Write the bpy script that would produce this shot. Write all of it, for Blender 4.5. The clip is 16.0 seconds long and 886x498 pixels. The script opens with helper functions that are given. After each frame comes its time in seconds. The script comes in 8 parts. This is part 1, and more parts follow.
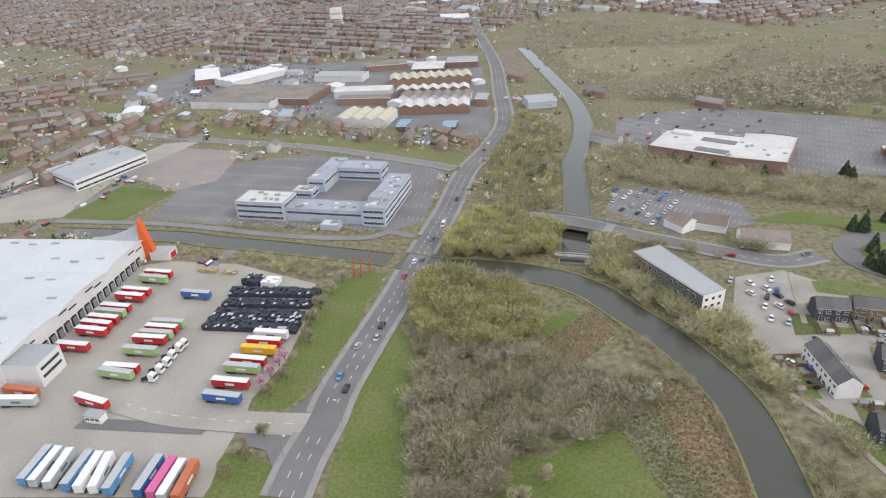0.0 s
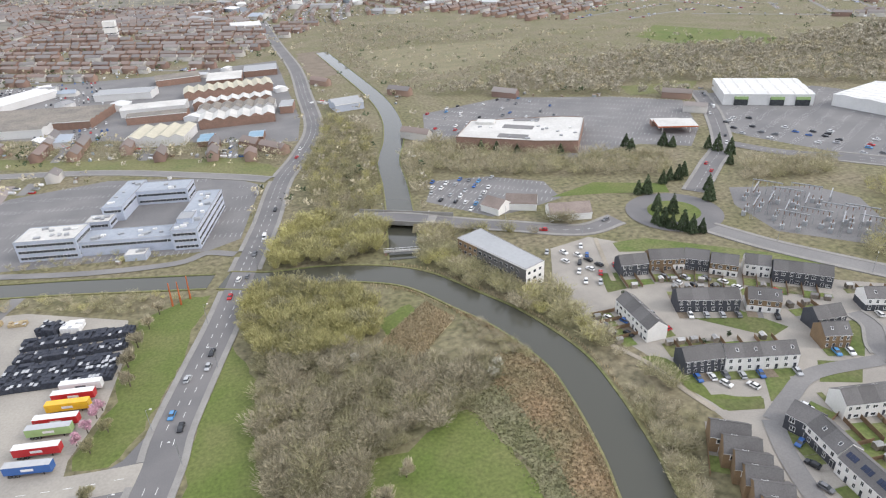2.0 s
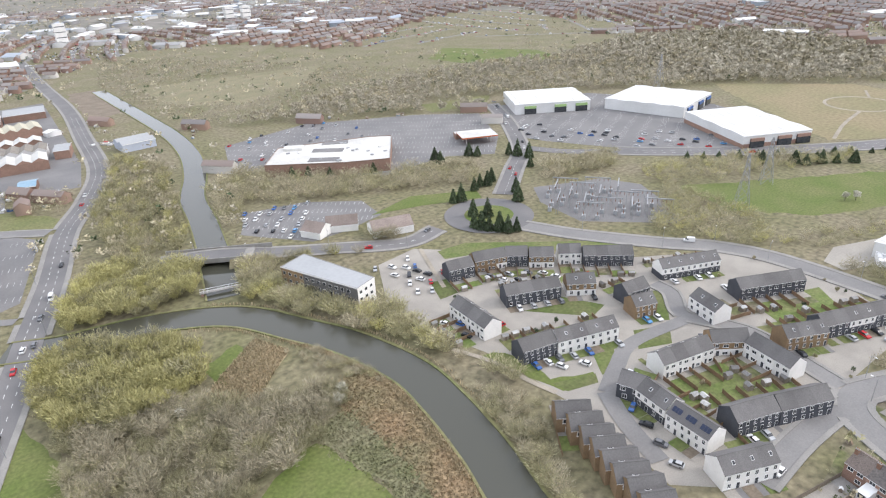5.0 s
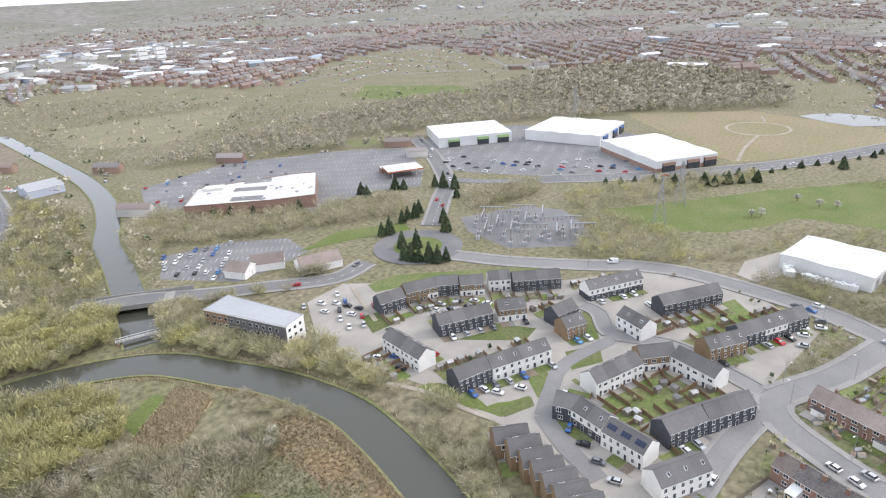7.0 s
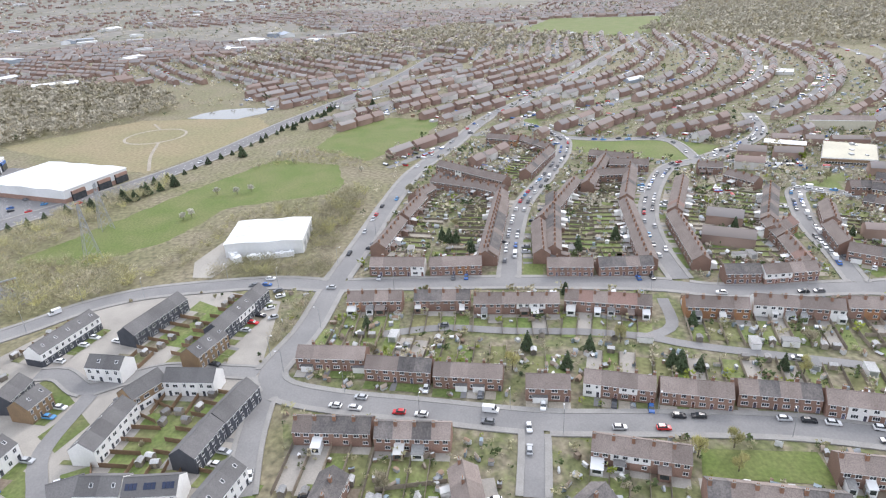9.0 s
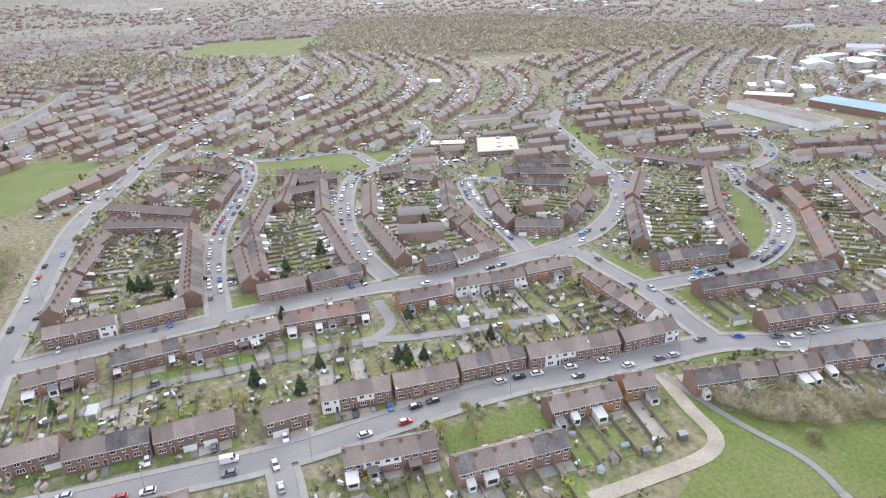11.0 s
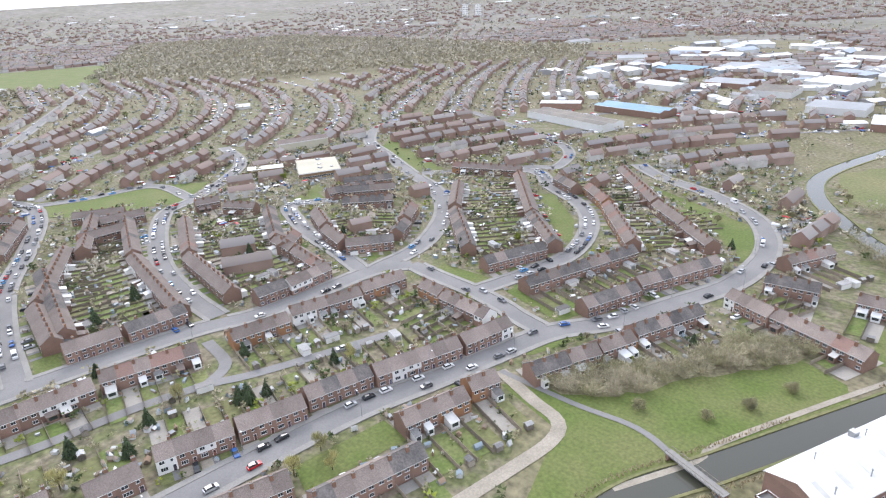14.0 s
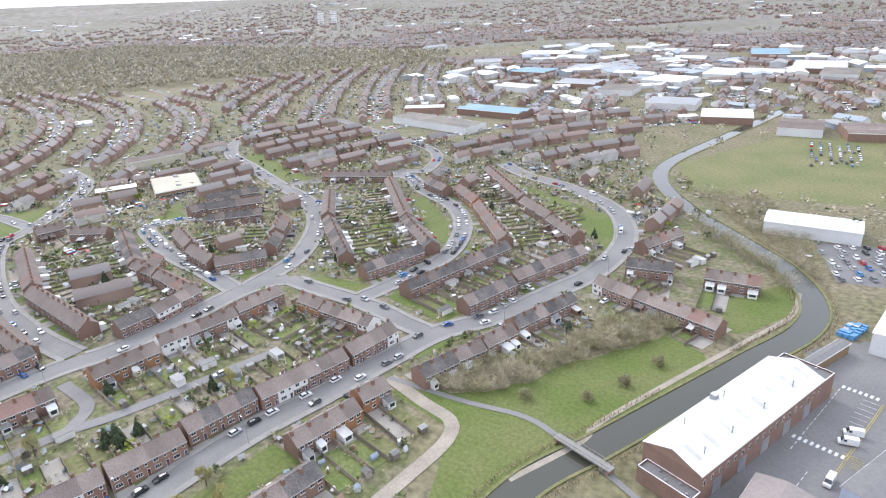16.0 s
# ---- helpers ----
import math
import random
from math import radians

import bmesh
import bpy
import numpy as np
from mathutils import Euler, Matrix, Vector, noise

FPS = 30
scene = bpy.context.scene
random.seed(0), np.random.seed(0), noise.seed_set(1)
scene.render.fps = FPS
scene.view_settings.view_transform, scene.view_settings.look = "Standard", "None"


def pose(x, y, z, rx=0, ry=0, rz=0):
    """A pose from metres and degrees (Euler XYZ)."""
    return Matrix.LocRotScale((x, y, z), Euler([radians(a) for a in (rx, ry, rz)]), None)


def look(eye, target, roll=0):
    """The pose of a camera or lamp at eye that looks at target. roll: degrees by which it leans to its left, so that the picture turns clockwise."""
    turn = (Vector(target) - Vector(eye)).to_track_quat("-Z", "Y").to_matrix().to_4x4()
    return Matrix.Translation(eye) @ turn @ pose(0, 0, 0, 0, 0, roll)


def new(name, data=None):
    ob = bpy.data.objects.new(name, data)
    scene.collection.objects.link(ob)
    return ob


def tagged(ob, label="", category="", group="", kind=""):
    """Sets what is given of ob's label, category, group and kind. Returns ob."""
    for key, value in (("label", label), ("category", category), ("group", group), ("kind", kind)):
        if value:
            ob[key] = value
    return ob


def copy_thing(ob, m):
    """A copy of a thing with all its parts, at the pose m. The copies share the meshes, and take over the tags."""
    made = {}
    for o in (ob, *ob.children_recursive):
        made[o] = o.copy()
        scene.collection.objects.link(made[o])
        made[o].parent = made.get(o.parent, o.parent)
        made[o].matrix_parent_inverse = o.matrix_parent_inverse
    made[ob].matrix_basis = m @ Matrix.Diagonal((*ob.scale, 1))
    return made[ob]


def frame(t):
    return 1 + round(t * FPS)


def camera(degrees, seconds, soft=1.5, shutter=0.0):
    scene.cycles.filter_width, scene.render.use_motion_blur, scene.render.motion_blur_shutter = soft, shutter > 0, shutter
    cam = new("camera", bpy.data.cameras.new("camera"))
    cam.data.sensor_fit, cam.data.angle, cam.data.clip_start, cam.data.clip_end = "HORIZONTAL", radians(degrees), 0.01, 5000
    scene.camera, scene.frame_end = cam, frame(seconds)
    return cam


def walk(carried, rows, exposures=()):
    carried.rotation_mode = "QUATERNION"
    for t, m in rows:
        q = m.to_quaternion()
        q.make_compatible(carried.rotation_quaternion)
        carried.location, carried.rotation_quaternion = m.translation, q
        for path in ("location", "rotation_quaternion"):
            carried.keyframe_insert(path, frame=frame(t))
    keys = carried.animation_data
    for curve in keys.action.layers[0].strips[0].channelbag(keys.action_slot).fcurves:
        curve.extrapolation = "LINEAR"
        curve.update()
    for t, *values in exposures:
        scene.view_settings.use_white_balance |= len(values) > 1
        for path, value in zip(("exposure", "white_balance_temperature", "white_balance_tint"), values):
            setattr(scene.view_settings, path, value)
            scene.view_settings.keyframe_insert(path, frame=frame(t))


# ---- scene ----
PATH = [
    (0.0, -0.00, -0.00, 140.80, 62.863, 2.679, -0.001),
    (0.5, -0.28, 0.14, 140.61, 62.659, 2.769, -5.337),
    (1.0, -0.90, 0.50, 139.56, 62.626, 2.687, -9.325),
    (1.5, -0.78, 0.61, 138.92, 62.584, 2.714, -13.242),
    (2.0, -0.59, 1.68, 137.65, 62.522, 2.710, -17.625),
    (2.5, -0.66, 2.60, 136.08, 62.562, 2.649, -22.185),
    (3.0, -0.61, 3.62, 135.00, 62.550, 2.670, -26.845),
    (3.5, -0.33, 4.46, 134.08, 62.488, 2.705, -30.928),
    (4.0, -0.52, 5.60, 132.92, 62.588, 2.646, -34.211),
    (6.5, -0.65, 6.25, 129.39, 67.367, 2.374, -36.981),
    (7.0, 0.31, 6.07, 128.65, 67.229, 2.564, -42.262),
    (7.5, 1.78, 6.01, 127.20, 66.955, 2.937, -53.127),
    (8.0, 3.24, 7.19, 126.14, 66.302, 3.208, -70.511),
    (8.5, 4.85, 9.65, 125.03, 65.902, 2.951, -85.109),
    (9.0, 5.95, 10.40, 124.64, 65.838, 2.745, -93.988),
    (9.5, 7.09, 10.56, 123.70, 65.900, 2.666, -103.445),
    (10.0, 8.32, 11.14, 122.89, 66.041, 2.487, -111.993),
    (12.5, 10.90, 11.81, 121.60, 67.268, 2.179, -128.747),
    (13.0, 10.98, 11.33, 121.49, 67.434, 2.240, -130.364),
    (13.5, 11.32, 11.28, 121.31, 67.489, 2.312, -135.096),
    (14.0, 11.65, 11.43, 121.34, 67.544, 2.367, -139.532),
    (14.5, 12.15, 11.48, 121.40, 67.573, 2.398, -143.334),
    (15.0, 12.45, 11.07, 121.12, 67.578, 2.434, -146.293),
    (15.5, 12.97, 11.05, 120.59, 67.654, 2.395, -149.065),
    (16.0, 13.46, 11.24, 120.79, 67.623, 2.319, -151.786)]
cam = camera(70.20, 16.0, soft=1.2)
walk(cam, [(r[0], pose(*r[1:])) for r in PATH], [(0, 0.24, 6330, 12), (2, 0.47, 6330, 12.5), (4, 0.64, 6300, 13), (7, 0.7, 6160, 13), (12, 0.83, 6030, 14), (16, 0.8, 5990, 14)])

# ---- the plan, in metres ----
CANAL = [(-26.4, 265.2), (-8.4, 257.6), (17.1, 253.1), (40.5, 243.6), (55.9, 231.1), (69.1, 208.6), (79.5, 189.3), (87.7, 161.4), (87.7, 140), (84.5, 114.7), (79.3, 90.9), (77, 60), (74, 20), (71, -30), (66, -80), (59.7, -110.2), (46.7, -133.5), (30.3, -163.7), (12.1, -197.4), (-3.7, -227.5), (-6.4, -253.3), (4.5, -284.3), (25.2, -312.6), (55, -352), (80, -403.2), (82, -456.1), (53.9, -553.3), (12, -700.4)]
CANAL_WEST = [(-32, 266.1), (-57.7, 274.2), (-93.9, 285.5), (-125.8, 294.3), (-146.4, 301.6), (-186.4, 308.9), (-220.6, 314.4)]
CANAL_BRANCH = [(53.9, 253.1), (58.7, 275.7), (65.5, 308.9), (72.5, 349.3), (78, 388.4), (92.5, 434.4), (103.7, 491.8), (107.1, 565.8), (101.6, 678.8), (93.6, 819.8)]
ROAD_MAIN = [(-50.9, 125.6), (-48.9, 139.6), (-44.9, 156.4), (-42.6, 171.7), (-34.8, 201.3), (-26.9, 229.8), (-17.3, 270.6), (-4.7, 320.1), (8.3, 381.5), (25.8, 428.6), (42.6, 493.8), (47.5, 599.7), (52.2, 737.8), (46, 925.6), (41.5, 1183.3)]
ROAD_YARD = [(-47.4, 154.7), (-62.3, 156), (-77.8, 158.1), (-97.9, 161.8), (-118.6, 169.4)]
ROAD_LEFT = [(1.1, 387.7), (-23.3, 404.1), (-99.8, 446.7), (-184.8, 475.8), (-260.2, 505.4)]
ROAD_OFFICE = [(-20.8, 289.6), (-34.3, 296.3), (-48.5, 290.9), (-90.9, 297.7), (-159.1, 318.6), (-229.4, 330.3)]
ROAD_BRIDGE = [(38.5, 305.4), (52.8, 297.1), (76.1, 284.8), (109.8, 267.8), (141.8, 249.2), (164.6, 252.8)]
ROAD_NORTH = [(221.5, 267.4), (256, 298.2), (288.5, 328.2), (330.2, 390.7), (361.6, 450)]
ROAD_EAST = [(199.9, 227.4), (213.5, 200.6), (235.5, 169), (249.9, 151.7), (259, 129.1), (261.1, 95.3), (259.7, 70.2), (253.2, 47.1), (250.4, 20), (244.1, -28.4), (233.1, -85.8), (223.3, -110.9), (219.3, -141.6), (216.1, -169.6), (206, -185.9)]
ROAD_HILL = [(253.8, 47.2), (273.1, 42.3), (305.5, 34.4), (354.4, 23.2), (412.4, 6.6), (474.3, -23.2), (568.6, -66.7), (716.9, -170.6), (857.3, -251.2), (1080.3, -384.6)]
ROAD_SOUTH = [(252.2, 47), (219, 53.2), (198.8, 60.3), (188.9, 62.9), (179.5, 57.2), (171.1, 38), (163.4, 11.4), (155.9, -13.8), (152.4, -29.2), (148.5, -57.5), (142.7, -91.8), (133.7, -121.2), (125.5, -149.7), (118.7, -170.2), (103.4, -191.7), (90.2, -221.1), (78.9, -250.6), (76.2, -287.5), (84.8, -319.8), (101.4, -344.9), (133.7, -369.6), (167.2, -385.7), (193.8, -408.3)]
ROAD_DUAL = [(332, 279.1), (361.7, 248.9), (413.3, 205.4), (484.2, 161.9), (583.4, 122.4), (635.5, 97.6), (808.6, 19.5), (1032.2, -51.6)]
ROAD_DUAL2 = [(290.4, 330.2), (306.8, 301.3), (332, 279.1)]
STREET_A = [(247.6, -28.9), (292.4, -38.5), (340, -53.2), (386.9, -77.3), (440.7, -100.9), (483.2, -106.4), (542.2, -81.6)]
STREET_B = [(235.2, -99.7), (264.6, -102.6), (304.6, -111.8), (347.7, -130.7), (385.7, -154.8), (397, -179.6), (426.2, -224.4), (459.4, -255.3), (517.1, -276)]
STREET_C = [(221.3, -167), (248.5, -175.2), (276.9, -182), (306.3, -193.6), (330.5, -208.9), (314.2, -233.2)]
STREET_D = [(216.6, -170.1), (217.6, -201.6), (229, -230.7), (248.1, -258.9), (278.7, -284.9), (318.1, -304.2), (372.6, -334.2), (420.5, -360.9), (455.5, -406.1), (471.4, -477.7)]
STREET_E = [(206, -185.9), (188.6, -182.9), (166.9, -180.6), (149.2, -177), (134.8, -172.2), (120, -168.7)]
STREET_F = [(163, -183.3), (155.8, -208.9), (150.8, -236.2), (156.4, -264.9), (169.4, -291.1), (188.5, -311), (216.2, -328.8), (245, -353.6), (280.9, -339.3)]
STREET_G = [(310.2, -307.6), (251.4, -363.1), (238.2, -369.7), (250.3, -410.5), (283.2, -440.7), (370.4, -485.3), (426.7, -514)]
STREET_H = [(478.5, -104.9), (462.5, -136.3), (450.2, -179.6), (397, -179.6)]
STREET_I = [(125, -15.2), (141.5, -18.8), (150.7, -20.4), (154.5, -20.3)]
STREET_EST = [(183.9, 62), (172.1, 63.1), (153.9, 62.9), (133.9, 60.9)]
LANE_BACK = [(209.9, 24.6), (210.9, 1.9), (205.1, -22.4), (200.3, -49.8), (193.7, -70.5), (185.2, -86.7), (167.6, -132)]
LANE_BACK2 = [(193.7, -70.5), (200.4, -81.8), (220.3, -86.1)]
EST_MAIN = [(190.7, 67.2), (193.5, 79.8), (197.3, 100.9), (192.7, 114.6), (188.9, 124.8), (199.2, 137.2), (200.6, 146.7)]
EST_B = [(186.1, 121.6), (159.4, 124), (143.8, 117.8), (131.1, 111.1)]
EST_C = [(131.1, 111.1), (124.4, 97), (119.9, 81.8)]
PATH_CANAL = [(144.2, 238.7), (135.3, 213.1), (131.1, 200.3)]
PATH_TOW = [(106.9, 161.3), (113.4, 146.4), (115.9, 131.3), (118.6, 120.7)]
PATH_FIELD = [(119.3, -137.2), (90.2, -136), (69.8, -136.7), (54.9, -130.7)]
PATH_TRACK = [(119.3, -137.2), (101.9, -130.1), (90, -125.7), (86.7, -116.7), (89.7, -98.4), (93.3, -80.7)]
PATH_TOWEAST = [(64.4, -110.2), (51.5, -133.3), (49.4, -143.2), (32.5, -176.9), (13.2, -213.2), (1.1, -237.1), (-1.4, -259.3)]
YARD = [(-140, 274), (-106, 268), (-64, 246), (-62, 219), (-65, 189), (-72, 169), (-72, 158), (-74, 144), (-74, 127), (-204, 132), (-305, 236)]
YARD_GRASS = [(-60, 244), (-40, 256), (-32, 254), (-40, 218), (-51, 175), (-60, 162), (-70, 164), (-71, 170), (-63, 189), (-61, 219)]
ROAD_GRASS = [(-33, 187), (-25, 216), (-15, 186), (-18, 151), (-14, 124), (-40, 125), (-38, 157)]
OFFICE_LOT = [(-175, 328), (-173, 399), (-151, 421), (-97, 430), (-21, 402), (-4, 380), (-18, 307), (-34, 299), (-119, 313)]
PINK_LOT = [(-226, 406), (-202, 461), (-154, 446), (-154, 386), (-176, 371)]
LEFT_LAWN = [(-229, 336), (-216, 384), (-175, 369), (-190, 326)]
LEFT_LOT = [(-300, 356), (-265, 394), (-238, 436), (-224, 474), (-195, 480), (-202, 461), (-225, 404), (-229, 336), (-263, 331)]
BROOK_GRASS = [(-396, 676), (-248, 548), (-119, 481), (-16, 440), (13, 403), (3, 392), (-101, 452), (-219, 509), (-327, 574)]
IND_LOT = [(-347, 649), (-311, 799), (-104, 777), (36, 796), (35, 521), (27, 461), (0, 468), (-114, 529), (-251, 595)]
WASTE = [(62, 829), (92, 833), (96, 680), (62, 668)]
SUPER_LOT = [(130, 488), (205, 507), (289, 466), (332, 430), (298, 364), (268, 332), (240, 350), (221, 349), (189, 344), (113, 424)]
PUB_LOT = [(82, 314), (94, 342), (127, 336), (154, 315), (152, 289), (126, 282), (108, 281)]
RETAIL_LOT = [(354, 441), (453, 419), (479, 370), (492, 312), (460, 216), (406, 216), (337, 286), (314, 331), (308, 350), (332, 389)]
ESTATE = [(120, 237), (142, 241), (215, 167), (249, 146), (264, 110), (242, 68), (193, 67), (170, 62), (148, 64), (133, 59), (115, 75), (120, 104), (118, 121), (118, 143), (106, 182), (106, 206)]
SUBSTATION = [(242, 265), (283, 249), (292, 227), (269, 181), (260, 179), (226, 212), (229, 245)]
EAST_FIELD = [(306, 210), (327, 197), (402, 154), (466, 108), (441, 60), (397, 52), (380, 58), (364, 120), (320, 139), (293, 171)]
EAST_FIELD2 = [(494, 84), (540, 68), (587, 25), (562, -23), (494, 2), (447, 40)]
ESTATE_LAWNS = [[(154, 102), (182, 97), (181, 84), (154, 83), (148, 93)],
                [(143, 166), (162, 145), (172, 148), (163, 164), (144, 171)],
                [(217, 114), (248, 103), (239, 91), (211, 99)],
                [(146, 132), (153, 128), (145, 116), (137, 118)],
                [(121, 125), (136, 120), (133, 116), (122, 119)],
                [(149, 231), (165, 230), (227, 180), (220, 174), (172, 213), (147, 222)],
                [(166, 129), (179, 123), (170, 115), (158, 120)],
                [(186, 147), (200, 141), (182, 125), (173, 132)],
                [(129, 208), (136, 206), (133, 193), (124, 193)]]
ESTATE_CARS = [[(114, 182), (124, 181), (118, 159), (109, 162)],
               [(122, 135), (141, 135), (143, 122), (123, 129)],
               [(125, 96), (133, 91), (125, 76), (118, 80)],
               [(225, 80), (256, 73), (248, 65), (215, 68)],
               [(158, 66), (170, 64), (168, 60), (155, 62)],
               [(121, 231), (138, 228), (134, 210), (117, 207)],
               [(149, 198), (205, 165), (200, 160), (150, 188)],
               [(155, 131), (161, 128), (146, 111), (140, 112)]]
FIELD_SCRUB = [(273, 135), (307, 126), (349, 116), (376, 58), (403, 38), (357, 40), (275, 57), (327, 67), (339, 108), (285, 117)]
FIELD_HEDGE = [(445, 124), (478, 105), (493, 82), (447, 40), (425, 35), (445, 76), (451, 101)]
ROOF_PANELS = [(154, 385), (170, 373), (182, 390), (165, 403), (178, 415), (194, 406), (151, 419), (162, 412), (224, 413)]
BROWN_FIELD = [(564, 361), (642, 270), (625, 151), (579, 132), (504, 163), (452, 199), (529, 315)]
DEPOT_LOT = [(272, 113), (289, 117), (315, 108), (307, 65), (293, 64), (292, 94), (270, 104)]
FAR_FIELD = [(1286, -212), (1564, -348), (1426, -673), (1122, -394)]
GREEN_A = [(553, -76), (544, -103), (506, -99), (527, -74)]
GREEN_B = [(459, -101), (474, -116), (457, -173), (426, -209), (397, -171), (435, -110)]
GREEN_C = [(337, -211), (354, -250), (322, -230)]
GREEN_D = [(396, -353), (322, -311), (302, -325), (331, -336), (415, -381)]
GREEN_E = [(216, -313), (206, -316), (173, -282), (158, -253), (164, -252), (188, -279)]
GREEN_F = [(169, -367), (129, -345), (91, -323), (75, -272), (85, -276), (114, -319)]
GREEN_G = [(153, -188), (151, -199), (117, -189), (121, -178)]
GREEN_H = [(194, -186), (194, -195), (163, -195), (167, -187)]
GREEN_I = [(137, -64), (132, -94), (120, -92), (127, -60)]
GREEN_J = [(266, -40), (266, -48), (242, -43), (248, -35)]
GREEN_K = [(248, -94), (260, -103), (244, -103), (236, -95)]
GREEN_L = [(240, -176), (235, -186), (227, -189), (224, -177)]
GREEN_M = [(123, -148), (116, -167), (100, -198), (98, -196), (116, -152)]
PARK_BUSH = [(112, -138), (96, -138), (81, -147.5), (65, -174), (52, -188), (36, -210), (45, -222), (62, -205), (76, -175), (95, -157)]
BUSHES_PARK = [(73.5, -145.6, 5), (55.6, -152.9, 4.5), (47.4, -166.1, 5), (39.8, -182.4, 5)]
PARK = [(115, -131), (100, -138), (87, -163), (62, -190), (45, -205), (27, -196), (24, -186), (43, -146), (52, -133), (61, -117), (70, -98), (80, -94), (88, -122)]
PARK_EAST = [(25, -239), (2, -270), (-1, -259), (2, -237), (14, -218), (23, -213)]
ROUGH_EAST = [(77, -450), (9, -568), (-55, -567), (-41, -390), (19, -388), (60, -385)]
SHED_YARD = [(18, -124), (12, -140), (-12, -190), (-6, -206), (-3, -212), (-29, -232), (-65, -233), (-47, -144), (-2, -113)]
STORE_LOT = [(-7, -322), (-36, -326), (-32, -278), (-15, -277)]
REED = [(24, 187), (36, 200), (53, 214.5), (60, 199), (40.5, 178.4), (30, 180)]
REED_EDGE = [(60, 208), (72, 192), (82, 165), (80, 142), (77.6, 119), (75, 95), (73, 95), (75, 119), (77, 142), (78, 164), (69, 188)]
BRACKEN = [(64.7, 172), (79, 168), (80, 142), (77.6, 119), (75, 95), (62.4, 98), (64.5, 122), (63.6, 142), (60, 156)]
PALE_BANK = [(47, 152), (61, 156), (63.6, 142), (64.5, 122), (62.4, 98), (55, 100), (55, 125)]
ISLE_BUSH = [(57, 200), (70, 190), (80, 168), (78, 160), (68, 172)]
ISLE_GRASS = [(6, 122), (13, 134), (20, 137.5), (36, 143.7), (47, 148), (54, 128), (55, 100), (30, 104)]
ISLE_GRASS2 = [(31, 210), (46, 215), (47, 208), (32, 192)]
YARD_STRIP = [(-126, 162), (-81, 156), (-84, 152), (-128, 157)]
JUNCTION = [(-70, 151), (-65, 158), (-56, 163), (-50, 172), (-40, 156), (-44, 136), (-48, 130), (-54, 130), (-61, 144), (-67, 146)]
YARD_CORNER = [(-74, 143), (-66, 144), (-62, 141), (-57, 132), (-55, 126), (-75, 125)]
BANK_GREEN = [(110, 155), (120, 148), (122, 127), (136, 121), (133, 116), (121, 120), (117, 132), (113, 149)]
WOOD_ISLE = [(-13, 196), (20, 190.5), (40, 177), (66, 168), (66, 160), (47, 147.5), (20, 137.5), (6, 122), (-14, 124), (-18, 160), (-17, 186)]
WILLOW_ISLE = [(-23, 238), (-4, 249), (30, 231), (36, 205), (20, 190), (-13, 195), (-20, 216)]
HILL_GREEN = [(466, 706), (535, 769), (604, 653), (581, 570), (478, 640)]
HILL_BROWN = [(135, 800), (259, 788), (348, 777), (268, 665), (189, 623), (130, 688)]
HILL_PALE = [(313, 494), (386, 480), (361, 456), (304, 461)]
RING_LAWN = [(147.5, 292), (179, 302), (214, 284), (209, 272), (176, 285)]
POND = [(641, 225), (660, 216), (674, 200), (676, 175), (672, 154), (655, 148), (643, 148), (634, 160), (622, 172), (630, 200)]
WOOD_CLUMP = [(-2, 291), (17, 314), (54, 306), (49, 266), (32, 259), (-5, 264)]
WOOD_BRANCH = [(25, 429), (57, 517), (81, 464), (58, 310), (23, 320)]
WOOD_BANK = [(72, 281), (84, 279), (81, 243), (96, 217), (108, 194), (106, 167), (118, 134), (112, 130), (103, 160), (90, 186), (75, 216), (60, 248)]
WOOD_BANK2 = [(102, 144), (110, 119), (96, 99), (91, 83), (83, 88), (90, 111)]
WOOD_MARKET = [(89, 391), (118, 422), (206, 350), (244, 320), (226, 293), (182, 311), (98, 354), (78, 322)]
WOOD_ROADSIDE = [(76, 289), (148, 256), (150, 242), (90, 264)]
WOOD_LEFTBANK = [(-147, 288), (-68, 268), (-42, 256), (-64, 248), (-107, 270), (-141, 279)]
WOOD_OFFICE = [(-170, 322), (-96, 320), (-50, 300), (-31, 292), (-49, 292), (-98, 302), (-164, 316)]
WOOD_BROOK = [(-322, 573), (-249, 591), (-124, 527), (0, 465), (21, 445), (11, 409), (-16, 444), (-120, 485), (-246, 542)]
WOOD_BACK = [(141, 546), (238, 578), (392, 620), (648, 595), (781, 285), (682, 246), (559, 348), (477, 418), (382, 474), (337, 436), (292, 471), (209, 516)]
WOOD_HILL = [(133, 1071), (226, 1009), (350, 745), (412, 652), (243, 590), (150, 548), (117, 619), (90, 795)]
WOOD_MID = [(276, 292), (329, 279), (311, 260), (280, 261), (253, 269)]
WOOD_PYLON = [(316, 245), (400, 213), (446, 178), (417, 170), (361, 191), (307, 205), (296, 225)]
WOOD_DEPOT = [(271, 107), (286, 91), (280, 51), (263, 48), (265, 71)]
WOOD_DEPOT2 = [(340, 69), (380, 48), (372, 37), (294, 48), (296, 59)]
WOOD_EASTROAD = [(303, 216), (300, 160), (271, 133), (251, 157), (243, 183)]
WOOD_TRI = [(209, 67), (243, 58), (250, 54), (215, 57), (203, 62)]
WOOD_SHEDBANK = [(63, -396), (23, -393), (4, -362), (-8, -314), (-12, -264), (-6, -273), (2, -295), (21, -323), (47, -360)]
WOOD_CANALSIDE = [(56, -336), (40, -328), (19, -296), (2, -264), (4, -246), (16, -283), (41, -310)]
WOOD_FAR = [(1162, -418), (1955, -865), (1692, -1256), (632, -1171), (558, -985), (754, -801), (890, -588)]
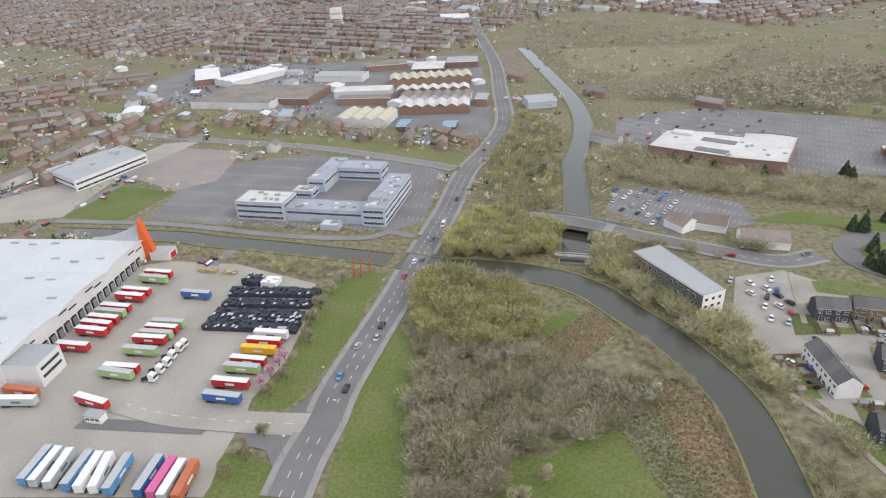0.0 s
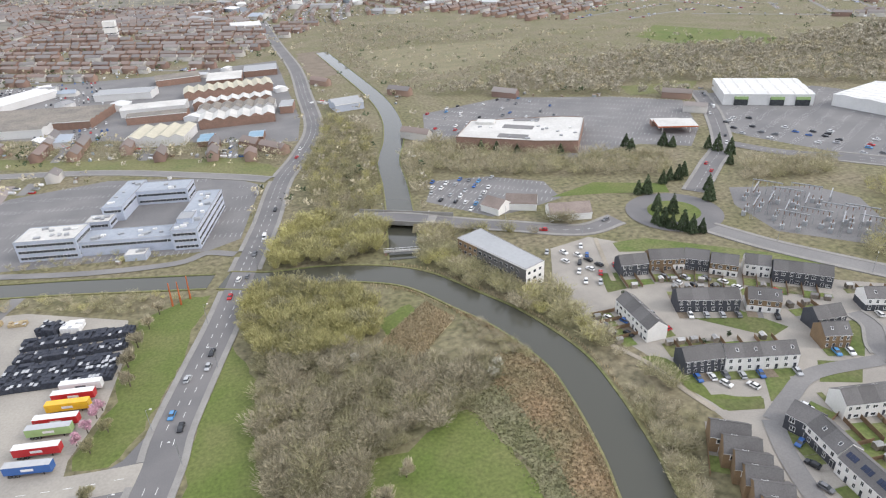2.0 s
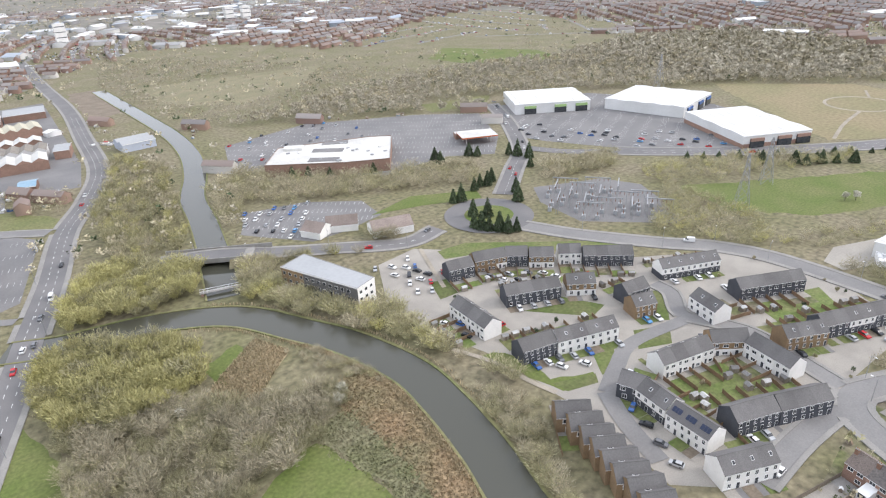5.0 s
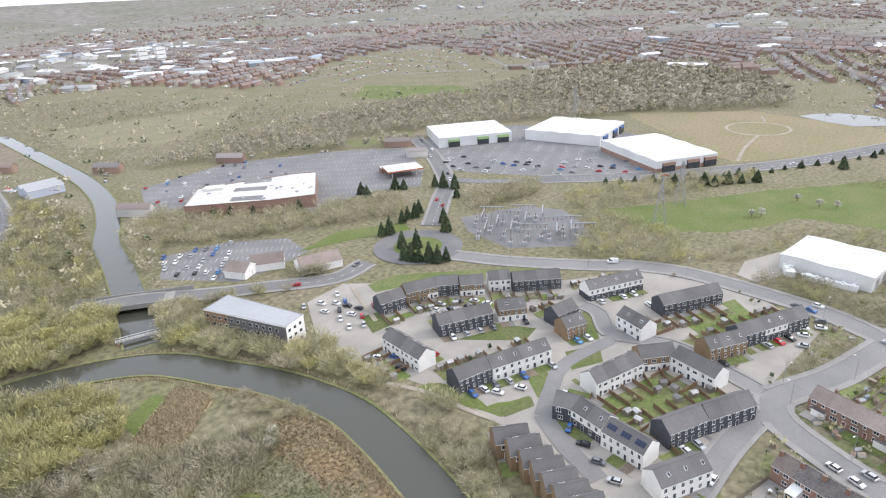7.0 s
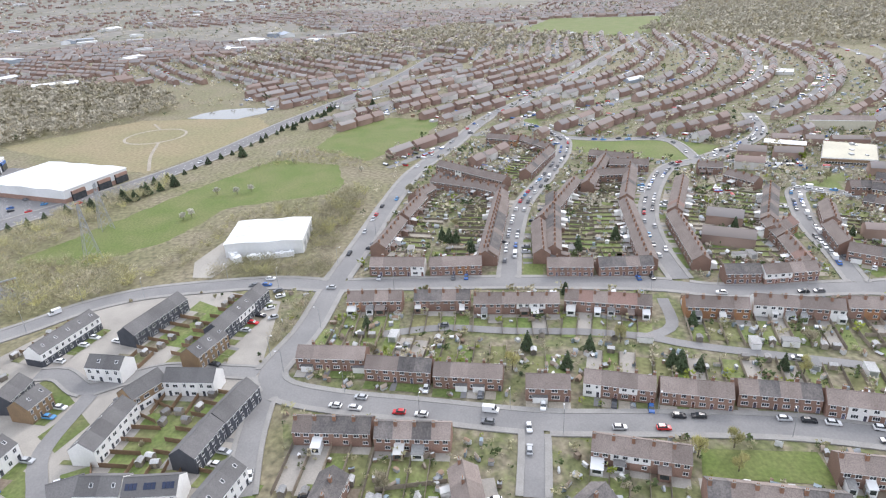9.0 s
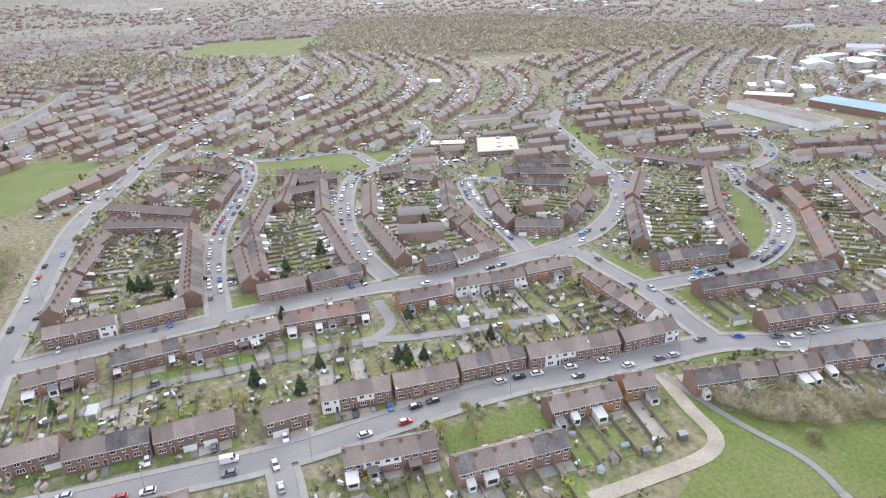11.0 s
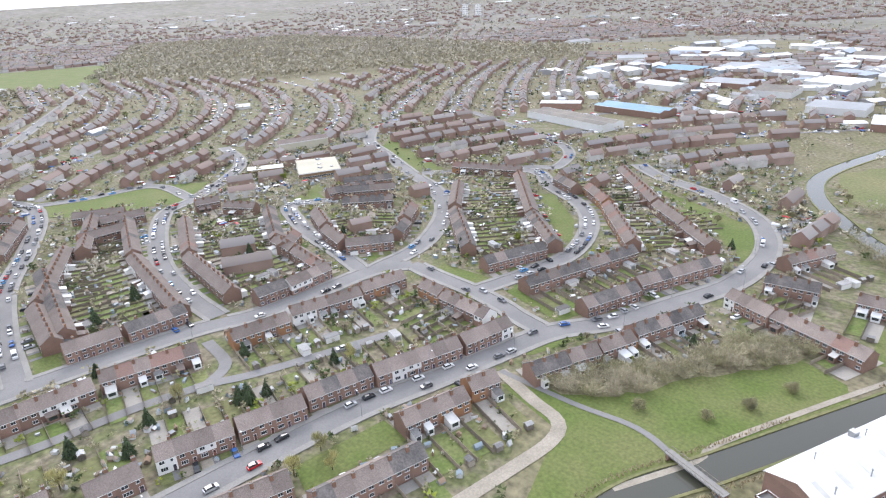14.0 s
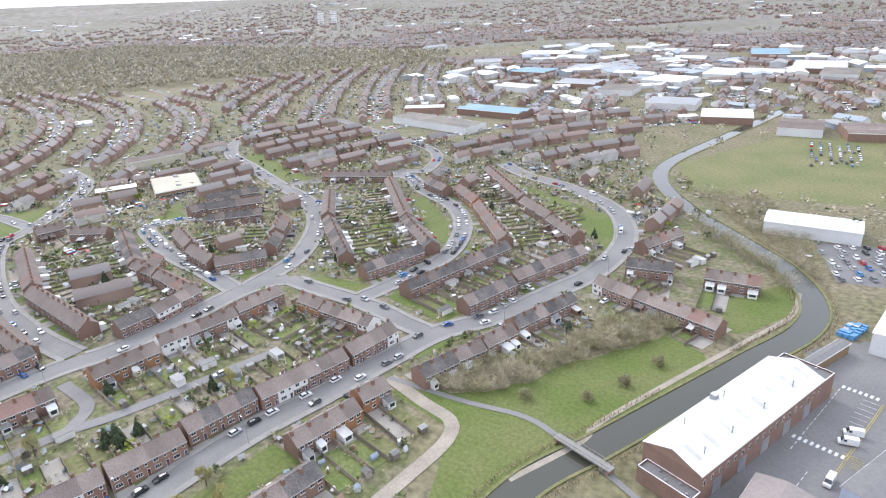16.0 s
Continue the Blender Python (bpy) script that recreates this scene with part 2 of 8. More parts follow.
TERRACES_N = [(263.6, 30.7, 259.3, 6.4, 4), (259, 4.4, 256.8, -18.5, 4), (232.3, 38.7, 229.7, 16.7, 4), (229, 12, 225.9, -10.1, 4), (250.2, -46.2, 246.8, -65.5, 4), (246.5, -67.4, 244.2, -90.5, 4), (222.9, -11.1, 218.1, -43.9, 6), (194.8, 53.3, 190.3, 29.5, 4), (185.1, 29.2, 179.7, 7.4, 4), (178, 7, 173.3, -14.9, 4), (167.8, -21.1, 165.3, -34.7, 2), (156.4, 49, 152.7, 26.3, 4), (150.9, 25.4, 147.4, 3.9, 4)]
TERRACES_S = [(220.2, -46.6, 210.6, -77.7, 6), (208.6, -89.4, 203.1, -111.5, 4), (206, -114.4, 196.8, -143.8, 6), (199, -145.7, 193.9, -166.6, 4), (179.7, -166.1, 166.6, -164, 2), (165.9, -163.2, 140.2, -159.7, 5), (167.7, -39.7, 160.8, -60.1, 4), (160.6, -61.2, 154.3, -81.1, 4), (156.6, -83.3, 150.4, -105.3, 4), (148.7, -105.6, 137.8, -136.7, 6), (137.7, -138, 132.3, -159.4, 4), (138.4, -33.7, 130.1, -57.9, 5), (118.7, -56.3, 110.1, -87.2, 6), (123.6, -92.5, 116.9, -114.5, 4), (118.9, -118.1, 114.9, -128.1, 2), (231.6, -115.5, 229.7, -129.9, 3), (228.7, -130.1, 228.7, -152.7, 4), (243.4, -177, 228.1, -196, 4), (173.2, -199, 160.8, -230, 6)]
TERRACES_E = [(107.9, -137.2, 102, -150.5, 3), (102.3, -151.2, 96.7, -161.9, 2), (97.2, -162.9, 91.2, -176.8, 3), (92.5, -179.9, 79.4, -209.7, 6), (145.7, -190.8, 124.6, -250.4, 11), (116.8, -187.9, 106.8, -214.3, 5), (108.3, -218.1, 89.7, -259.4, 8), (73.6, -229.8, 55.6, -221.8, 4), (55.8, -222.8, 23.1, -209.4, 6), (34.3, -252.8, 12.8, -252.8, 4), (67.1, -252.1, 47, -253.8, 4), (65.8, -274.7, 53.1, -298.7, 5)]
TERRACES_X = [(134.8, 35.7, 123.6, 38.5, 2), (132.8, 2.2, 119.3, 1.6, 2), (120.8, -32, 113.4, -22.7, 2)]
TERRACES_Y = [(280, 28.1, 314.1, 17.1, 6), (317.5, 16.1, 348.4, 4.6, 6), (261.6, -22.4, 332.3, -39.3, 13), (259.4, -45.9, 297.4, -52.8, 7), (300.6, -54.8, 359.1, -87.1, 12), (378.7, -3.5, 350.4, -44.3, 9), (368.8, -97.4, 367.5, -123.2, 5), (319.8, -228.8, 309.3, -258.9, 6)]
TERRACES_MID = [(336, -68.6, 262.6, -51.7, 13), (346.1, -41.5, 261.5, -20.7, 16), (378, -128.1, 322.5, -106.1, 11), (318.3, -104.3, 245.5, -89.8, 13), (349.5, -148.2, 299.5, -123.4, 10), (295.7, -121.4, 241.5, -111.3, 10), (324.7, -188.3, 279.7, -161.8, 9), (278.2, -160.8, 259.4, -158.4, 3), (257.7, -157.9, 229.7, -151.7, 5), (295.8, -201, 272.2, -188.8, 5), (268.6, -185.9, 245.3, -178.5, 4), (298, -222.3, 275.8, -243.9, 6), (313.7, -237.8, 292, -262.1, 6), (329.3, -250.9, 310, -276.9, 6), (233.1, -202.7, 240.9, -217.5, 3), (244.9, -221.4, 256.2, -239.9, 4), (262.5, -290.4, 235.1, -253.4, 8), (230.5, -248.1, 189.3, -208.6, 10), (241.3, -328.5, 192, -268.9, 14), (191, -267.4, 157.5, -236.3, 8), (215.4, -335.3, 194.7, -322.7, 4), (189.1, -328.2, 166.2, -307.8, 5), (163.9, -303.5, 127.5, -257.7, 10), (190.4, -376.7, 143.8, -323.5, 13), (141.8, -319.1, 117.8, -297.5, 6), (117.2, -296, 96.6, -276.3, 5), (293.1, -323.2, 246.4, -338.7, 9), (410.9, -10.1, 367.7, -47.9, 10), (385.1, -6.8, 346.8, -43, 9), (474.7, -50.6, 461.7, -72.1, 4), (464.7, -74.6, 434.5, -89.6, 6), (427.8, -87.7, 379.5, -61.2, 10), (372.2, -167.4, 367.1, -181.2, 3), (353.1, -177.2, 334.7, -186.6, 4), (412.2, -111.3, 396.4, -135.3, 5), (389.1, -117.3, 382.2, -140.5, 4), (349.1, -91.9, 403.9, -119.4, 11), (347.5, 9.3, 364.3, -1.7, 4), (266.9, -156.6, 276.9, -171, 3)]
ESTATE_ROWS = [(136.1, 206, 148, 203.5, 2), (150.4, 205.8, 164.8, 201.1, 3), (165.5, 201.2, 173.6, 195, 2), (173.1, 193.7, 181.7, 186.9, 2), (185, 187.7, 193.2, 181.4, 2), (191.9, 179.2, 209.1, 165.7, 4), (206.2, 149.8, 231.8, 139.7, 5), (141.9, 174.5, 163.9, 166.3, 4), (167.4, 165.5, 177.4, 159, 2), (178.3, 145.8, 189.7, 144.2, 2), (173.5, 137.3, 182.5, 134.4, 2), (123.4, 179.9, 123, 157.9, 4), (120.7, 142, 134.5, 139.4, 3), (134.5, 138.8, 158.1, 132.2, 4), (198.2, 125.1, 194.9, 111.9, 2), (215.2, 120.3, 241.7, 108.5, 5), (196.6, 91.6, 211.3, 84.8, 3), (212.7, 87.5, 244.3, 76.1, 6), (151.1, 108.1, 172.4, 103.9, 4), (175.6, 105.4, 186.4, 97.9, 2), (185.9, 95.1, 183.2, 78, 3), (135.5, 109.2, 138.4, 101.5, 1), (137.8, 101.7, 136.5, 89.9, 2), (135.8, 89.5, 135.2, 75.2, 3), (145.2, 78.4, 159.6, 73.7, 3), (159.8, 73.4, 176.6, 66.8, 3), (124.9, 69.1, 140.6, 63.1, 3)]
ESTATE_BROWN = [(107.7, 110.9, 116.6, 104.9, 1), (106.9, 104.6, 115.5, 99.4, 1), (106, 98.8, 113.9, 93.7, 1), (104.9, 93.8, 112.8, 89.1, 1), (103.3, 88.8, 111.8, 83.9, 1), (102, 83.9, 110.3, 78.9, 1), (101, 78.4, 109.5, 73.7, 1), (99.7, 73.2, 107.6, 68.9, 1)]
B_WAREHOUSE = [(-154.2, 279.1), (-164, 179.3), (-279.3, 216.3), (-237.4, 297.9)]
B_OFFICE = [(-121.7, 322.7), (-36.9, 303.3), (-19, 386), (-79, 402), (-104, 362)]
B_WHITE_LEFT = [(-273.6, 401.1), (-244, 449.5), (-217.1, 428.7), (-241.1, 376)]
B_SUPER = [(126.9, 394), (149, 425.8), (211.9, 406.6), (225, 397.3), (195.5, 350.8), (170.6, 362.7)]
B_PETROL = [(269.7, 376.9), (296.7, 368.5), (284.5, 350.9), (261.8, 362.6)]
B_RETAIL_A = [(378.1, 450.9), (434.3, 415.6), (403.8, 374.8), (348.1, 403.2)]
B_RETAIL_B = [(423.6, 366.8), (479, 384.1), (492.2, 315.6), (429, 300.9)]
B_RETAIL_C = [(431, 291.5), (473.1, 268.7), (437.8, 208.2), (387.4, 227.6)]
B_APART = [(77.3, 244.7), (90.3, 249.9), (103.6, 210.2), (93.6, 206.3)]
B_PUB = [(111, 292.3), (121.3, 301.2), (116.2, 281.5), (105.9, 278.3)]
B_PUB2 = [(135.9, 274.9), (158.8, 271.4), (151.5, 257.6), (133.2, 264.7)]
B_PUB3 = [(122.1, 297.2), (137.2, 289.2), (132.6, 278.1), (118.7, 285.3)]
B_DEPOT = [(293.9, 101.7), (327.8, 102.4), (317, 63.6), (288.8, 65.5)]
B_SHED = [(34, -128.6), (7.7, -185.9), (-7.7, -179.3), (19.2, -121.9)]
B_CREAM = [(371.1, -246), (406.9, -270.3), (389.9, -295.7), (357.8, -273.5)]
B_LONGWHITE = [(413.8, -232.9), (421.3, -237.6), (407.9, -259.6), (399.1, -253.4)]
B_SCHOOL = [(471.1, -298.4), (461.8, -345.1), (428.9, -319.9), (449, -284.8)]
B_STORE = [(15.8, -331.1), (15.3, -345.6), (-27.5, -343.8), (-25.6, -319.8)]
B_CANALSHED = [(64.3, 559.5), (89.1, 558.8), (88.1, 521), (63.9, 514.4)]
B_IND1 = [(-312, 609.6), (-206.7, 752.9), (-182.9, 720.8), (-212.1, 655.2), (-130.8, 625.1), (-139.2, 559.5), (-244.5, 583.5)]
B_BRIDGE = [(52.8, 297.1), (76.1, 284.8)]
B_ROUND = [(195.6, 251.7), (183.9, 258.9), (206.3, 243.1), (204.6, 262.5), (182.5, 236), (177.8, 265.8), (206.4, 227.9)]
FOOTBRIDGE = [(58.2, -130.6), (44.2, -125)]
PYLONS = [(344.6, 181.3), (300.7, 169.5)]
GANTRY = [(242.2, 246.4), (252.2, 249.2), (239.7, 232.9), (253.8, 237.2), (238.6, 221.3), (266.2, 237.3), (253.3, 224), (246.6, 212.1), (268.6, 224.4), (260.5, 211.7), (251.4, 200.5), (268.7, 206.3), (259.6, 197.4), (264.9, 193.9), (229.4, 231.7), (234.5, 213.6)]
CONIFERS = [(179.5, 241.5), (181.1, 237.6), (182.9, 233.5), (186.9, 230.1), (188.8, 225.9), (193.1, 224.2), (188.4, 253.9), (193.6, 248), (274.2, 324.2), (276.2, 317.7), (278.6, 308.8), (266.7, 294.5), (229, 265.8), (220.8, 254.5), (213, 284.4), (219.5, 287.1), (224.4, 286), (230.6, 289.7), (192.1, 276.7), (196.7, 275.4)]
CONIFERS_HOMES = [(293.4, -3.4), (290.4, -6.6), (289.2, -10), (278.2, -16.3), (370.4, -107.9), (270.9, -65.6), (280.1, -86.3), (282, -146.4), (175.6, -71.6), (173.1, -73.4), (172.1, -79.6), (192.3, -26.4), (187.8, -47.4), (178.8, -37.2), (168.8, -105.8), (197.2, -212.2)]
YELLOW_TREES = [(179, -236.2), (134.6, -62.2), (136.4, -73.1), (127.7, -70), (165.9, -110.8), (192.2, -59.8), (180.6, -19.1), (120.5, -259)]
BLOSSOMS = [(-70.5, 174.8), (-68.2, 179.9), (-66.6, 186.3), (-65.3, 189.6)]
WHITE_BLOSSOMS = [(18.1, 183.8), (60.5, 158.9), (63.5, 162.9)]
PALE_BUSHES = [(392.4, 132.3), (389.7, 119.3), (393.5, 111.3), (353.6, 136.9), (349.8, 140.5), (470.8, 106.3), (452.8, 93.2), (473.6, 85.7), (420.6, 42.9)]
LAMPS_YARD = [(-96.3, 157.7), (-70.6, 152.6), (-45.3, 129.8), (-40.4, 145), (-34.8, 201.3), (-29.7, 234.6)]
PYLON_MAST = [(489.9, 367.5)]
SUPER_TREES = [(180.6, 361.3), (184.3, 353.6), (140.8, 383.2), (149.6, 377.7), (160.4, 368.4), (229.3, 348.6), (228.2, 340.5), (252.3, 340.7), (256.1, 336.1)]
MOTORWAY_TREES = [(375.7, 202), (390.2, 189.2), (392.1, 183), (402.1, 178.8), (408.7, 172.8), (416.7, 166.2), (481, 135.7), (562.1, 109.1), (589.6, 87.3), (614.1, 87.2), (640.5, 42.2)]
RED_POLES = [(-47.2, 250.9), (-43.8, 250.7), (-40.3, 254.6)]
TRACTORS = [(-112.3, 180.3), (-111.6, 185.1), (-110.6, 189), (-110.3, 193.5), (-109.4, 198), (-108.6, 200.6)]
GATEHOUSE = [(-121.6, 160.4)]
B_WEIR = [(49, 260.6), (59.8, 257.9)]
IND_SHEDS = [(-82, 605.6, 53.9, 21.5, -4.3, 8), (-76.9, 573.8, 48.2, 15.1, -6.1, 8), (-15.5, 596.2, 67.2, 16.4, -2, 8), (-12.6, 568.6, 63.7, 21.3, -7.4, 8), (-13.2, 536.1, 58.9, 23.2, -3.2, 8), (-18.8, 650.4, 81.7, 27.6, 2.1, 8), (-200, 583.4, 80.8, 20.4, -13.6, 8), (-174, 612.6, 104.5, 54, -13.3, 8), (-269.6, 715.8, 26.1, 63.3, 19.5, 8), (-217.2, 701.8, 71.8, 31.6, 52.8, 8), (15.6, 729.4, 34.3, 30.5, -3.5, 8), (-21.6, 704.9, 34.5, 38.7, -3.7, 8), (-69.5, 510.7, 43.2, 33.4, -14, 8), (-36.8, 487.8, 9.9, 19.1, -9.2, 5), (-0.8, 480.2, 10.5, 15.6, -9.2, 5), (-114.2, 680.6, 53.5, 22.5, -12.8, 8), (-70, 730.7, 44, 27.4, 7.1, 8), (28.4, 554.1, 10.8, 20.5, -11, 8)]
FAR_SHEDS = [(277.9, -583.4, 74.7, 35.5, 170.6, 8), (306.7, -514.9, 98.8, 34.6, 163.6, 8), (356, -576.4, 41.8, 21.9, -155.9, 8), (118.6, -674.8, 48.6, 47.6, 178.7, 8), (62.7, -618.6, 43.1, 51.6, -174.5, 8), (192, -751.6, 40.2, 60.5, -179.6, 8), (251.1, -789.8, 51.9, 46.9, 174.9, 8), (2.6, -584, 32.7, 52.2, 177.8, 8), (-43.8, -579.6, 34.4, 51.1, -172.5, 8), (316.7, -741.8, 52.3, 38.7, 165.2, 8), (348.3, -890, 56.7, 57.4, 169.4, 8), (149, -837.8, 51.9, 68.8, 162.6, 8), (275.5, -942.3, 67.1, 65.9, 176.9, 8), (95.7, -916.2, 40.6, 80.2, 173.9, 8), (54.4, -1181, 55.2, 100.9, -176, 8), (147.4, -1124.9, 73.9, 87.7, -175, 8), (-14.8, -1006.9, 63.1, 110.5, 177.5, 8), (474.1, -998.7, 46.6, 54.2, -152.8, 8), (418.9, -1140.8, 83, 71.7, -176, 8), (-36.5, -938, 40.9, 78.8, 174.9, 8)]
TRAILERS = [(-75.7, 193.5, 16, 5.7, -9.9, 4), (-79, 182.7, 13.1, 4.6, -10.5, 4), (-80.6, 174.5, 14.6, 3.9, -10.4, 4), (-81.3, 167.1, 14.7, 3.6, -12.1, 4), (-74.9, 198.7, 14.6, 5.1, -9.4, 4), (-73.4, 203.5, 14, 4.5, -10, 4), (-77.8, 187, 13.3, 3.3, -10.7, 4), (-114.7, 236.7, 14, 3.2, -12.2, 4), (-121.2, 203.2, 13.1, 4.8, -8.7, 4), (-121.8, 196, 13.5, 3.9, -9.7, 4), (-120.1, 206.6, 14.2, 4.5, -10, 4), (-119.2, 210.5, 13.9, 4.7, -10.4, 4), (-118.2, 214.3, 14.4, 4.8, -8.8, 4), (-124.8, 182.4, 15.1, 4.3, -14.3, 4), (-124.1, 185.3, 13.6, 3.9, -9, 4), (-126.1, 167.4, 12.9, 2.8, -21.1, 4), (-150.2, 200.6, 12, 3.5, -10.7, 4), (-147.9, 210.6, 15.3, 4.8, -12.7, 4), (-148.1, 215.4, 14.9, 4.9, -13.4, 4), (-147.3, 219.6, 14.8, 4.8, -12.2, 4), (-146.7, 224.2, 14.5, 5, -11, 4), (-146.1, 228.1, 13.7, 5.1, -11.6, 4), (-143.9, 236.7, 13.5, 5.4, -12.3, 4), (-143.2, 241.5, 14.3, 5.6, -12.2, 4), (-139.9, 252.4, 14.2, 6, -13, 4), (-139.5, 257.2, 14.4, 5, -13.2, 4)]
TRAILERS_BOTTOM = [(-128.8, 139, 12.3, 3.2, 86.3, 4), (-125.3, 138.3, 13.3, 3.1, 86.3, 4), (-120.8, 137.4, 13.9, 3.2, 90.5, 4), (-114.7, 136.4, 13.3, 3, 86.2, 4), (-110.8, 135.5, 13.9, 3, 89.6, 4), (-106.9, 135.1, 15.2, 2.8, 95, 4), (-101.7, 134.3, 15.4, 4.1, 87.5, 4), (-92.2, 133.4, 11.5, 3.4, 83.9, 4), (-87.8, 132.4, 13.1, 3.1, 83, 4), (-84.5, 131.3, 13.2, 2.6, 83.9, 4), (-80.5, 130.9, 13.7, 3.2, 86.3, 4), (-154.7, 174.2, 11.7, 5.1, -12, 4), (-152.9, 169.1, 8.1, 4.9, -3.1, 4), (-154.9, 163.7, 5.1, 5.5, 12.4, 4)]
YARD_UNITS = [(2.1, -125.2, 15.3, 14.2, -104.8, 5), (-21, -146.2, 23.6, 8.9, -119.1, 5), (-31.4, -229.8, 26.3, 11.2, -105.1, 8), (-9.6, -206.7, 23.1, 3.5, -118.3, 4)]
STACKS = [(-80.5, 237.7, 40.5, 8.1, -5.7, 3), (-81.3, 228.6, 39.4, 7.2, -5.5, 3), (-82.8, 220.1, 38.2, 8.4, -7.2, 3), (-83.8, 212.4, 39.7, 9.9, -7.9, 3), (-92.6, 248.7, 8.1, 10.1, -22.6, 4), (-84.4, 247.3, 7.4, 8.5, -12.3, 3)]
SUN_AZ, SUN_EL = radians(120), radians(38)
world = bpy.data.worlds.new("world")
scene.world = world
world.use_nodes = True
wn, wl = world.node_tree.nodes, world.node_tree.links
sky = wn.new("ShaderNodeTexSky")
sky.sky_type, sky.sun_disc = "NISHITA", False
sky.sun_elevation, sky.sun_rotation = SUN_EL, SUN_AZ
sky.dust_density, sky.air_density = 4.0, 1.0
veil = wn.new("ShaderNodeMix")
veil.data_type = "RGBA"
veil.inputs[0].default_value = 0.75
veil.inputs[7].default_value = (9.2, 9.5, 10.0, 1)
wl.new(sky.outputs[0], veil.inputs[6])
wl.new(veil.outputs[2], wn["Background"].inputs[0])
wn["Background"].inputs[1].default_value = 0.121
sun = new("sun", bpy.data.lights.new("sun", "SUN"))
sun.data.energy, sun.data.angle, sun.data.color = 0.9, radians(14), (1, 0.95, 0.88)
sun.matrix_world = look((300 * math.sin(SUN_AZ), 300 * math.cos(SUN_AZ), 300 * math.tan(SUN_EL)), (0, 0, 0))

# ---- materials ----


def mat(name, a, b=None, big=0.08, fine=2.0, rough=0.85, metal=0.0, grain=0.25, own=0.0, bump=0.3, sharp=0.5, spec=0.3, leaf=0.0):
    """Two colours mixed in broad stains, with a finer grain over them; own: how much each thing differs."""
    m = bpy.data.materials.new(name)
    m.use_nodes = True
    n, k = m.node_tree.nodes, m.node_tree.links
    p = n["Principled BSDF"]
    b = b or tuple(c * 0.75 for c in a)
    geo = n.new("ShaderNodeNewGeometry")
    t1, t2 = n.new("ShaderNodeTexNoise"), n.new("ShaderNodeTexNoise")
    t1.inputs["Scale"].default_value, t1.inputs["Detail"].default_value = big, 5
    t2.inputs["Scale"].default_value, t2.inputs["Detail"].default_value = fine, 4
    for t in (t1, t2):
        k.new(geo.outputs["Position"], t.inputs["Vector"])
    ramp = n.new("ShaderNodeMapRange")
    ramp.inputs[1].default_value, ramp.inputs[2].default_value = 0.5 - sharp / 2 * 0.6, 0.5 + sharp / 2 * 0.6
    k.new(t1.outputs[0], ramp.inputs[0])
    mix = n.new("ShaderNodeMix")
    mix.data_type = "RGBA"
    mix.inputs[6].default_value, mix.inputs[7].default_value = (*a, 1), (*b, 1)
    k.new(ramp.outputs[0], mix.inputs[0])
    g = n.new("ShaderNodeMapRange")
    g.inputs[1].default_value, g.inputs[2].default_value = 0.25, 0.75
    g.inputs[3].default_value, g.inputs[4].default_value = 1 - grain, 1 + grain
    k.new(t2.outputs[0], g.inputs[0])
    hsv = n.new("ShaderNodeHueSaturation")
    k.new(mix.outputs[2], hsv.inputs["Color"])
    if own:
        info, o = n.new("ShaderNodeObjectInfo"), n.new("ShaderNodeMapRange")
        o.inputs[3].default_value, o.inputs[4].default_value = 1 - own, 1 + own
        k.new(info.outputs["Random"], o.inputs[0])
        mul = n.new("ShaderNodeMath")
        mul.operation = "MULTIPLY"
        k.new(o.outputs[0], mul.inputs[0])
        k.new(g.outputs[0], mul.inputs[1])
        k.new(mul.outputs[0], hsv.inputs["Value"])
    else:
        k.new(g.outputs[0], hsv.inputs["Value"])
    if leaf:
        lr, lm = n.new("ShaderNodeMapRange"), n.new("ShaderNodeHueSaturation")
        lr.inputs[3].default_value, lr.inputs[4].default_value = 1 - leaf, 1 + leaf
        k.new(geo.outputs["Random Per Island"], lr.inputs[0])
        k.new(lr.outputs[0], lm.inputs["Value"])
        k.new(hsv.outputs[0], lm.inputs["Color"])
        hsv = lm
    k.new(hsv.outputs[0], p.inputs["Base Color"])
    p.inputs["Roughness"].default_value, p.inputs["Metallic"].default_value = rough, metal
    p.inputs["Specular IOR Level"].default_value = spec
    if bump:
        bp = n.new("ShaderNodeBump")
        bp.inputs["Strength"].default_value, bp.inputs["Distance"].default_value = bump, 0.1
        k.new(t2.outputs[0], bp.inputs["Height"])
        k.new(bp.outputs[0], p.inputs["Normal"])
    return m


def island_mat(name, cols, rough=0.9):
    """One colour a piece, picked at random along a ramp."""
    m = mat(name, cols[0], cols[-1], rough=rough, bump=0)
    n, k = m.node_tree.nodes, m.node_tree.links
    geo, ramp = n.new("ShaderNodeNewGeometry"), n.new("ShaderNodeValToRGB")
    ramp.color_ramp.interpolation = "CONSTANT"
    while len(ramp.color_ramp.elements) < len(cols):
        ramp.color_ramp.elements.new(0.5)
    for i, c in enumerate(cols):
        ramp.color_ramp.elements[i].position = i / len(cols)
        ramp.color_ramp.elements[i].color = (*c, 1)
    k.new(geo.outputs["Random Per Island"], ramp.inputs[0])
    k.new(ramp.outputs[0], n["Principled BSDF"].inputs["Base Color"])
    return m


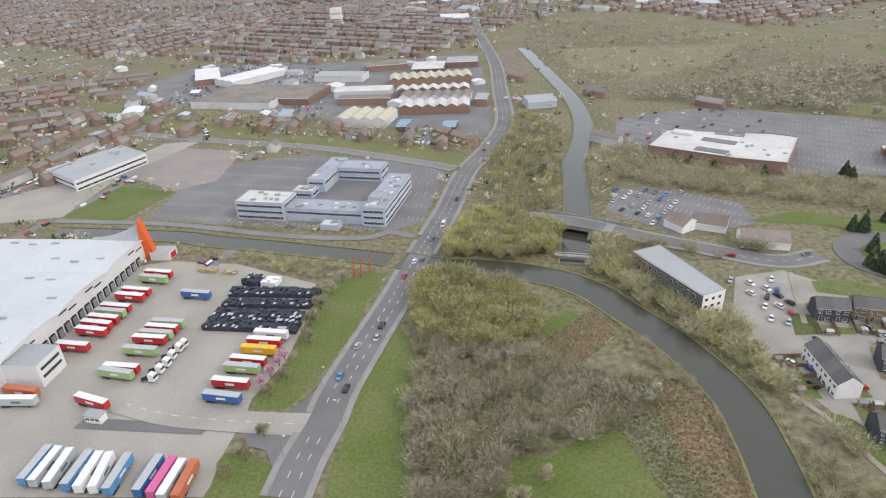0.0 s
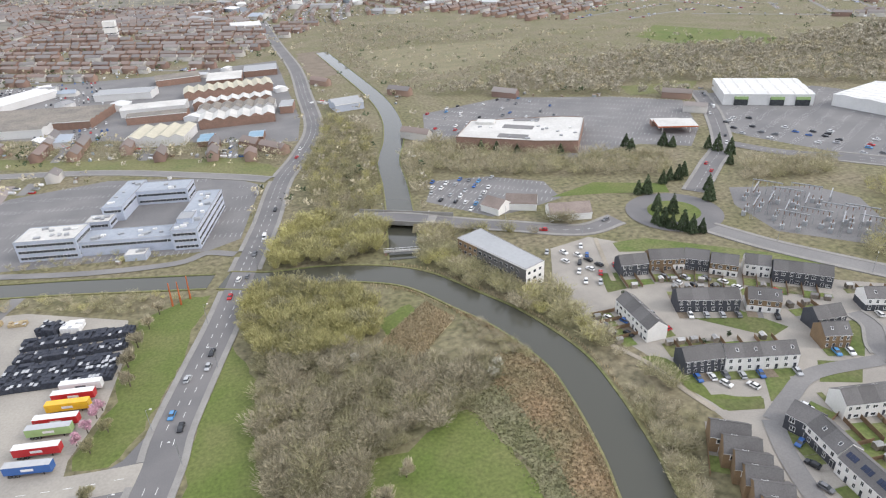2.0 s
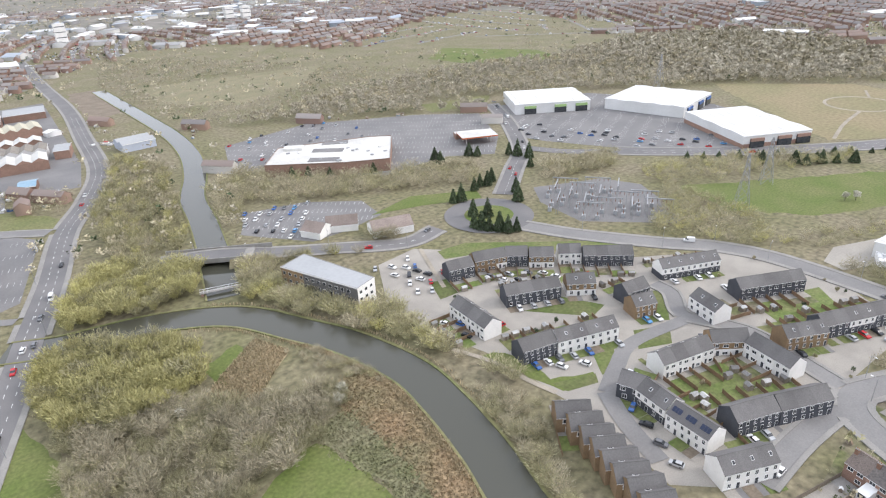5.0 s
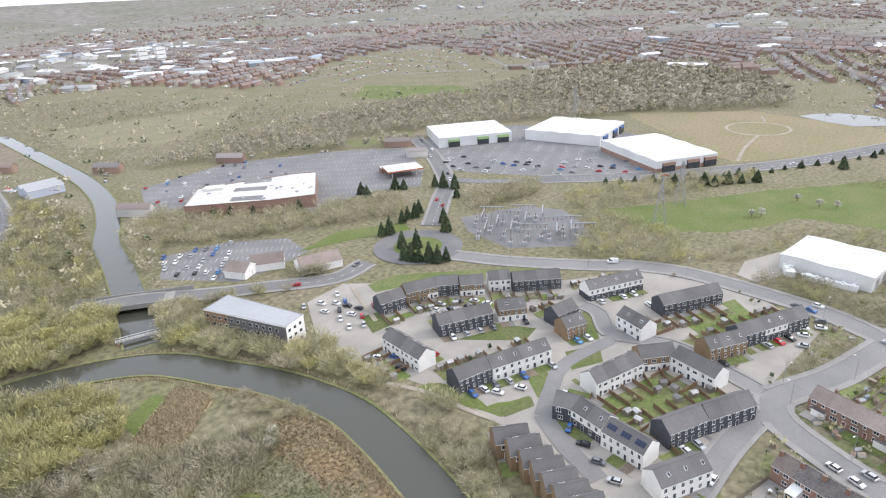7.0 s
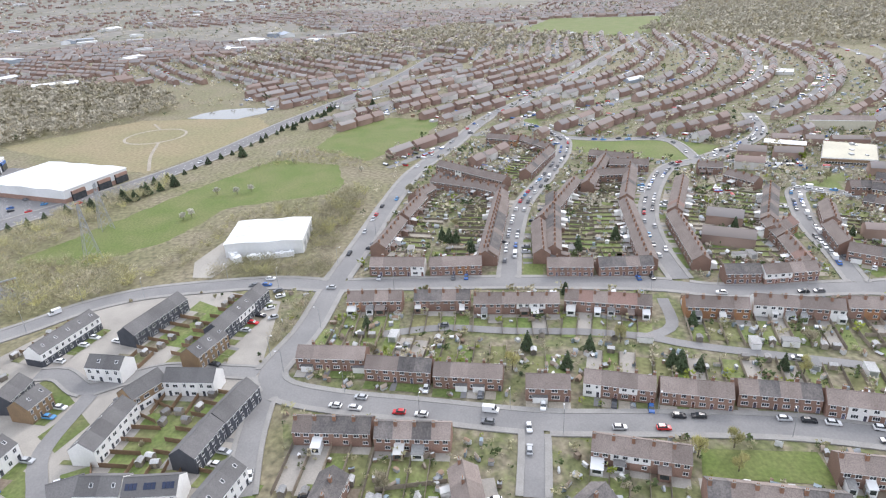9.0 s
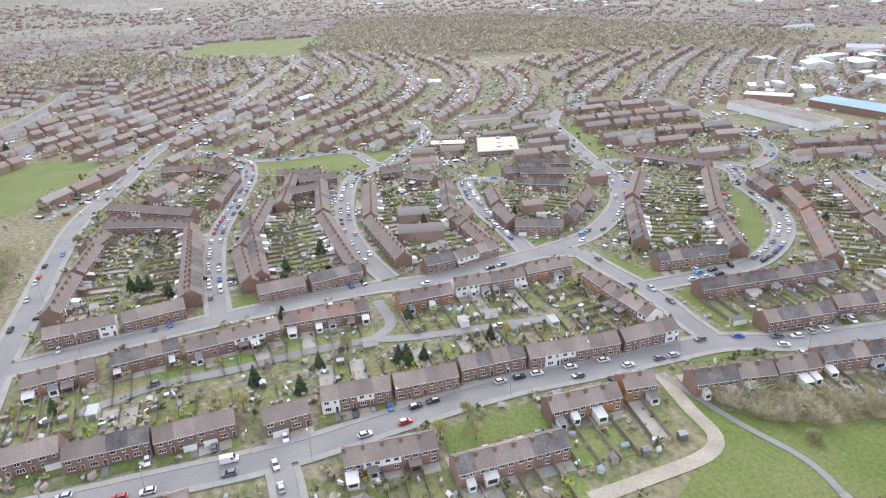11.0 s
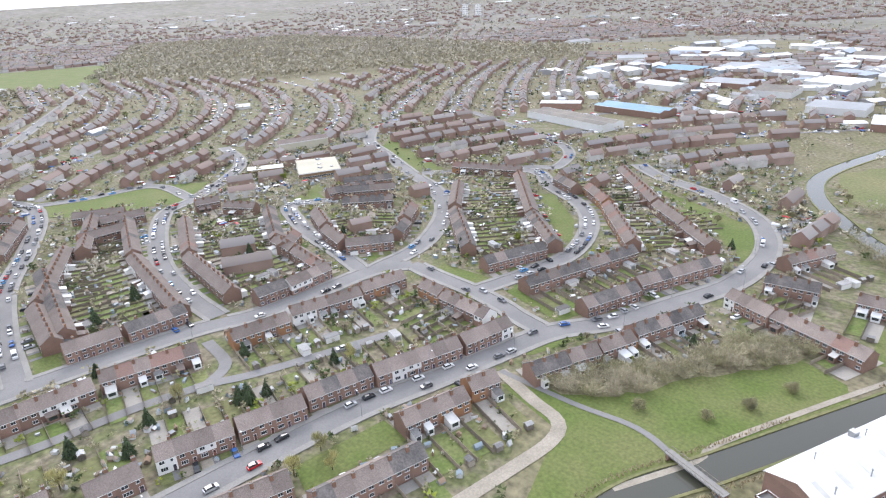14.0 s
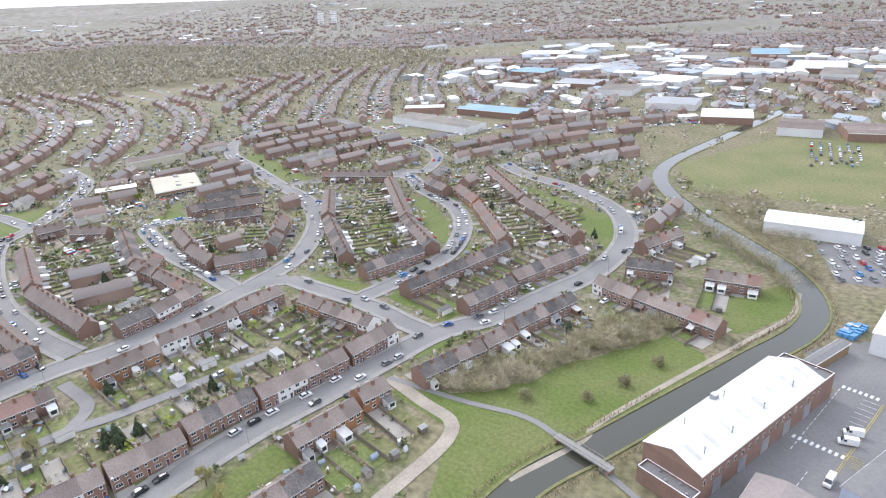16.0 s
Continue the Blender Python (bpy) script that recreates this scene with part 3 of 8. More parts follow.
M = {
    "scrub": mat("scrub", (0.158, 0.15, 0.077), (0.198, 0.172, 0.112), 0.03, 0.4, grain=0.5, sharp=0.5),
    # bare woods and town mix, greyed with distance haze put into the colour
    "hazed_far_ground": mat("hazed_far_ground", (0.205, 0.19, 0.165), (0.165, 0.158, 0.12), 0.004, 0.03, grain=0.35, sharp=0.4),
    "gardens": mat("gardens", (0.13, 0.14, 0.06), (0.20, 0.175, 0.12), 0.12, 0.5, grain=0.5, sharp=0.3),
    "grass": mat("grass", (0.105, 0.142, 0.033), (0.145, 0.158, 0.055), 0.05, 0.9, grain=0.3),
    "lawn": mat("lawn", (0.10, 0.138, 0.036), (0.15, 0.158, 0.065), 0.09, 0.8, grain=0.3, own=0.25),
    "rough_grass": mat("rough_grass", (0.19, 0.18, 0.085), (0.14, 0.155, 0.06), 0.03, 0.6, grain=0.3),
    "heath": mat("heath", (0.25, 0.205, 0.12), (0.21, 0.19, 0.10), 0.02, 0.4, grain=0.25),
    "reed": mat("reed", (0.42, 0.34, 0.215), (0.35, 0.295, 0.185), 0.06, 1.5, grain=0.35),
    "soil": mat("soil", (0.22, 0.18, 0.135), (0.17, 0.14, 0.105), 0.1, 1.2),
    "asphalt": mat("asphalt", (0.15, 0.147, 0.147), (0.19, 0.183, 0.18), 0.05, 3.0, grain=0.1),
    "street": mat("street", (0.195, 0.19, 0.186), (0.235, 0.228, 0.22), 0.06, 2.0, grain=0.1),
    "lot": mat("lot", (0.165, 0.162, 0.162), (0.21, 0.204, 0.20), 0.04, 1.0, grain=0.12),
    "pinklot": mat("pinklot", (0.30, 0.255, 0.235), (0.26, 0.23, 0.215), 0.05, 1.0, grain=0.12),
    "concrete": mat("concrete", (0.37, 0.345, 0.30), (0.31, 0.29, 0.255), 0.05, 1.2, grain=0.1),
    "paving": mat("paving", (0.35, 0.325, 0.285), (0.285, 0.265, 0.235), 0.1, 2.5, grain=0.12),
    "kerb": mat("kerb", (0.29, 0.28, 0.26), (0.245, 0.235, 0.22), 0.2, 2.0, grain=0.12),
    "gravel": mat("gravel", (0.36, 0.32, 0.26), (0.28, 0.25, 0.2), 0.1, 2.0, grain=0.2),
    "paint": mat("road_paint", (0.75, 0.75, 0.73), (0.6, 0.6, 0.58), 0.5, 3, grain=0.15, bump=0),
    "brick": mat("brick", (0.27, 0.17, 0.13), (0.23, 0.15, 0.115), 0.3, 6.0, grain=0.25, own=0.2),
    "brick_orange": mat("brick_orange", (0.34, 0.18, 0.09), (0.28, 0.15, 0.08), 0.3, 6.0, grain=0.2, own=0.1),
    "brick_brown": mat("brick_brown", (0.24, 0.165, 0.095), (0.2, 0.14, 0.085), 0.3, 6.0, grain=0.25, own=0.1),
    "render": mat("white_render", (0.78, 0.77, 0.74), (0.7, 0.69, 0.66), 0.2, 2.0, grain=0.05, own=0.05),
    "cladding": mat("dark_cladding", (0.06, 0.064, 0.075), (0.075, 0.079, 0.09), 0.3, 5.0, grain=0.15),
    "tile_brown": mat("tile_brown", (0.20, 0.163, 0.142), (0.245, 0.203, 0.178), 0.15, 3.5, grain=0.35, own=0.25),
    "tile_red": mat("tile_red", (0.225, 0.145, 0.12), (0.26, 0.17, 0.14), 0.15, 3.5, grain=0.28, own=0.2),
    "tile_grey": mat("tile_grey", (0.123, 0.118, 0.115), (0.15, 0.144, 0.14), 0.12, 3.0, grain=0.2, own=0.15),
    "tile_dark": mat("tile_dark", (0.105, 0.097, 0.093), (0.165, 0.147, 0.135), 0.25, 2.0, grain=0.3, own=0.2),
    "pot": mat("chimney_brick", (0.26, 0.14, 0.09), (0.2, 0.12, 0.085), 0.5, 5.0),
    "frame": mat("white_frame", (0.8, 0.8, 0.79), (0.72, 0.72, 0.71), 1.0, 3.0, rough=0.4, grain=0.04, bump=0),
    "glass": mat("window_glass", (0.03, 0.035, 0.04), (0.05, 0.055, 0.06), 0.5, 1.0, rough=0.08, grain=0.2, bump=0, spec=0.7),
    "door": mat("painted_door", (0.16, 0.07, 0.05), (0.1, 0.1, 0.14), 0.04, 1.0, rough=0.4, own=0.5, bump=0, sharp=0.1),
    "white_metal": mat("white_metal_sheet", (0.68, 0.68, 0.67), (0.60, 0.60, 0.585), 0.05, 0.8, rough=0.5, grain=0.05),
    "grey_metal": mat("grey_metal_sheet", (0.36, 0.37, 0.375), (0.32, 0.33, 0.335), 0.04, 0.7, rough=0.5, grain=0.07),
    "pale_metal": mat("pale_metal_sheet", (0.56, 0.58, 0.59), (0.50, 0.52, 0.53), 0.03, 0.5, rough=0.45, grain=0.06),
    "blue_roof": mat("blue_grey_roof", (0.36, 0.39, 0.43), (0.31, 0.34, 0.38), 0.06, 0.6, grain=0.1),
    "brush": mat("brush_ground", (0.235, 0.205, 0.13), (0.185, 0.175, 0.10), 0.06, 0.7, grain=0.4),
    "pale_grass": mat("pale_dry_grass", (0.235, 0.22, 0.135), (0.17, 0.178, 0.085), 0.08, 0.8, grain=0.35),
    "bracken": mat("dead_bracken", (0.30, 0.22, 0.13), (0.23, 0.20, 0.115), 0.06, 0.7, grain=0.4),
    "yellow_line": mat("yellow_road_paint", (0.55, 0.45, 0.12), (0.45, 0.38, 0.12), 0.5, 3, grain=0.15, bump=0),
    "roof_felt": mat("pale_roof_felt", (0.60, 0.59, 0.56), (0.50, 0.49, 0.46), 0.06, 0.6, grain=0.1),
    "cream": mat("cream_roof", (0.52, 0.49, 0.385), (0.46, 0.43, 0.34), 0.06, 0.6, grain=0.08),
    "blue_metal": mat("blue_metal_sheet", (0.20, 0.32, 0.42), (0.24, 0.36, 0.45), 0.06, 0.6, rough=0.5, grain=0.1),
    "old_roof": mat("old_fibre_roof", (0.26, 0.235, 0.20), (0.19, 0.175, 0.155), 0.06, 0.6, grain=0.2),
    "office_wall": mat("blue_grey_wall", (0.46, 0.50, 0.58), (0.41, 0.45, 0.53), 0.1, 1.0, grain=0.08),
    "orange": mat("orange_panel", (0.72, 0.13, 0.03), (0.62, 0.12, 0.03), 0.3, 1.0, rough=0.4, grain=0.05),
    "wood": mat("fence_wood", (0.29, 0.245, 0.19), (0.23, 0.195, 0.155), 0.4, 4.0, grain=0.25, own=0.35),
    "wood_new": mat("new_fence_wood", (0.25, 0.165, 0.10), (0.20, 0.135, 0.085), 0.4, 4.0, grain=0.2, own=0.15),
    "shed": mat("shed_wall", (0.25, 0.22, 0.18), (0.17, 0.15, 0.125), 0.3, 3.0, own=0.4),
    "shed_roof": mat("shed_roof", (0.34, 0.34, 0.33), (0.22, 0.21, 0.2), 0.02, 2.0, own=0.5, sharp=0.2),
    "trunk": mat("bark", (0.13, 0.105, 0.08), (0.09, 0.075, 0.06), 0.4, 4.0),
    "twig": mat("twigs", (0.37, 0.345, 0.20), (0.31, 0.29, 0.175), 0.05, 0.5, grain=0.35, own=0.2, bump=0, leaf=0.25),
    "twig_brown": mat("brown_twigs", (0.425, 0.38, 0.27), (0.35, 0.315, 0.215), 0.05, 0.5, grain=0.35, own=0.2, bump=0, leaf=0.25),
    "willow": mat("willow_twigs", (0.47, 0.44, 0.19), (0.39, 0.365, 0.18), 0.05, 0.5, grain=0.3, own=0.15, bump=0, leaf=0.15),
    "bud": mat("fresh_leaves", (0.27, 0.30, 0.045), (0.2, 0.24, 0.05), 0.1, 0.7, grain=0.25, own=0.2, bump=0, leaf=0.22),
    "conifer": mat("conifer_leaves", (0.06, 0.085, 0.042), (0.075, 0.10, 0.05), 0.2, 0.9, grain=0.3, own=0.25, bump=0, leaf=0.22),
    "blossom": mat("pink_blossom", (0.62, 0.40, 0.47), (0.55, 0.33, 0.40), 0.2, 1.5, grain=0.15, bump=0, leaf=0.22),
    "white_blossom": mat("white_blossom", (0.60, 0.58, 0.50), (0.42, 0.40, 0.30), 0.2, 1.5, grain=0.15, bump=0, leaf=0.22),
    "twig_far": mat("far_twigs", (0.42, 0.385, 0.30), (0.36, 0.33, 0.255), 0.01, 0.3, grain=0.25, bump=0, leaf=0.2),
    "black": mat("black_rubber", (0.02, 0.02, 0.02), (0.03, 0.03, 0.03), 1.0, 3.0, bump=0),
    "steel": mat("galvanised_steel", (0.40, 0.41, 0.42), (0.32, 0.33, 0.34), 0.5, 2.0, rough=0.45, metal=0.6, grain=0.08),
    "pallet": mat("dark_stack", (0.035, 0.04, 0.055), (0.06, 0.065, 0.08), 0.5, 2.5, grain=0.35),
    "pallet_wood": mat("pale_pallet_wood", (0.42, 0.34, 0.2), (0.36, 0.28, 0.17), 0.5, 2.0),
    "solar": mat("solar_panel", (0.02, 0.03, 0.06), (0.03, 0.04, 0.08), 0.5, 2.0, rough=0.15, grain=0.1, bump=0),
}
for key, c in (("red", (0.50, 0.03, 0.035)), ("green", (0.33, 0.47, 0.20)), ("yellow", (0.75, 0.45, 0.03)), ("blue", (0.05, 0.13, 0.36)),
               ("white", (0.75, 0.75, 0.74)), ("silver", (0.45, 0.46, 0.47)), ("grey", (0.16, 0.165, 0.175)), ("ink", (0.025, 0.027, 0.032)),
               ("navy", (0.04, 0.06, 0.16)), ("pink", (0.62, 0.12, 0.30)), ("rust", (0.48, 0.14, 0.06)), ("sky", (0.10, 0.28, 0.52)), ("lime", (0.35, 0.5, 0.05))):
    M["car_" + key] = mat(key + "_paint", c, tuple(v * 0.9 for v in c), 0.5, 2.0, rough=0.25, grain=0.04, bump=0, spec=0.5)
water = bpy.data.materials.new("canal_water")
water.use_nodes = True
wp = water.node_tree.nodes["Principled BSDF"]
wp.inputs["Base Color"].default_value = (0.06, 0.06, 0.045, 1)
wp.inputs["Roughness"].default_value = 0.08
wp.inputs["Specular IOR Level"].default_value = 0.5
wt, wb = water.node_tree.nodes.new("ShaderNodeTexNoise"), water.node_tree.nodes.new("ShaderNodeBump")
wt.inputs["Scale"].default_value, wt.inputs["Detail"].default_value = 6.0, 4
wb.inputs["Strength"].default_value, wb.inputs["Distance"].default_value = 0.06, 0.1
water.node_tree.links.new(wt.outputs[0], wb.inputs["Height"])
water.node_tree.links.new(wb.outputs[0], wp.inputs["Normal"])
M["water"] = water

# ---- building blocks ----


class Shape:
    """A growing mesh: points, faces and a slot for each face."""

    def __init__(self):
        self.v, self.f, self.s, self.mats = [], [], [], []

    def slot(self, m):
        if m not in self.mats:
            self.mats.append(m)
        return self.mats.index(m)

    def face(self, pts, m):
        i = len(self.v)
        self.v += [tuple(p) for p in pts]
        self.f.append(tuple(range(i, i + len(pts))))
        self.s.append(self.slot(m))

    def box(self, x0, x1, y0, y1, z0, z1, m, top=None, bottom=False):
        a = [(x0, y0), (x1, y0), (x1, y1), (x0, y1)]
        i = len(self.v)
        self.v += [(x, y, z0) for x, y in a] + [(x, y, z1) for x, y in a]
        k = self.slot(m)
        for j in range(4):
            self.f.append((i + j, i + (j + 1) % 4, i + 4 + (j + 1) % 4, i + 4 + j))
            self.s.append(k)
        self.f.append((i + 4, i + 5, i + 6, i + 7))
        self.s.append(self.slot(top or m))
        if bottom:
            self.f.append((i + 3, i + 2, i + 1, i))
            self.s.append(k)

    def tube(self, a, b, ra, rb, m, n=6):
        a, b = Vector(a), Vector(b)
        d = (b - a).normalized()
        u = d.orthogonal().normalized()
        w = d.cross(u)
        i = len(self.v)
        for c, r in ((a, ra), (b, rb)):
            for j in range(n):
                t = 2 * math.pi * j / n
                self.v.append(tuple(c + u * (r * math.cos(t)) + w * (r * math.sin(t))))
        k = self.slot(m)
        for j in range(n):
            self.f.append((i + j, i + (j + 1) % n, i + n + (j + 1) % n, i + n + j))
            self.s.append(k)
        self.f.append(tuple(range(i + n, i + 2 * n)))
        self.s.append(k)

    def prism(self, pts, z0, z1, m, top=None):
        area = sum(pts[i - 1][0] * pts[i][1] - pts[i][0] * pts[i - 1][1] for i in range(len(pts)))
        if area < 0:
            pts = pts[::-1]
        n, i = len(pts), len(self.v)
        self.v += [(x, y, z0) for x, y in pts] + [(x, y, z1) for x, y in pts]
        k = self.slot(m)
        for j in range(n):
            self.f.append((i + j, i + (j + 1) % n, i + n + (j + 1) % n, i + n + j))
            self.s.append(k)
        self.f.append(tuple(range(i + n, i + 2 * n)))
        self.s.append(self.slot(top or m))

    def mesh(self, name):
        me = bpy.data.meshes.new(name)
        me.from_pydata(self.v, [], self.f)
        for m in self.mats:
            me.materials.append(M[m])
        me.polygons.foreach_set("material_index", self.s)
        me.update()
        return me


kids = {}


def part(name, shape, parent=None, label="", at=None):
    """Links a shape, or a mesh, as one object under its parent."""
    ob = new(name, shape if isinstance(shape, bpy.types.Mesh) else shape.mesh(name))
    ob.parent = parent
    if parent is not None:
        kids.setdefault(parent, []).append(ob)
    if at is not None:
        ob.matrix_basis = at
    if label:
        ob["label"] = label
    return ob


def thing(name, label, category, group="", at=None, kind=""):
    ob = tagged(new(name), label, category, group, kind)
    if at is not None:
        ob.matrix_basis = at
    return ob


def setting(name, shape, label, category="ground"):
    ob = new(name, shape.mesh(name))
    return tagged(ob, label, category, kind="structure")


def smooth(pts, step=4.0):
    """Points along a smooth curve through pts."""
    p = [Vector((*q, 0)) for q in pts]
    p = [2 * p[0] - p[1]] + p + [2 * p[-1] - p[-2]]
    res = []
    for i in range(1, len(p) - 2):
        a, b, c, d = p[i - 1:i + 3]
        n = max(1, int((c - b).length / step))
        for j in range(n):
            t = j / n
            res.append(0.5 * (2 * b + (c - a) * t + (2 * a - 5 * b + 4 * c - d) * t * t + (3 * b - a - 3 * c + d) * t ** 3))
    res.append(p[-2])
    return res


def sides(curve):
    res = []
    for i, p in enumerate(curve):
        d = (curve[min(i + 1, len(curve) - 1)] - curve[max(i - 1, 0)]).normalized()
        res.append(Vector((-d.y, d.x, 0)))
    return res


joined = {}


def near(lines, x, y):
    """The least distance from a place to any of the lines, less the line's half width."""
    key = tuple(id(l[0]) for l in lines)
    if key not in joined:
        joined[key] = (np.concatenate([l[0] for l in lines]), np.concatenate([np.full(len(l[0]), l[1]) for l in lines]))
    pts, half = joined[key]
    return float((np.hypot(pts[:, 0] - x, pts[:, 1] - y) - half).min())


def inside_many(poly, x, y):
    c = np.zeros(len(x), bool)
    for i in range(len(poly)):
        (x0, y0), (x1, y1) = poly[i - 1], poly[i]
        if y0 != y1:
            c ^= ((y0 > y) != (y1 > y)) & (x < (x1 - x0) * (y - y0) / (y1 - y0) + x0)
    return c


def inside(poly, x, y):
    c = False
    for i in range(len(poly)):
        (x0, y0), (x1, y1) = poly[i - 1], poly[i]
        if (y0 > y) != (y1 > y) and x < (x1 - x0) * (y - y0) / (y1 - y0) + x0:
            c = not c
    return c


# ---- ground ----
g = Shape()
rings = [0, 60, 120, 200, 300, 420, 560, 720, 900, 1150, 1450, 1850, 2300, 2900, 3500, 4100, 4700, 5600]
seg = 96
gv, gf = [(0, 0, 0)], []
for r in rings[1:]:
    for j in range(seg):
        a = 2 * math.pi * j / seg
        lift = max(0, (r - 2400) / 2300) ** 2 * 105
        lift *= 1 + 0.12 * math.sin(3 * a + 1) + 0.08 * math.sin(7 * a)
        if r == 5600:
            lift = 20
        gv.append((r * math.sin(a), r * math.cos(a), lift))
for j in range(seg):
    gf.append((0, 1 + (j + 1) % seg, 1 + j))
for i in range(len(rings) - 2):
    for j in range(seg):
        a, b = 1 + i * seg + j, 1 + i * seg + (j + 1) % seg
        gf.append((a, b, b + seg, a + seg))
# rings past 1450 m take the colour with haze mixed in
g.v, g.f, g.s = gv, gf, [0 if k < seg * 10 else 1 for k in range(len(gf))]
g.mats = ["scrub", "hazed_far_ground"]
setting("ground", g, "scrubby brown and green ground, coloured greyer with haze towards the horizon")

level = [0.012]


def ragged(poly, seed):
    """The same outline with an uneven edge."""
    res = []
    for i in range(len(poly)):
        p, q = Vector((*poly[i], 0)), Vector((*poly[(i + 1) % len(poly)], 0))
        n = max(1, min(40, int((q - p).length / 3.5)))
        d = (q - p).normalized()
        o = Vector((-d.y, d.x, 0))
        for j in range(n):
            r = p.lerp(q, j / n)
            k = (noise.noise(Vector((r.x / 9, r.y / 9, seed))) * 3.0 + noise.noise(Vector((r.x / 3, r.y / 3, seed))) * 1.2) if j else 0
            res.append(((r + o * k).x, (r + o * k).y))
    return res


def patch(name, poly, m, label, category="ground"):
    level[0] += 0.002
    if m in ("reed", "heath", "rough_grass", "soil", "brush", "pale_grass", "bracken") or name in ("clearing", "meadow", "field", "verge"):
        poly = ragged(poly, level[0] * 100)
    s = Shape()
    s.face([(x, y, level[0]) for x, y in (poly if sum(poly[i - 1][0] * poly[i][1] - poly[i][0] * poly[i - 1][1] for i in range(len(poly))) > 0 else poly[::-1])], m)
    return setting(name, s, label, category)


HOMES = [(258, 70), (252, 44), (305, 31), (412, 3), (480, -28), (700, -150), (800, -380), (620, -560), (380, -520), (200, -480), (80, -440), (10, -280), (30, -200), (110, -140), (85, -90), (110, -10), (140, 50), (190, 60)]
patch("garden_ground", HOMES, "gardens", "mixed garden ground of an old housing estate")
for nm, pl, m, lb in (
        ("yard", YARD, "concrete", "worn pale concrete lorry yard"), ("verge", YARD_GRASS, "grass", "mown green verge beside the main road"),
        ("verge", ROAD_GRASS, "grass", "open green grass beside the main road"), ("car_park", OFFICE_LOT, "lot", "wide grey asphalt car park round offices"),
        ("car_park", PINK_LOT, "pinklot", "faded pinkish paved lot"), ("lawn", LEFT_LAWN, "grass", "square green lawn beside a paved lot"),
        ("forecourt", LEFT_LOT, "concrete", "pale concrete forecourt"), ("meadow", BROOK_GRASS, "rough_grass", "strip of rough yellowish grass along a brook"),
        ("industrial_yard", IND_LOT, "lot", "grey asphalt between industrial sheds"), ("waste_ground", WASTE, "soil", "bare brown waste ground by the road"),
        ("car_park", SUPER_LOT, "lot", "grey marked car park of a supermarket"), ("car_park", PUB_LOT, "lot", "grey asphalt car park beside a pub"),
        ("car_park", RETAIL_LOT, "lot", "grey asphalt car park of a retail park"), ("estate_paving", ESTATE, "paving", "pale block paving of a new housing estate"),
        ("gravel_yard", SUBSTATION, "lot", "gravel yard of an electricity substation"), ("meadow", EAST_FIELD, "grass", "green grass field below pylons"),
        ("meadow", EAST_FIELD2, "grass", "green grass field by a hedge"), ("heath", BROWN_FIELD, "heath", "dry brown rough field with worn paths"),
        ("depot_yard", DEPOT_LOT, "concrete", "pale concrete yard of a depot"), ("field", FAR_FIELD, "grass", "distant bright green field"),
        ("park", PARK, "grass", "green park grass beside the canal"), ("lawn", PARK_EAST, "grass", "green lawn by the canal bend"),
        ("rough_field", ROUGH_EAST, "rough_grass", "rough yellowish field inside the canal bend"), ("service_yard", SHED_YARD, "lot", "grey asphalt service yard beside a brick shed"),
        ("service_yard", STORE_LOT, "lot", "grey yard full of pale goods"), ("wood_floor", WOOD_ISLE, "brush", "brown leaf litter under bare trees"), ("wood_floor", WILLOW_ISLE, "brush", "brown leaf litter under willows"), ("wood_floor", PARK_BUSH, "brush", "brown ground under park scrub"),
        ("pale_bank", PALE_BANK, "pale_grass", "pale dry grass on the island"), ("bracken_bank", BRACKEN, "bracken", "orange-brown dead bracken slope"), ("reed_bed", REED, "reed", "dry grey-brown reed bed on the island"),
        ("hill_meadow", HILL_GREEN, "grass", "green meadow on a far hill"), ("heath", HILL_BROWN, "brush", "bare brown heath on a low hill"), ("meadow", HILL_PALE, "rough_grass", "pale rough grass below a hill"), ("lawn", RING_LAWN, "grass", "mown lawn beside a roundabout"),
        ("clearing", ISLE_GRASS, "grass", "green grassy clearing in a wood"), ("clearing", ISLE_GRASS2, "grass", "small green clearing by the reeds"),
        ("verge", YARD_CORNER, "grass", "green corner by the yard entrance"), ("clearing", BANK_GREEN, "grass", "grassy slope beside the towpath")):
    patch(nm, pl, m, lb)
for gp in ESTATE_LAWNS:
    patch("estate_lawn", gp, "lawn", "garden grass between new houses")
for gp in (GREEN_A, GREEN_B, GREEN_C, GREEN_D, GREEN_E, GREEN_F, GREEN_G, GREEN_H, GREEN_I, GREEN_J, GREEN_K, GREEN_L, GREEN_M):
    patch("green", gp, "grass", "mown green between estate streets")

level[0] = 0.17
patch("yard_strip", YARD_STRIP, "asphalt", "dark asphalt strip in the yard entrance")
level[0] = BASE_JUNCTION = 0.268
patch("junction", JUNCTION, "asphalt", "wide asphalt mouth of the yard entrance", "road")
# ---- worn paths on the dry field, and its pond ----
ring = Shape()
for i in range(36):
    a0, a1 = 2 * math.pi * i / 36, 2 * math.pi * (i + 1) / 36
    ring.face([(570 + r * math.cos(t), 231 + r * 0.95 * math.sin(t), 0.17) for r, t in ((25.5, a0), (28, a0), (28, a1), (25.5, a1))], "gravel")
setting("ring_path", ring, "pale worn ring path on a dry field", "path")
pond = Shape()
pond.face([(x, y, 0.18) for x, y in POND][::-1], "water")
setting("pond", pond, "still pale pond beside a dry field", "water")
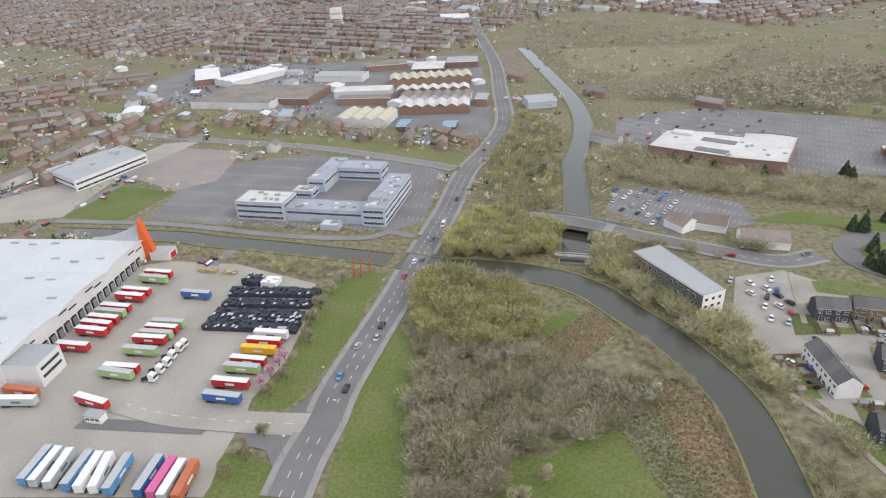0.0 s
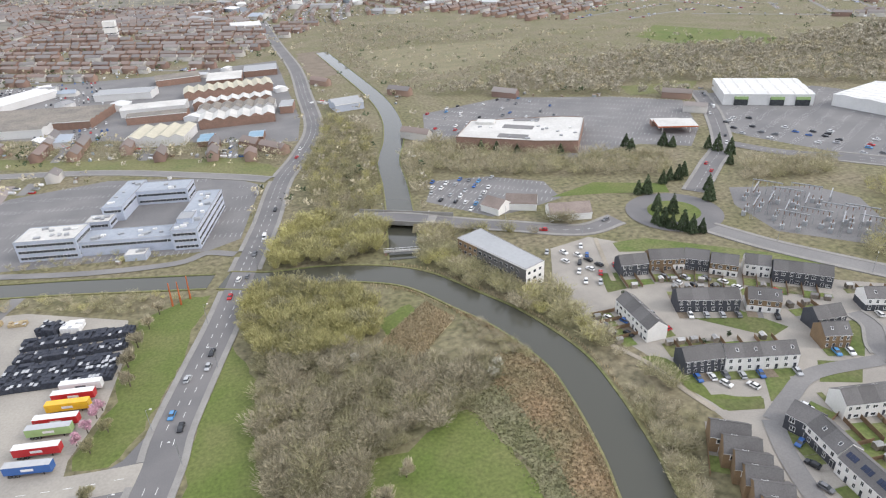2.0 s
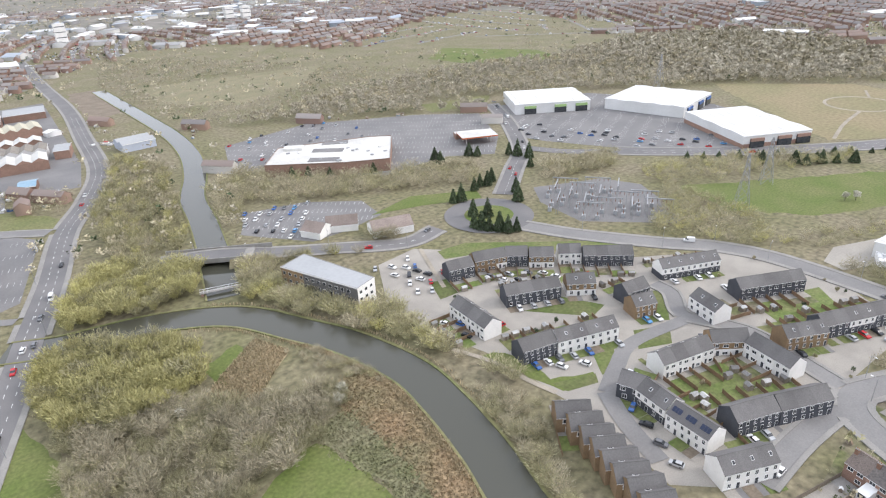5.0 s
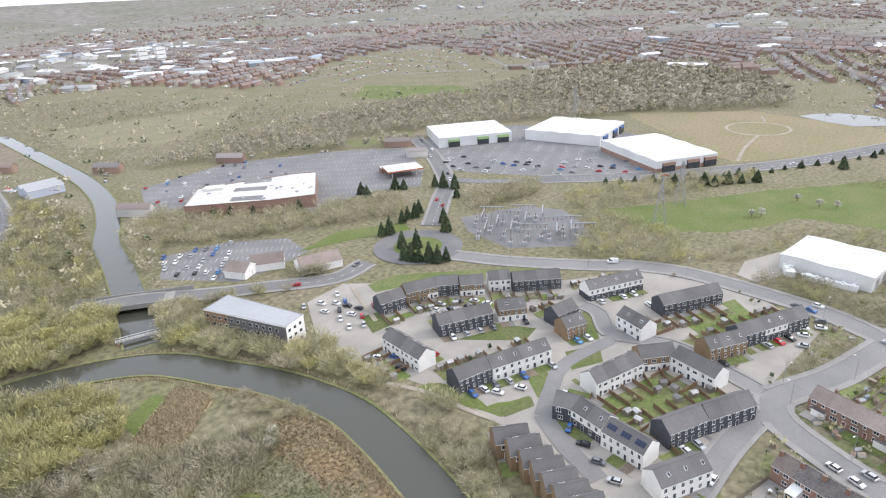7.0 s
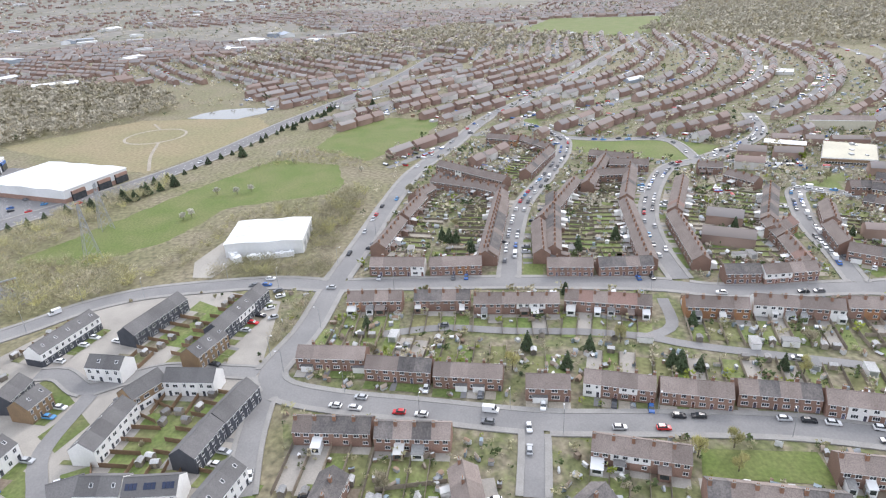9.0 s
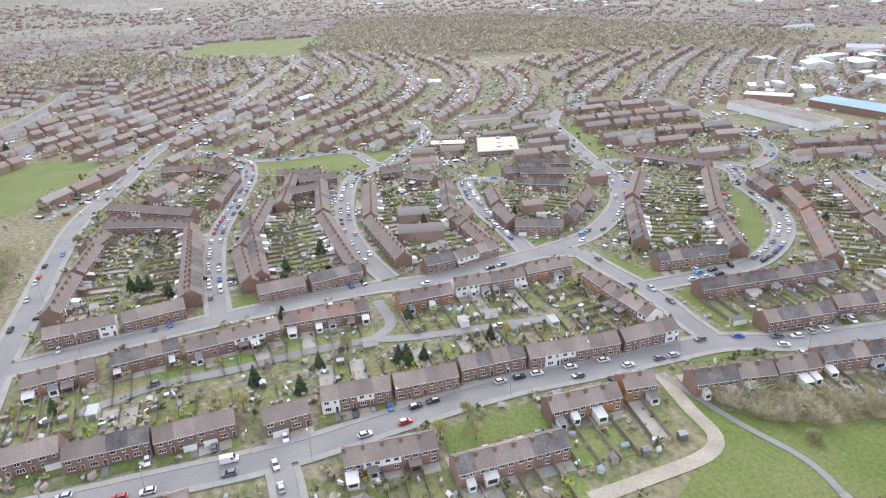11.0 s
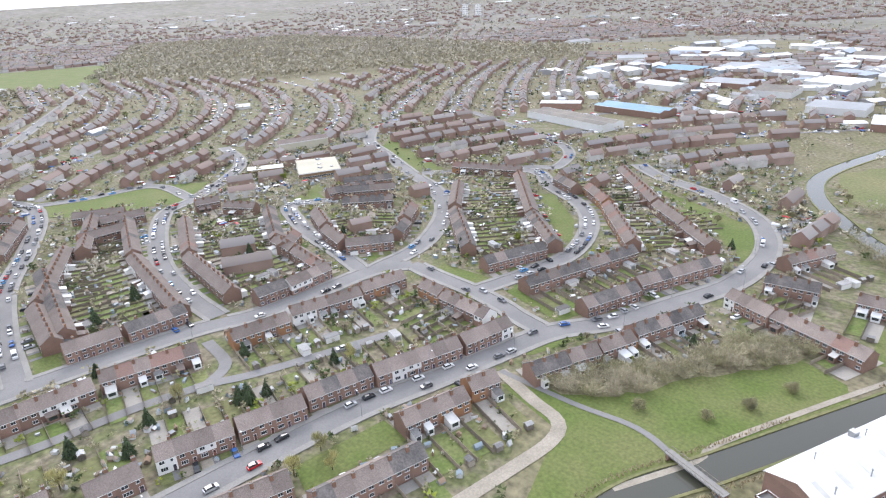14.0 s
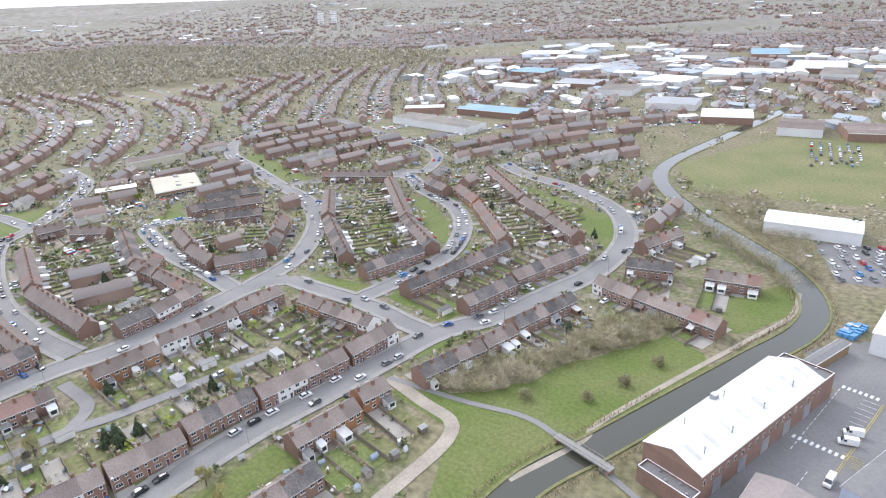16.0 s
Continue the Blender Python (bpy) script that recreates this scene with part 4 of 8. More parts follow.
# ---- water ----
CANALS = [("canal", CANAL[:13], 14.5), ("canal", CANAL_WEST, 12.0), ("canal", CANAL_BRANCH, 14.0), ("canal", CANAL[12:], 9.5)]
canal_lines = []
for nm, pl, w in CANALS:
    canal_lines.append((np.array([(p.x, p.y) for p in smooth(pl, 3)]), w / 2))
for i, (nm, pl, w) in enumerate(CANALS):
    c = smooth(pl, 3)
    nn = sides(c)
    s, bank = Shape(), Shape()
    rest = [canal_lines[j] for j in range(4) if j != i]
    for a in range(len(c) - 1):
        p, q, u, v = c[a], c[a + 1], nn[a], nn[a + 1]
        z = Vector((0, 0, 0.16 + 0.004 * i))
        s.face([p - u * w / 2 + z, q - v * w / 2 + z, q + v * w / 2 + z, p + u * w / 2 + z][::1], "water")
        for e in (-1, 1):
            mid = (p + q) / 2 + u * e * (w / 2 + 0.5)
            if near(rest, mid.x, mid.y) > 0.3:
                a0, a1 = p + u * e * w / 2, q + v * e * w / 2
                b0, b1 = p + u * e * (w / 2 + 0.9), q + v * e * (w / 2 + 0.9)
                up = Vector((0, 0, 0.45))
                quads = [[a0 + up, a1 + up, b1 + up, b0 + up], [a0, a1, a1 + up, a0 + up], [b1, b0, b0 + up, b1 + up]]
                for qd in quads:
                    bank.face(qd if e < 0 else qd[::-1], "rough_grass")
    ob = setting(nm, s, "dark still canal water between low banks", "water")
    setting("canal_bank", bank, "low grassy edging along the canal", "bank")

# ---- roads ----
ROADS = [(ROAD_MAIN, 11.0, "asphalt", 2.2, "road"), (ROAD_YARD, 10, "concrete", 0, "road"), (ROAD_LEFT, 7, "street", 1.5, "road"), (ROAD_OFFICE, 5, "street", 0, "road"),
         (ROAD_BRIDGE, 9, "asphalt", 2, "road"), (ROAD_NORTH, 10, "asphalt", 2, "road"), (ROAD_EAST, 8.5, "street", 2.2, "road"), (ROAD_HILL, 8, "street", 2.5, "road"),
         (ROAD_SOUTH, 8, "street", 2.2, "road"), (ROAD_DUAL, 15, "asphalt", 2, "road"), (ROAD_DUAL2, 10, "asphalt", 0, "road"),
         (STREET_A, 7, "street", 2, "street"), (STREET_B, 7, "street", 2, "street"), (STREET_C, 6.5, "street", 2, "street"), (STREET_D, 8, "street", 2, "street"),
         (STREET_E, 7, "street", 2, "street"), (STREET_F, 7, "street", 2, "street"), (STREET_G, 6.5, "street", 1.5, "street"), (STREET_H, 6, "street", 1.5, "street"),
         (STREET_I, 5.5, "street", 2, "street"), (STREET_EST, 6.5, "street", 1.5, "street"), (LANE_BACK, 4.5, "street", 0, "lane"), (LANE_BACK2, 4.5, "street", 0, "lane"),
         (EST_MAIN, 6, "street", 1.2, "street"), (EST_B, 5.5, "street", 0, "street"), (EST_C, 6, "street", 0, "street"),
         ([(544, 220), (500, 211), (458, 198)], 2.5, "gravel", 0, "path"), ([(597, 236), (622, 250)], 2, "gravel", 0, "path"), ([(44.2, -125), (36, -120), (25, -113), (10, -103)], 2, "street", 0, "path"), (PATH_CANAL, 2, "gravel", 0, "path"), (PATH_TOW, 2, "gravel", 0, "path"), (PATH_FIELD, 2.2, "street", 0, "path"), (PATH_TRACK, 4.5, "gravel", 0, "path"), (PATH_TOWEAST, 2, "gravel", 0, "path")]
BASE = 0.19


def rise(name, p):
    """How high the bridge road is carried over the canal."""
    return 3.2 * math.exp(-((p.x - 62) ** 2 + (p.y - 292) ** 2) / 30 ** 2) if name is ROAD_BRIDGE else 0.0


road_lines = [(np.array([(p.x, p.y) for p in smooth(r[0], 3)]), r[1] / 2) for r in ROADS]
drive_lines = [l for l, r in zip(road_lines, ROADS) if r[4] not in ("path", "lane")]
for i, (pl, w, m, pv, nm) in enumerate(ROADS):
    c = smooth(pl, 3)
    nn = sides(c)
    s, pave = Shape(), Shape()
    z = Vector((0, 0, BASE + 0.003 * (len(ROADS) - i)))
    rest = [l for j, l in enumerate(road_lines) if j != i]
    for a in range(len(c) - 1):
        p, q, u, v = c[a], c[a + 1], nn[a] * w / 2, nn[a + 1] * w / 2
        hp, hq = Vector((0, 0, rise(pl, p))), Vector((0, 0, rise(pl, q)))
        p, q = p + hp, q + hq
        s.face([p - u + z, q - v + z, q + v + z, p + u + z], m)
        if hp.z > 0.05 and near(canal_lines, p.x, p.y) > 0.5:
            for e in (-1, 1):
                k = 1 + 2 * pv / w
                a0, a1 = p + u * e * k + z, q + v * e * k + z
                b0, b1 = p + u * e * k * (1 + hp.z * 0.25), q + v * e * k * (1 + hq.z * 0.25)
                b0.z, b1.z = 0, 0
                s.face([a0, b0, b1, a1] if e < 0 else [a1, b1, b0, a0], "scrub")
        if pv:
            for e in (-1, 1):
                mid = (p + q) / 2 + nn[a] * e * (w / 2 + pv / 2)
                if near(rest, mid.x, mid.y) > 0.6 and (near(canal_lines, mid.x, mid.y) > 1.5 or pl is ROAD_BRIDGE):
                    k = 1 + 2 * pv / w
                    up = Vector((0, 0, BASE + 0.2 + 0.003 * i))
                    quads = [[p + u * e + up, q + v * e + up, q + v * e * k + up, p + u * e * k + up],
                             [p + u * e + z, q + v * e + z, q + v * e + up, p + u * e + up], [q + v * e * k, p + u * e * k, p + u * e * k + up, q + v * e * k + up]]
                    for qd in quads:
                        pave.face(qd if e < 0 else qd[::-1], "kerb")
    ob = setting(nm, s, {"road": "grey asphalt road", "street": "worn pale grey estate street", "lane": "narrow back lane behind gardens", "path": "pale gravel footpath"}[nm], nm)
    if pave.f:
        setting("pavement", pave, "pale grey pavement with raised kerb", "pavement")
    if nm == "road" and w >= 9:
        s = Shape()
        zz = z + Vector((0, 0, 0.006))
        tot = 0
        for a in range(len(c) - 1):
            p, q = c[a], c[a + 1]
            d = (q - p).normalized()
            n = nn[a]
            lanes = (0,) if w < 10.5 else (-w / 6, w / 6)
            if near(rest, p.x, p.y) > 1 and p.length < 700 and a % 2 == 0 and not rise(pl, p) > 0.05:
                for off in lanes:
                    o = p + n * off + zz
                    s.face([o - n * 0.09, o + d * 2.6 - n * 0.09, o + d * 2.6 + n * 0.09, o + n * 0.09], "paint")
        if s.f:
            mk = part("lane_marking", s, ob, "worn white dashed lane lines")
        ob["category"] = "road"
# ---- windows, doors ----


def window_mesh(w, h, panes=2):
    s = Shape()
    s.box(-w / 2, w / 2, -0.06, 0.02, 0, h, "frame", bottom=True)
    pw = (w - 0.08 * (panes + 1)) / panes
    for i in range(panes):
        x = -w / 2 + 0.08 + i * (pw + 0.08)
        s.face([(x, -0.065, 0.08), (x + pw, -0.065, 0.08), (x + pw, -0.065, h - 0.08), (x, -0.065, h - 0.08)], "glass")
    s.box(-w / 2 - 0.06, w / 2 + 0.06, -0.14, 0, -0.06, 0, "frame")
    return s.mesh("window")


def door_mesh(m="door"):
    s = Shape()
    s.box(-0.5, 0.5, -0.06, 0.02, 0, 2.1, "frame")
    s.box(-0.42, 0.42, -0.09, 0, 0, 2.02, m)
    s.face([(-0.25, -0.095, 1.3), (0.25, -0.095, 1.3), (0.25, -0.095, 1.8), (-0.25, -0.095, 1.8)], "glass")
    return s.mesh("door")


WIN_L, WIN_M, WIN_S = window_mesh(2.0, 1.25, 3), window_mesh(1.5, 1.15, 2), window_mesh(0.8, 1.0, 1)
WIN_TALL = window_mesh(1.0, 1.5, 2)
DOOR, DOOR_DARK = door_mesh(), door_mesh("cladding")


def shell(w, d, eave, ridge, wall, upper=None):
    """Walls with gables, the upper storey in another finish where given."""
    s = Shape()
    a, b = w / 2 - 0.01, d / 2
    bands = [(0, eave, wall)] if not upper else [(0, eave * 0.5, wall), (eave * 0.5, eave, upper)]
    for z0, z1, m in bands:
        s.face([(-a, -b, z0), (a, -b, z0), (a, -b, z1), (-a, -b, z1)], m)
        s.face([(a, b, z0), (-a, b, z0), (-a, b, z1), (a, b, z1)], m)
        s.face([(a, -b, z0), (a, b, z0), (a, b, z1), (a, -b, z1)], m)
        s.face([(-a, b, z0), (-a, -b, z0), (-a, -b, z1), (-a, b, z1)], m)
    m = upper or wall
    s.face([(a, -b, eave), (a, b, eave), (a, 0, ridge)], m)
    s.face([(-a, b, eave), (-a, -b, eave), (-a, 0, ridge)], m)
    return s


def gable_roof(w, d, eave, ridge, m, over=0.35, thick=0.16):
    s = Shape()
    a, b = w / 2, d / 2 + over
    e = eave - over * (ridge - eave) / (d / 2)
    for k in (-1, 1):
        q = [(-a, k * b, e + thick), (a, k * b, e + thick), (a, 0, ridge + thick), (-a, 0, ridge + thick)]
        s.face(q if k < 0 else q[::-1], m)
        q = [(-a, k * b, e), (a, k * b, e), (a, k * b, e + thick), (-a, k * b, e + thick)]
        s.face(q if k < 0 else q[::-1], "frame")
        for x in (-a, a):
            q = [(x, k * b, e), (x, k * b, e + thick), (x, 0, ridge + thick), (x, 0, ridge)]
            s.face(q if (k < 0) == (x < 0) else q[::-1], m)
    s.tube((-a, 0, ridge + thick), (a, 0, ridge + thick), 0.13, 0.13, m, 6)
    return s


def old_house(label, wall, roof, upper=None, porch=False):
    h = thing("terraced_house", label, "house", "houses of the old estate")
    w, d, ev, rg = 5.6, 7.6, 4.9, 7.5
    part("wall", shell(w, d, ev, rg, wall, upper), h)
    part("roof", gable_roof(w, d, ev, rg, roof), h)
    s = Shape()
    s.box(-0.45, 0.45, -0.35, 0.35, 6.6, 8.5, "pot")
    s.box(-0.5, 0.5, -0.4, 0.4, 8.5, 8.62, "kerb", bottom=True)
    for x in (-0.22, 0.22):
        s.tube((x, 0, 8.6), (x, 0, 9.0), 0.13, 0.11, "brick_orange", 6)
    part("chimney", s, h, at=pose(2.2, 0.9, 0))
    f, b = -d / 2 - 0.01, d / 2 + 0.01
    part("front_door", DOOR, h, at=pose(1.9, f, 0.1))
    for x, z, me in ((-0.9, 0.95, WIN_L), (-1.2, 3.35, WIN_M), (1.5, 3.35, WIN_S)):
        part("window", me, h, at=pose(x, f, z))
    for x, z, me in ((-1.2, 0.95, WIN_M), (-1.3, 3.35, WIN_M), (1.2, 3.35, WIN_M)):
        part("window", me, h, at=pose(x, b, z, 0, 0, 180))
    if porch:
        s = Shape()
        s.box(-1.0, 2.7, f - 1.3, f, 0, 2.3, "render")
        s.box(-1.1, 2.75, f - 1.4, f, 2.3, 2.45, "tile_grey", bottom=True)
        part("porch", s, h, "white flat-roofed porch")
    return h


def merge_into(s, src, m):
    """Adds one shape's faces, moved by m, to another."""
    k = len(s.v)
    s.v += [tuple(m @ Vector(p)) for p in src.v]
    s.f += [tuple(q + k for q in f) for f in src.f]
    s.s += [s.slot(src.mats[q]) for q in src.s]


def mid_house(wall, roof):
    w, d, ev, rg = 5.6, 7.6, 4.9, 7.5
    s = shell(w, d, ev, rg, wall)
    merge_into(s, gable_roof(w, d, ev, rg, roof), Matrix())
    s.box(1.7, 2.6, 0.5, 1.2, 6.6, 8.6, "pot")
    for y, k in ((-d / 2, -1), (d / 2, 1)):
        for x, z in ((-1.3, 3.3), (1.2, 3.3), (-1.0, 0.9)):
            s.box(x - 0.8, x + 0.8, min(y, y + k * 0.06), max(y, y + k * 0.06), z, z + 1.2, "frame")
            q = [(x - 0.7, y + k * 0.065, z + 0.1), (x + 0.7, y + k * 0.065, z + 0.1), (x + 0.7, y + k * 0.065, z + 1.1), (x - 0.7, y + k * 0.065, z + 1.1)]
            s.face(q if k < 0 else q[::-1], "glass")
    return s


def new_house(label, wall, roof, upper=None, solar=False, light=True):
    h = thing("modern_house", label, "house", "houses of the new estate")
    w, d, ev, rg = 5.2, 8.0, 5.4, 8.3
    part("wall", shell(w, d, ev, rg, wall, upper), h)
    part("roof", gable_roof(w, d, ev, rg, roof, 0.2), h)
    f, b = -d / 2 - 0.01, d / 2 + 0.01
    part("front_door", DOOR_DARK, h, at=pose(1.6, f, 0.1))
    part("back_door", DOOR_DARK, h, at=pose(0.8, b, 0.1, 0, 0, 180))
    for x, z, me in ((-0.9, 0.8, WIN_TALL), (-1.3, 3.4, WIN_TALL), (1.2, 3.4, WIN_TALL)):
        part("window", me, h, at=pose(x, f, z))
    for x, z, me in ((-1.2, 0.5, WIN_M), (-1.2, 3.4, WIN_M), (1.2, 3.4, WIN_TALL)):
        part("window", me, h, at=pose(x, b, z, 0, 0, 180))
    tilt = math.degrees(math.atan2(rg - ev, d / 2))
    if solar:
        s = Shape()
        for i in range(3):
            s.box(-1.7 + i * 1.15, -0.65 + i * 1.15, -0.85, 0.85, 0.05, 0.12, "solar")
        part("solar_panel", s, h, "dark blue roof panels", at=pose(0, -2.0, (ev + rg) / 2 + 0.14, tilt, 0, 0))
    elif light:
        s = Shape()
        s.box(-0.4, 0.4, -0.6, 0.6, 0.0, 0.1, "frame")
        s.face([(-0.32, -0.52, 0.105), (0.32, -0.52, 0.105), (0.32, 0.52, 0.105), (-0.32, 0.52, 0.105)], "glass")
        part("rooflight", s, h, at=pose(0.9, -1.9, (ev + rg) / 2 + 0.2, tilt, 0, 0))
    return h


OLD = {
    "a": lambda: old_house("red brick terraced house with a weathered brown tile roof", "brick", "tile_brown"),
    "b": lambda: old_house("red brick terraced house with a streaked dark tile roof", "brick", "tile_dark"),
    "c": lambda: old_house("white rendered terraced house with a brown tile roof", "render", "tile_brown"),
    "d": lambda: old_house("brick terraced house with pale upper storey and brown roof", "brick", "tile_brown", "render"),
    "e": lambda: old_house("brick terraced house with a reddish tile roof", "brick", "tile_red"),
    "f": lambda: old_house("brick terraced house with white porch and brown roof", "brick", "tile_brown", porch=True),
    "g": lambda: old_house("orange brick terraced house with a brown tile roof", "brick_orange", "tile_brown"),
}
MID = {"a": mid_house("brick", "tile_brown"), "b": mid_house("brick", "tile_dark"), "c": mid_house("render", "tile_brown"), "e": mid_house("brick_orange", "tile_red")}
NEW = {
    "w": lambda: new_house("white rendered modern house with a grey tile roof", "render", "tile_grey"),
    "k": lambda: new_house("dark clad modern house with a grey tile roof", "cladding", "tile_grey", light=False),
    "m": lambda: new_house("modern house of white render above dark cladding", "cladding", "tile_grey", "render"),
    "s": lambda: new_house("white modern house with dark panels on its roof", "render", "tile_grey", solar=True),
    "r": lambda: new_house("brown brick modern house with a grey tile roof", "brick_brown", "tile_grey"),
    "t": lambda: new_house("modern house of brown brick above white render", "render", "tile_grey", "brick_brown"),
}


def repeat(base, m):
    """A copy of a thing with its parts and their pieces, sharing meshes."""
    top = base.copy()
    scene.collection.objects.link(top)
    top.matrix_basis = m
    for o in kids.get(base, ()):
        c = o.copy()
        c.parent = top
        scene.collection.objects.link(c)
        for o2 in kids.get(o, ()):
            c2 = o2.copy()
            c2.parent = c
            scene.collection.objects.link(c2)


def spread(makers, places):
    """Builds each kind once and copies it to its places."""
    for key, make in makers.items():
        spots = [m for k, m in places if k == key]
        if spots:
            base = make()
            for m in spots[1:]:
                repeat(base, m)
            base.matrix_basis = spots[0]


rng = random.Random(5)
rows_all, fronts = [], []
PLACES = {"old": [], "mid": [], "new": []}


def lay_row(kind, row, picks, width):
    x0, y0, x1, y1, n = row
    a, b = Vector((x0, y0, 0)), Vector((x1, y1, 0))
    d = (b - a).normalized()
    nrm = Vector((-d.y, d.x, 0))
    mid = (a + b) / 2
    l = near(drive_lines, *(mid + nrm * 9).xy)
    r = near(drive_lines, *(mid - nrm * 9).xy)
    if l < r:
        a, b, d, nrm = b, a, -d, -nrm
    L = (b - a).length
    w = L / n
    ang = math.degrees(math.atan2(d.y, d.x))
    for i in range(n):
        p = a + d * (w * (i + 0.5))
        k = rng.choice(picks)
        PLACES[kind].append((k, pose(p.x, p.y, 0.1, 0, 0, ang) @ Matrix.Diagonal((w / width, 1, 1, 1))))
        fronts.append((p.copy(), d.copy(), -nrm.copy(), w, kind))
    rows_all.append((a, b, d, -nrm))


for row in TERRACES_N + TERRACES_S + TERRACES_E + TERRACES_X:
    lay_row("old", row, rng.choice(["aaaadaf", "aabaaf", "aaaceaa", "bbbabb", "aaadaac", "aagga"]), 5.6)
for row in TERRACES_MID + TERRACES_Y:
    lay_row("mid", row, rng.choice(["aaaaba", "aaacaa", "aabba", "aaaea"]), 5.6)
for i, row in enumerate(ESTATE_ROWS):
    lay_row("new", row, ("k", "rt", "k", "t", "w", "k", "m", "k", "t", "k", "r", "w", "k", "ww", "w", "k", "r", "km", "wwt", "t", "w", "k", "m", "s", "k", "k", "w")[i], 5.2)
for row in ESTATE_BROWN:
    lay_row("new", row, "r", 5.2)
spread(OLD, PLACES["old"])
row_stuff = Shape()
for k, m in PLACES["mid"]:
    merge_into(row_stuff, MID[k], m)
tagged(new("terraced_houses", row_stuff.mesh("terraced_houses")), "rows of brick terraced houses along curved streets", "houses", kind="stuff")
spread(NEW, PLACES["new"])

# ---- gardens, fences, sheds ----
house_xy = np.array([(p.x, p.y) for p, *_ in fronts])


def clear(x, y, r=5.0, road=1.5, water_gap=2.0):
    return (np.min(np.hypot(house_xy[:, 0] - x, house_xy[:, 1] - y)) > r and near(road_lines, x, y) > road and near(canal_lines, x, y) > water_gap)


def park_land(x, y):
    return inside(PARK, x, y) or inside(PARK_BUSH, x, y) or inside(PARK_EAST, x, y)


fence_shapes = {}
for key, m in (("old", "wood"), ("new", "wood_new")):
    s, out = Shape(), [(0.0, 0.0)]
    for i in range(5):
        y = i * 2.4
        out += [(max(0, y - 0.07), 1.6), (max(0, y - 0.07), 1.75), (y + 0.07, 1.75), (y + 0.07, 1.6)]
    out.append((9.67, 0.0))
    n = len(out)
    s.v = [(-0.035, y, z) for y, z in out] + [(0.035, y, z) for y, z in out]
    s.f = [tuple(range(n)), tuple(range(2 * n - 1, n - 1, -1))] + [(k, k + n, (k + 1) % n + n, (k + 1) % n) for k in range(n)]
    s.s = [s.slot(m)] * len(s.f)
    fence_shapes[key] = s
fence_shapes["mid"] = fence_shapes["old"]
fence_meshes = {k: s.mesh("garden_fence") for k, s in fence_shapes.items() if k != "mid"}
fence_stuff = Shape()
shed_base = []


def garden_shed():
    h = thing("garden_shed", "small weathered garden shed with a felt roof", "shed", "garden sheds")
    s = Shape()
    s.box(-1.2, 1.2, -0.95, 0.95, 0, 1.9, "shed")
    part("wall", s, h)
    s = Shape()
    for k in (-1, 1):
        q = [(-1.3, k * 1.08, 1.82), (1.3, k * 1.08, 1.82), (1.3, 0, 2.4), (-1.3, 0, 2.4)]
        s.face(q if k < 0 else q[::-1], "shed_roof")
    for x in (-1.25, 1.25):
        s.face([(x, -0.95, 1.9), (x, 0.95, 1.9), (x, 0, 2.38)], "shed")
    part("roof", s, h)
    s = Shape()
    s.box(-0.4, 0.4, -1.0, -0.94, 0, 1.75, "wood")
    part("door", s, h)
    return h


def garage():
    h = thing("garden_garage", "pale flat-roofed garage behind a garden", "garage", "garages behind gardens")
    s = Shape()
    s.box(-1.5, 1.5, -2.7, 2.7, 0, 2.3, "render")
    part("wall", s, h)
    s = Shape()
    s.box(-1.65, 1.65, -2.85, 2.85, 2.3, 2.42, "shed_roof", bottom=True)
    part("roof", s, h)
    s = Shape()
    s.box(-1.1, 1.1, -2.76, -2.69, 0, 2.0, "steel")
    part("door", s, h)
    return h


sheds, garages, lawns, patios = [], [], Shape(), Shape()
front_lawns = Shape()
z0 = 0.155
rg2 = random.Random(11)


def quad(s, o, d, n, x0, x1, y0, y1, z, m):
    q = [o + d * x0 + n * y0, o + d * x1 + n * y0, o + d * x1 + n * y1, o + d * x0 + n * y1]
    q = [(p.x, p.y, z) for p in q]
    area = sum(q[i - 1][0] * q[i][1] - q[i][0] * q[i - 1][1] for i in range(4))
    s.face(q if area > 0 else q[::-1], m)


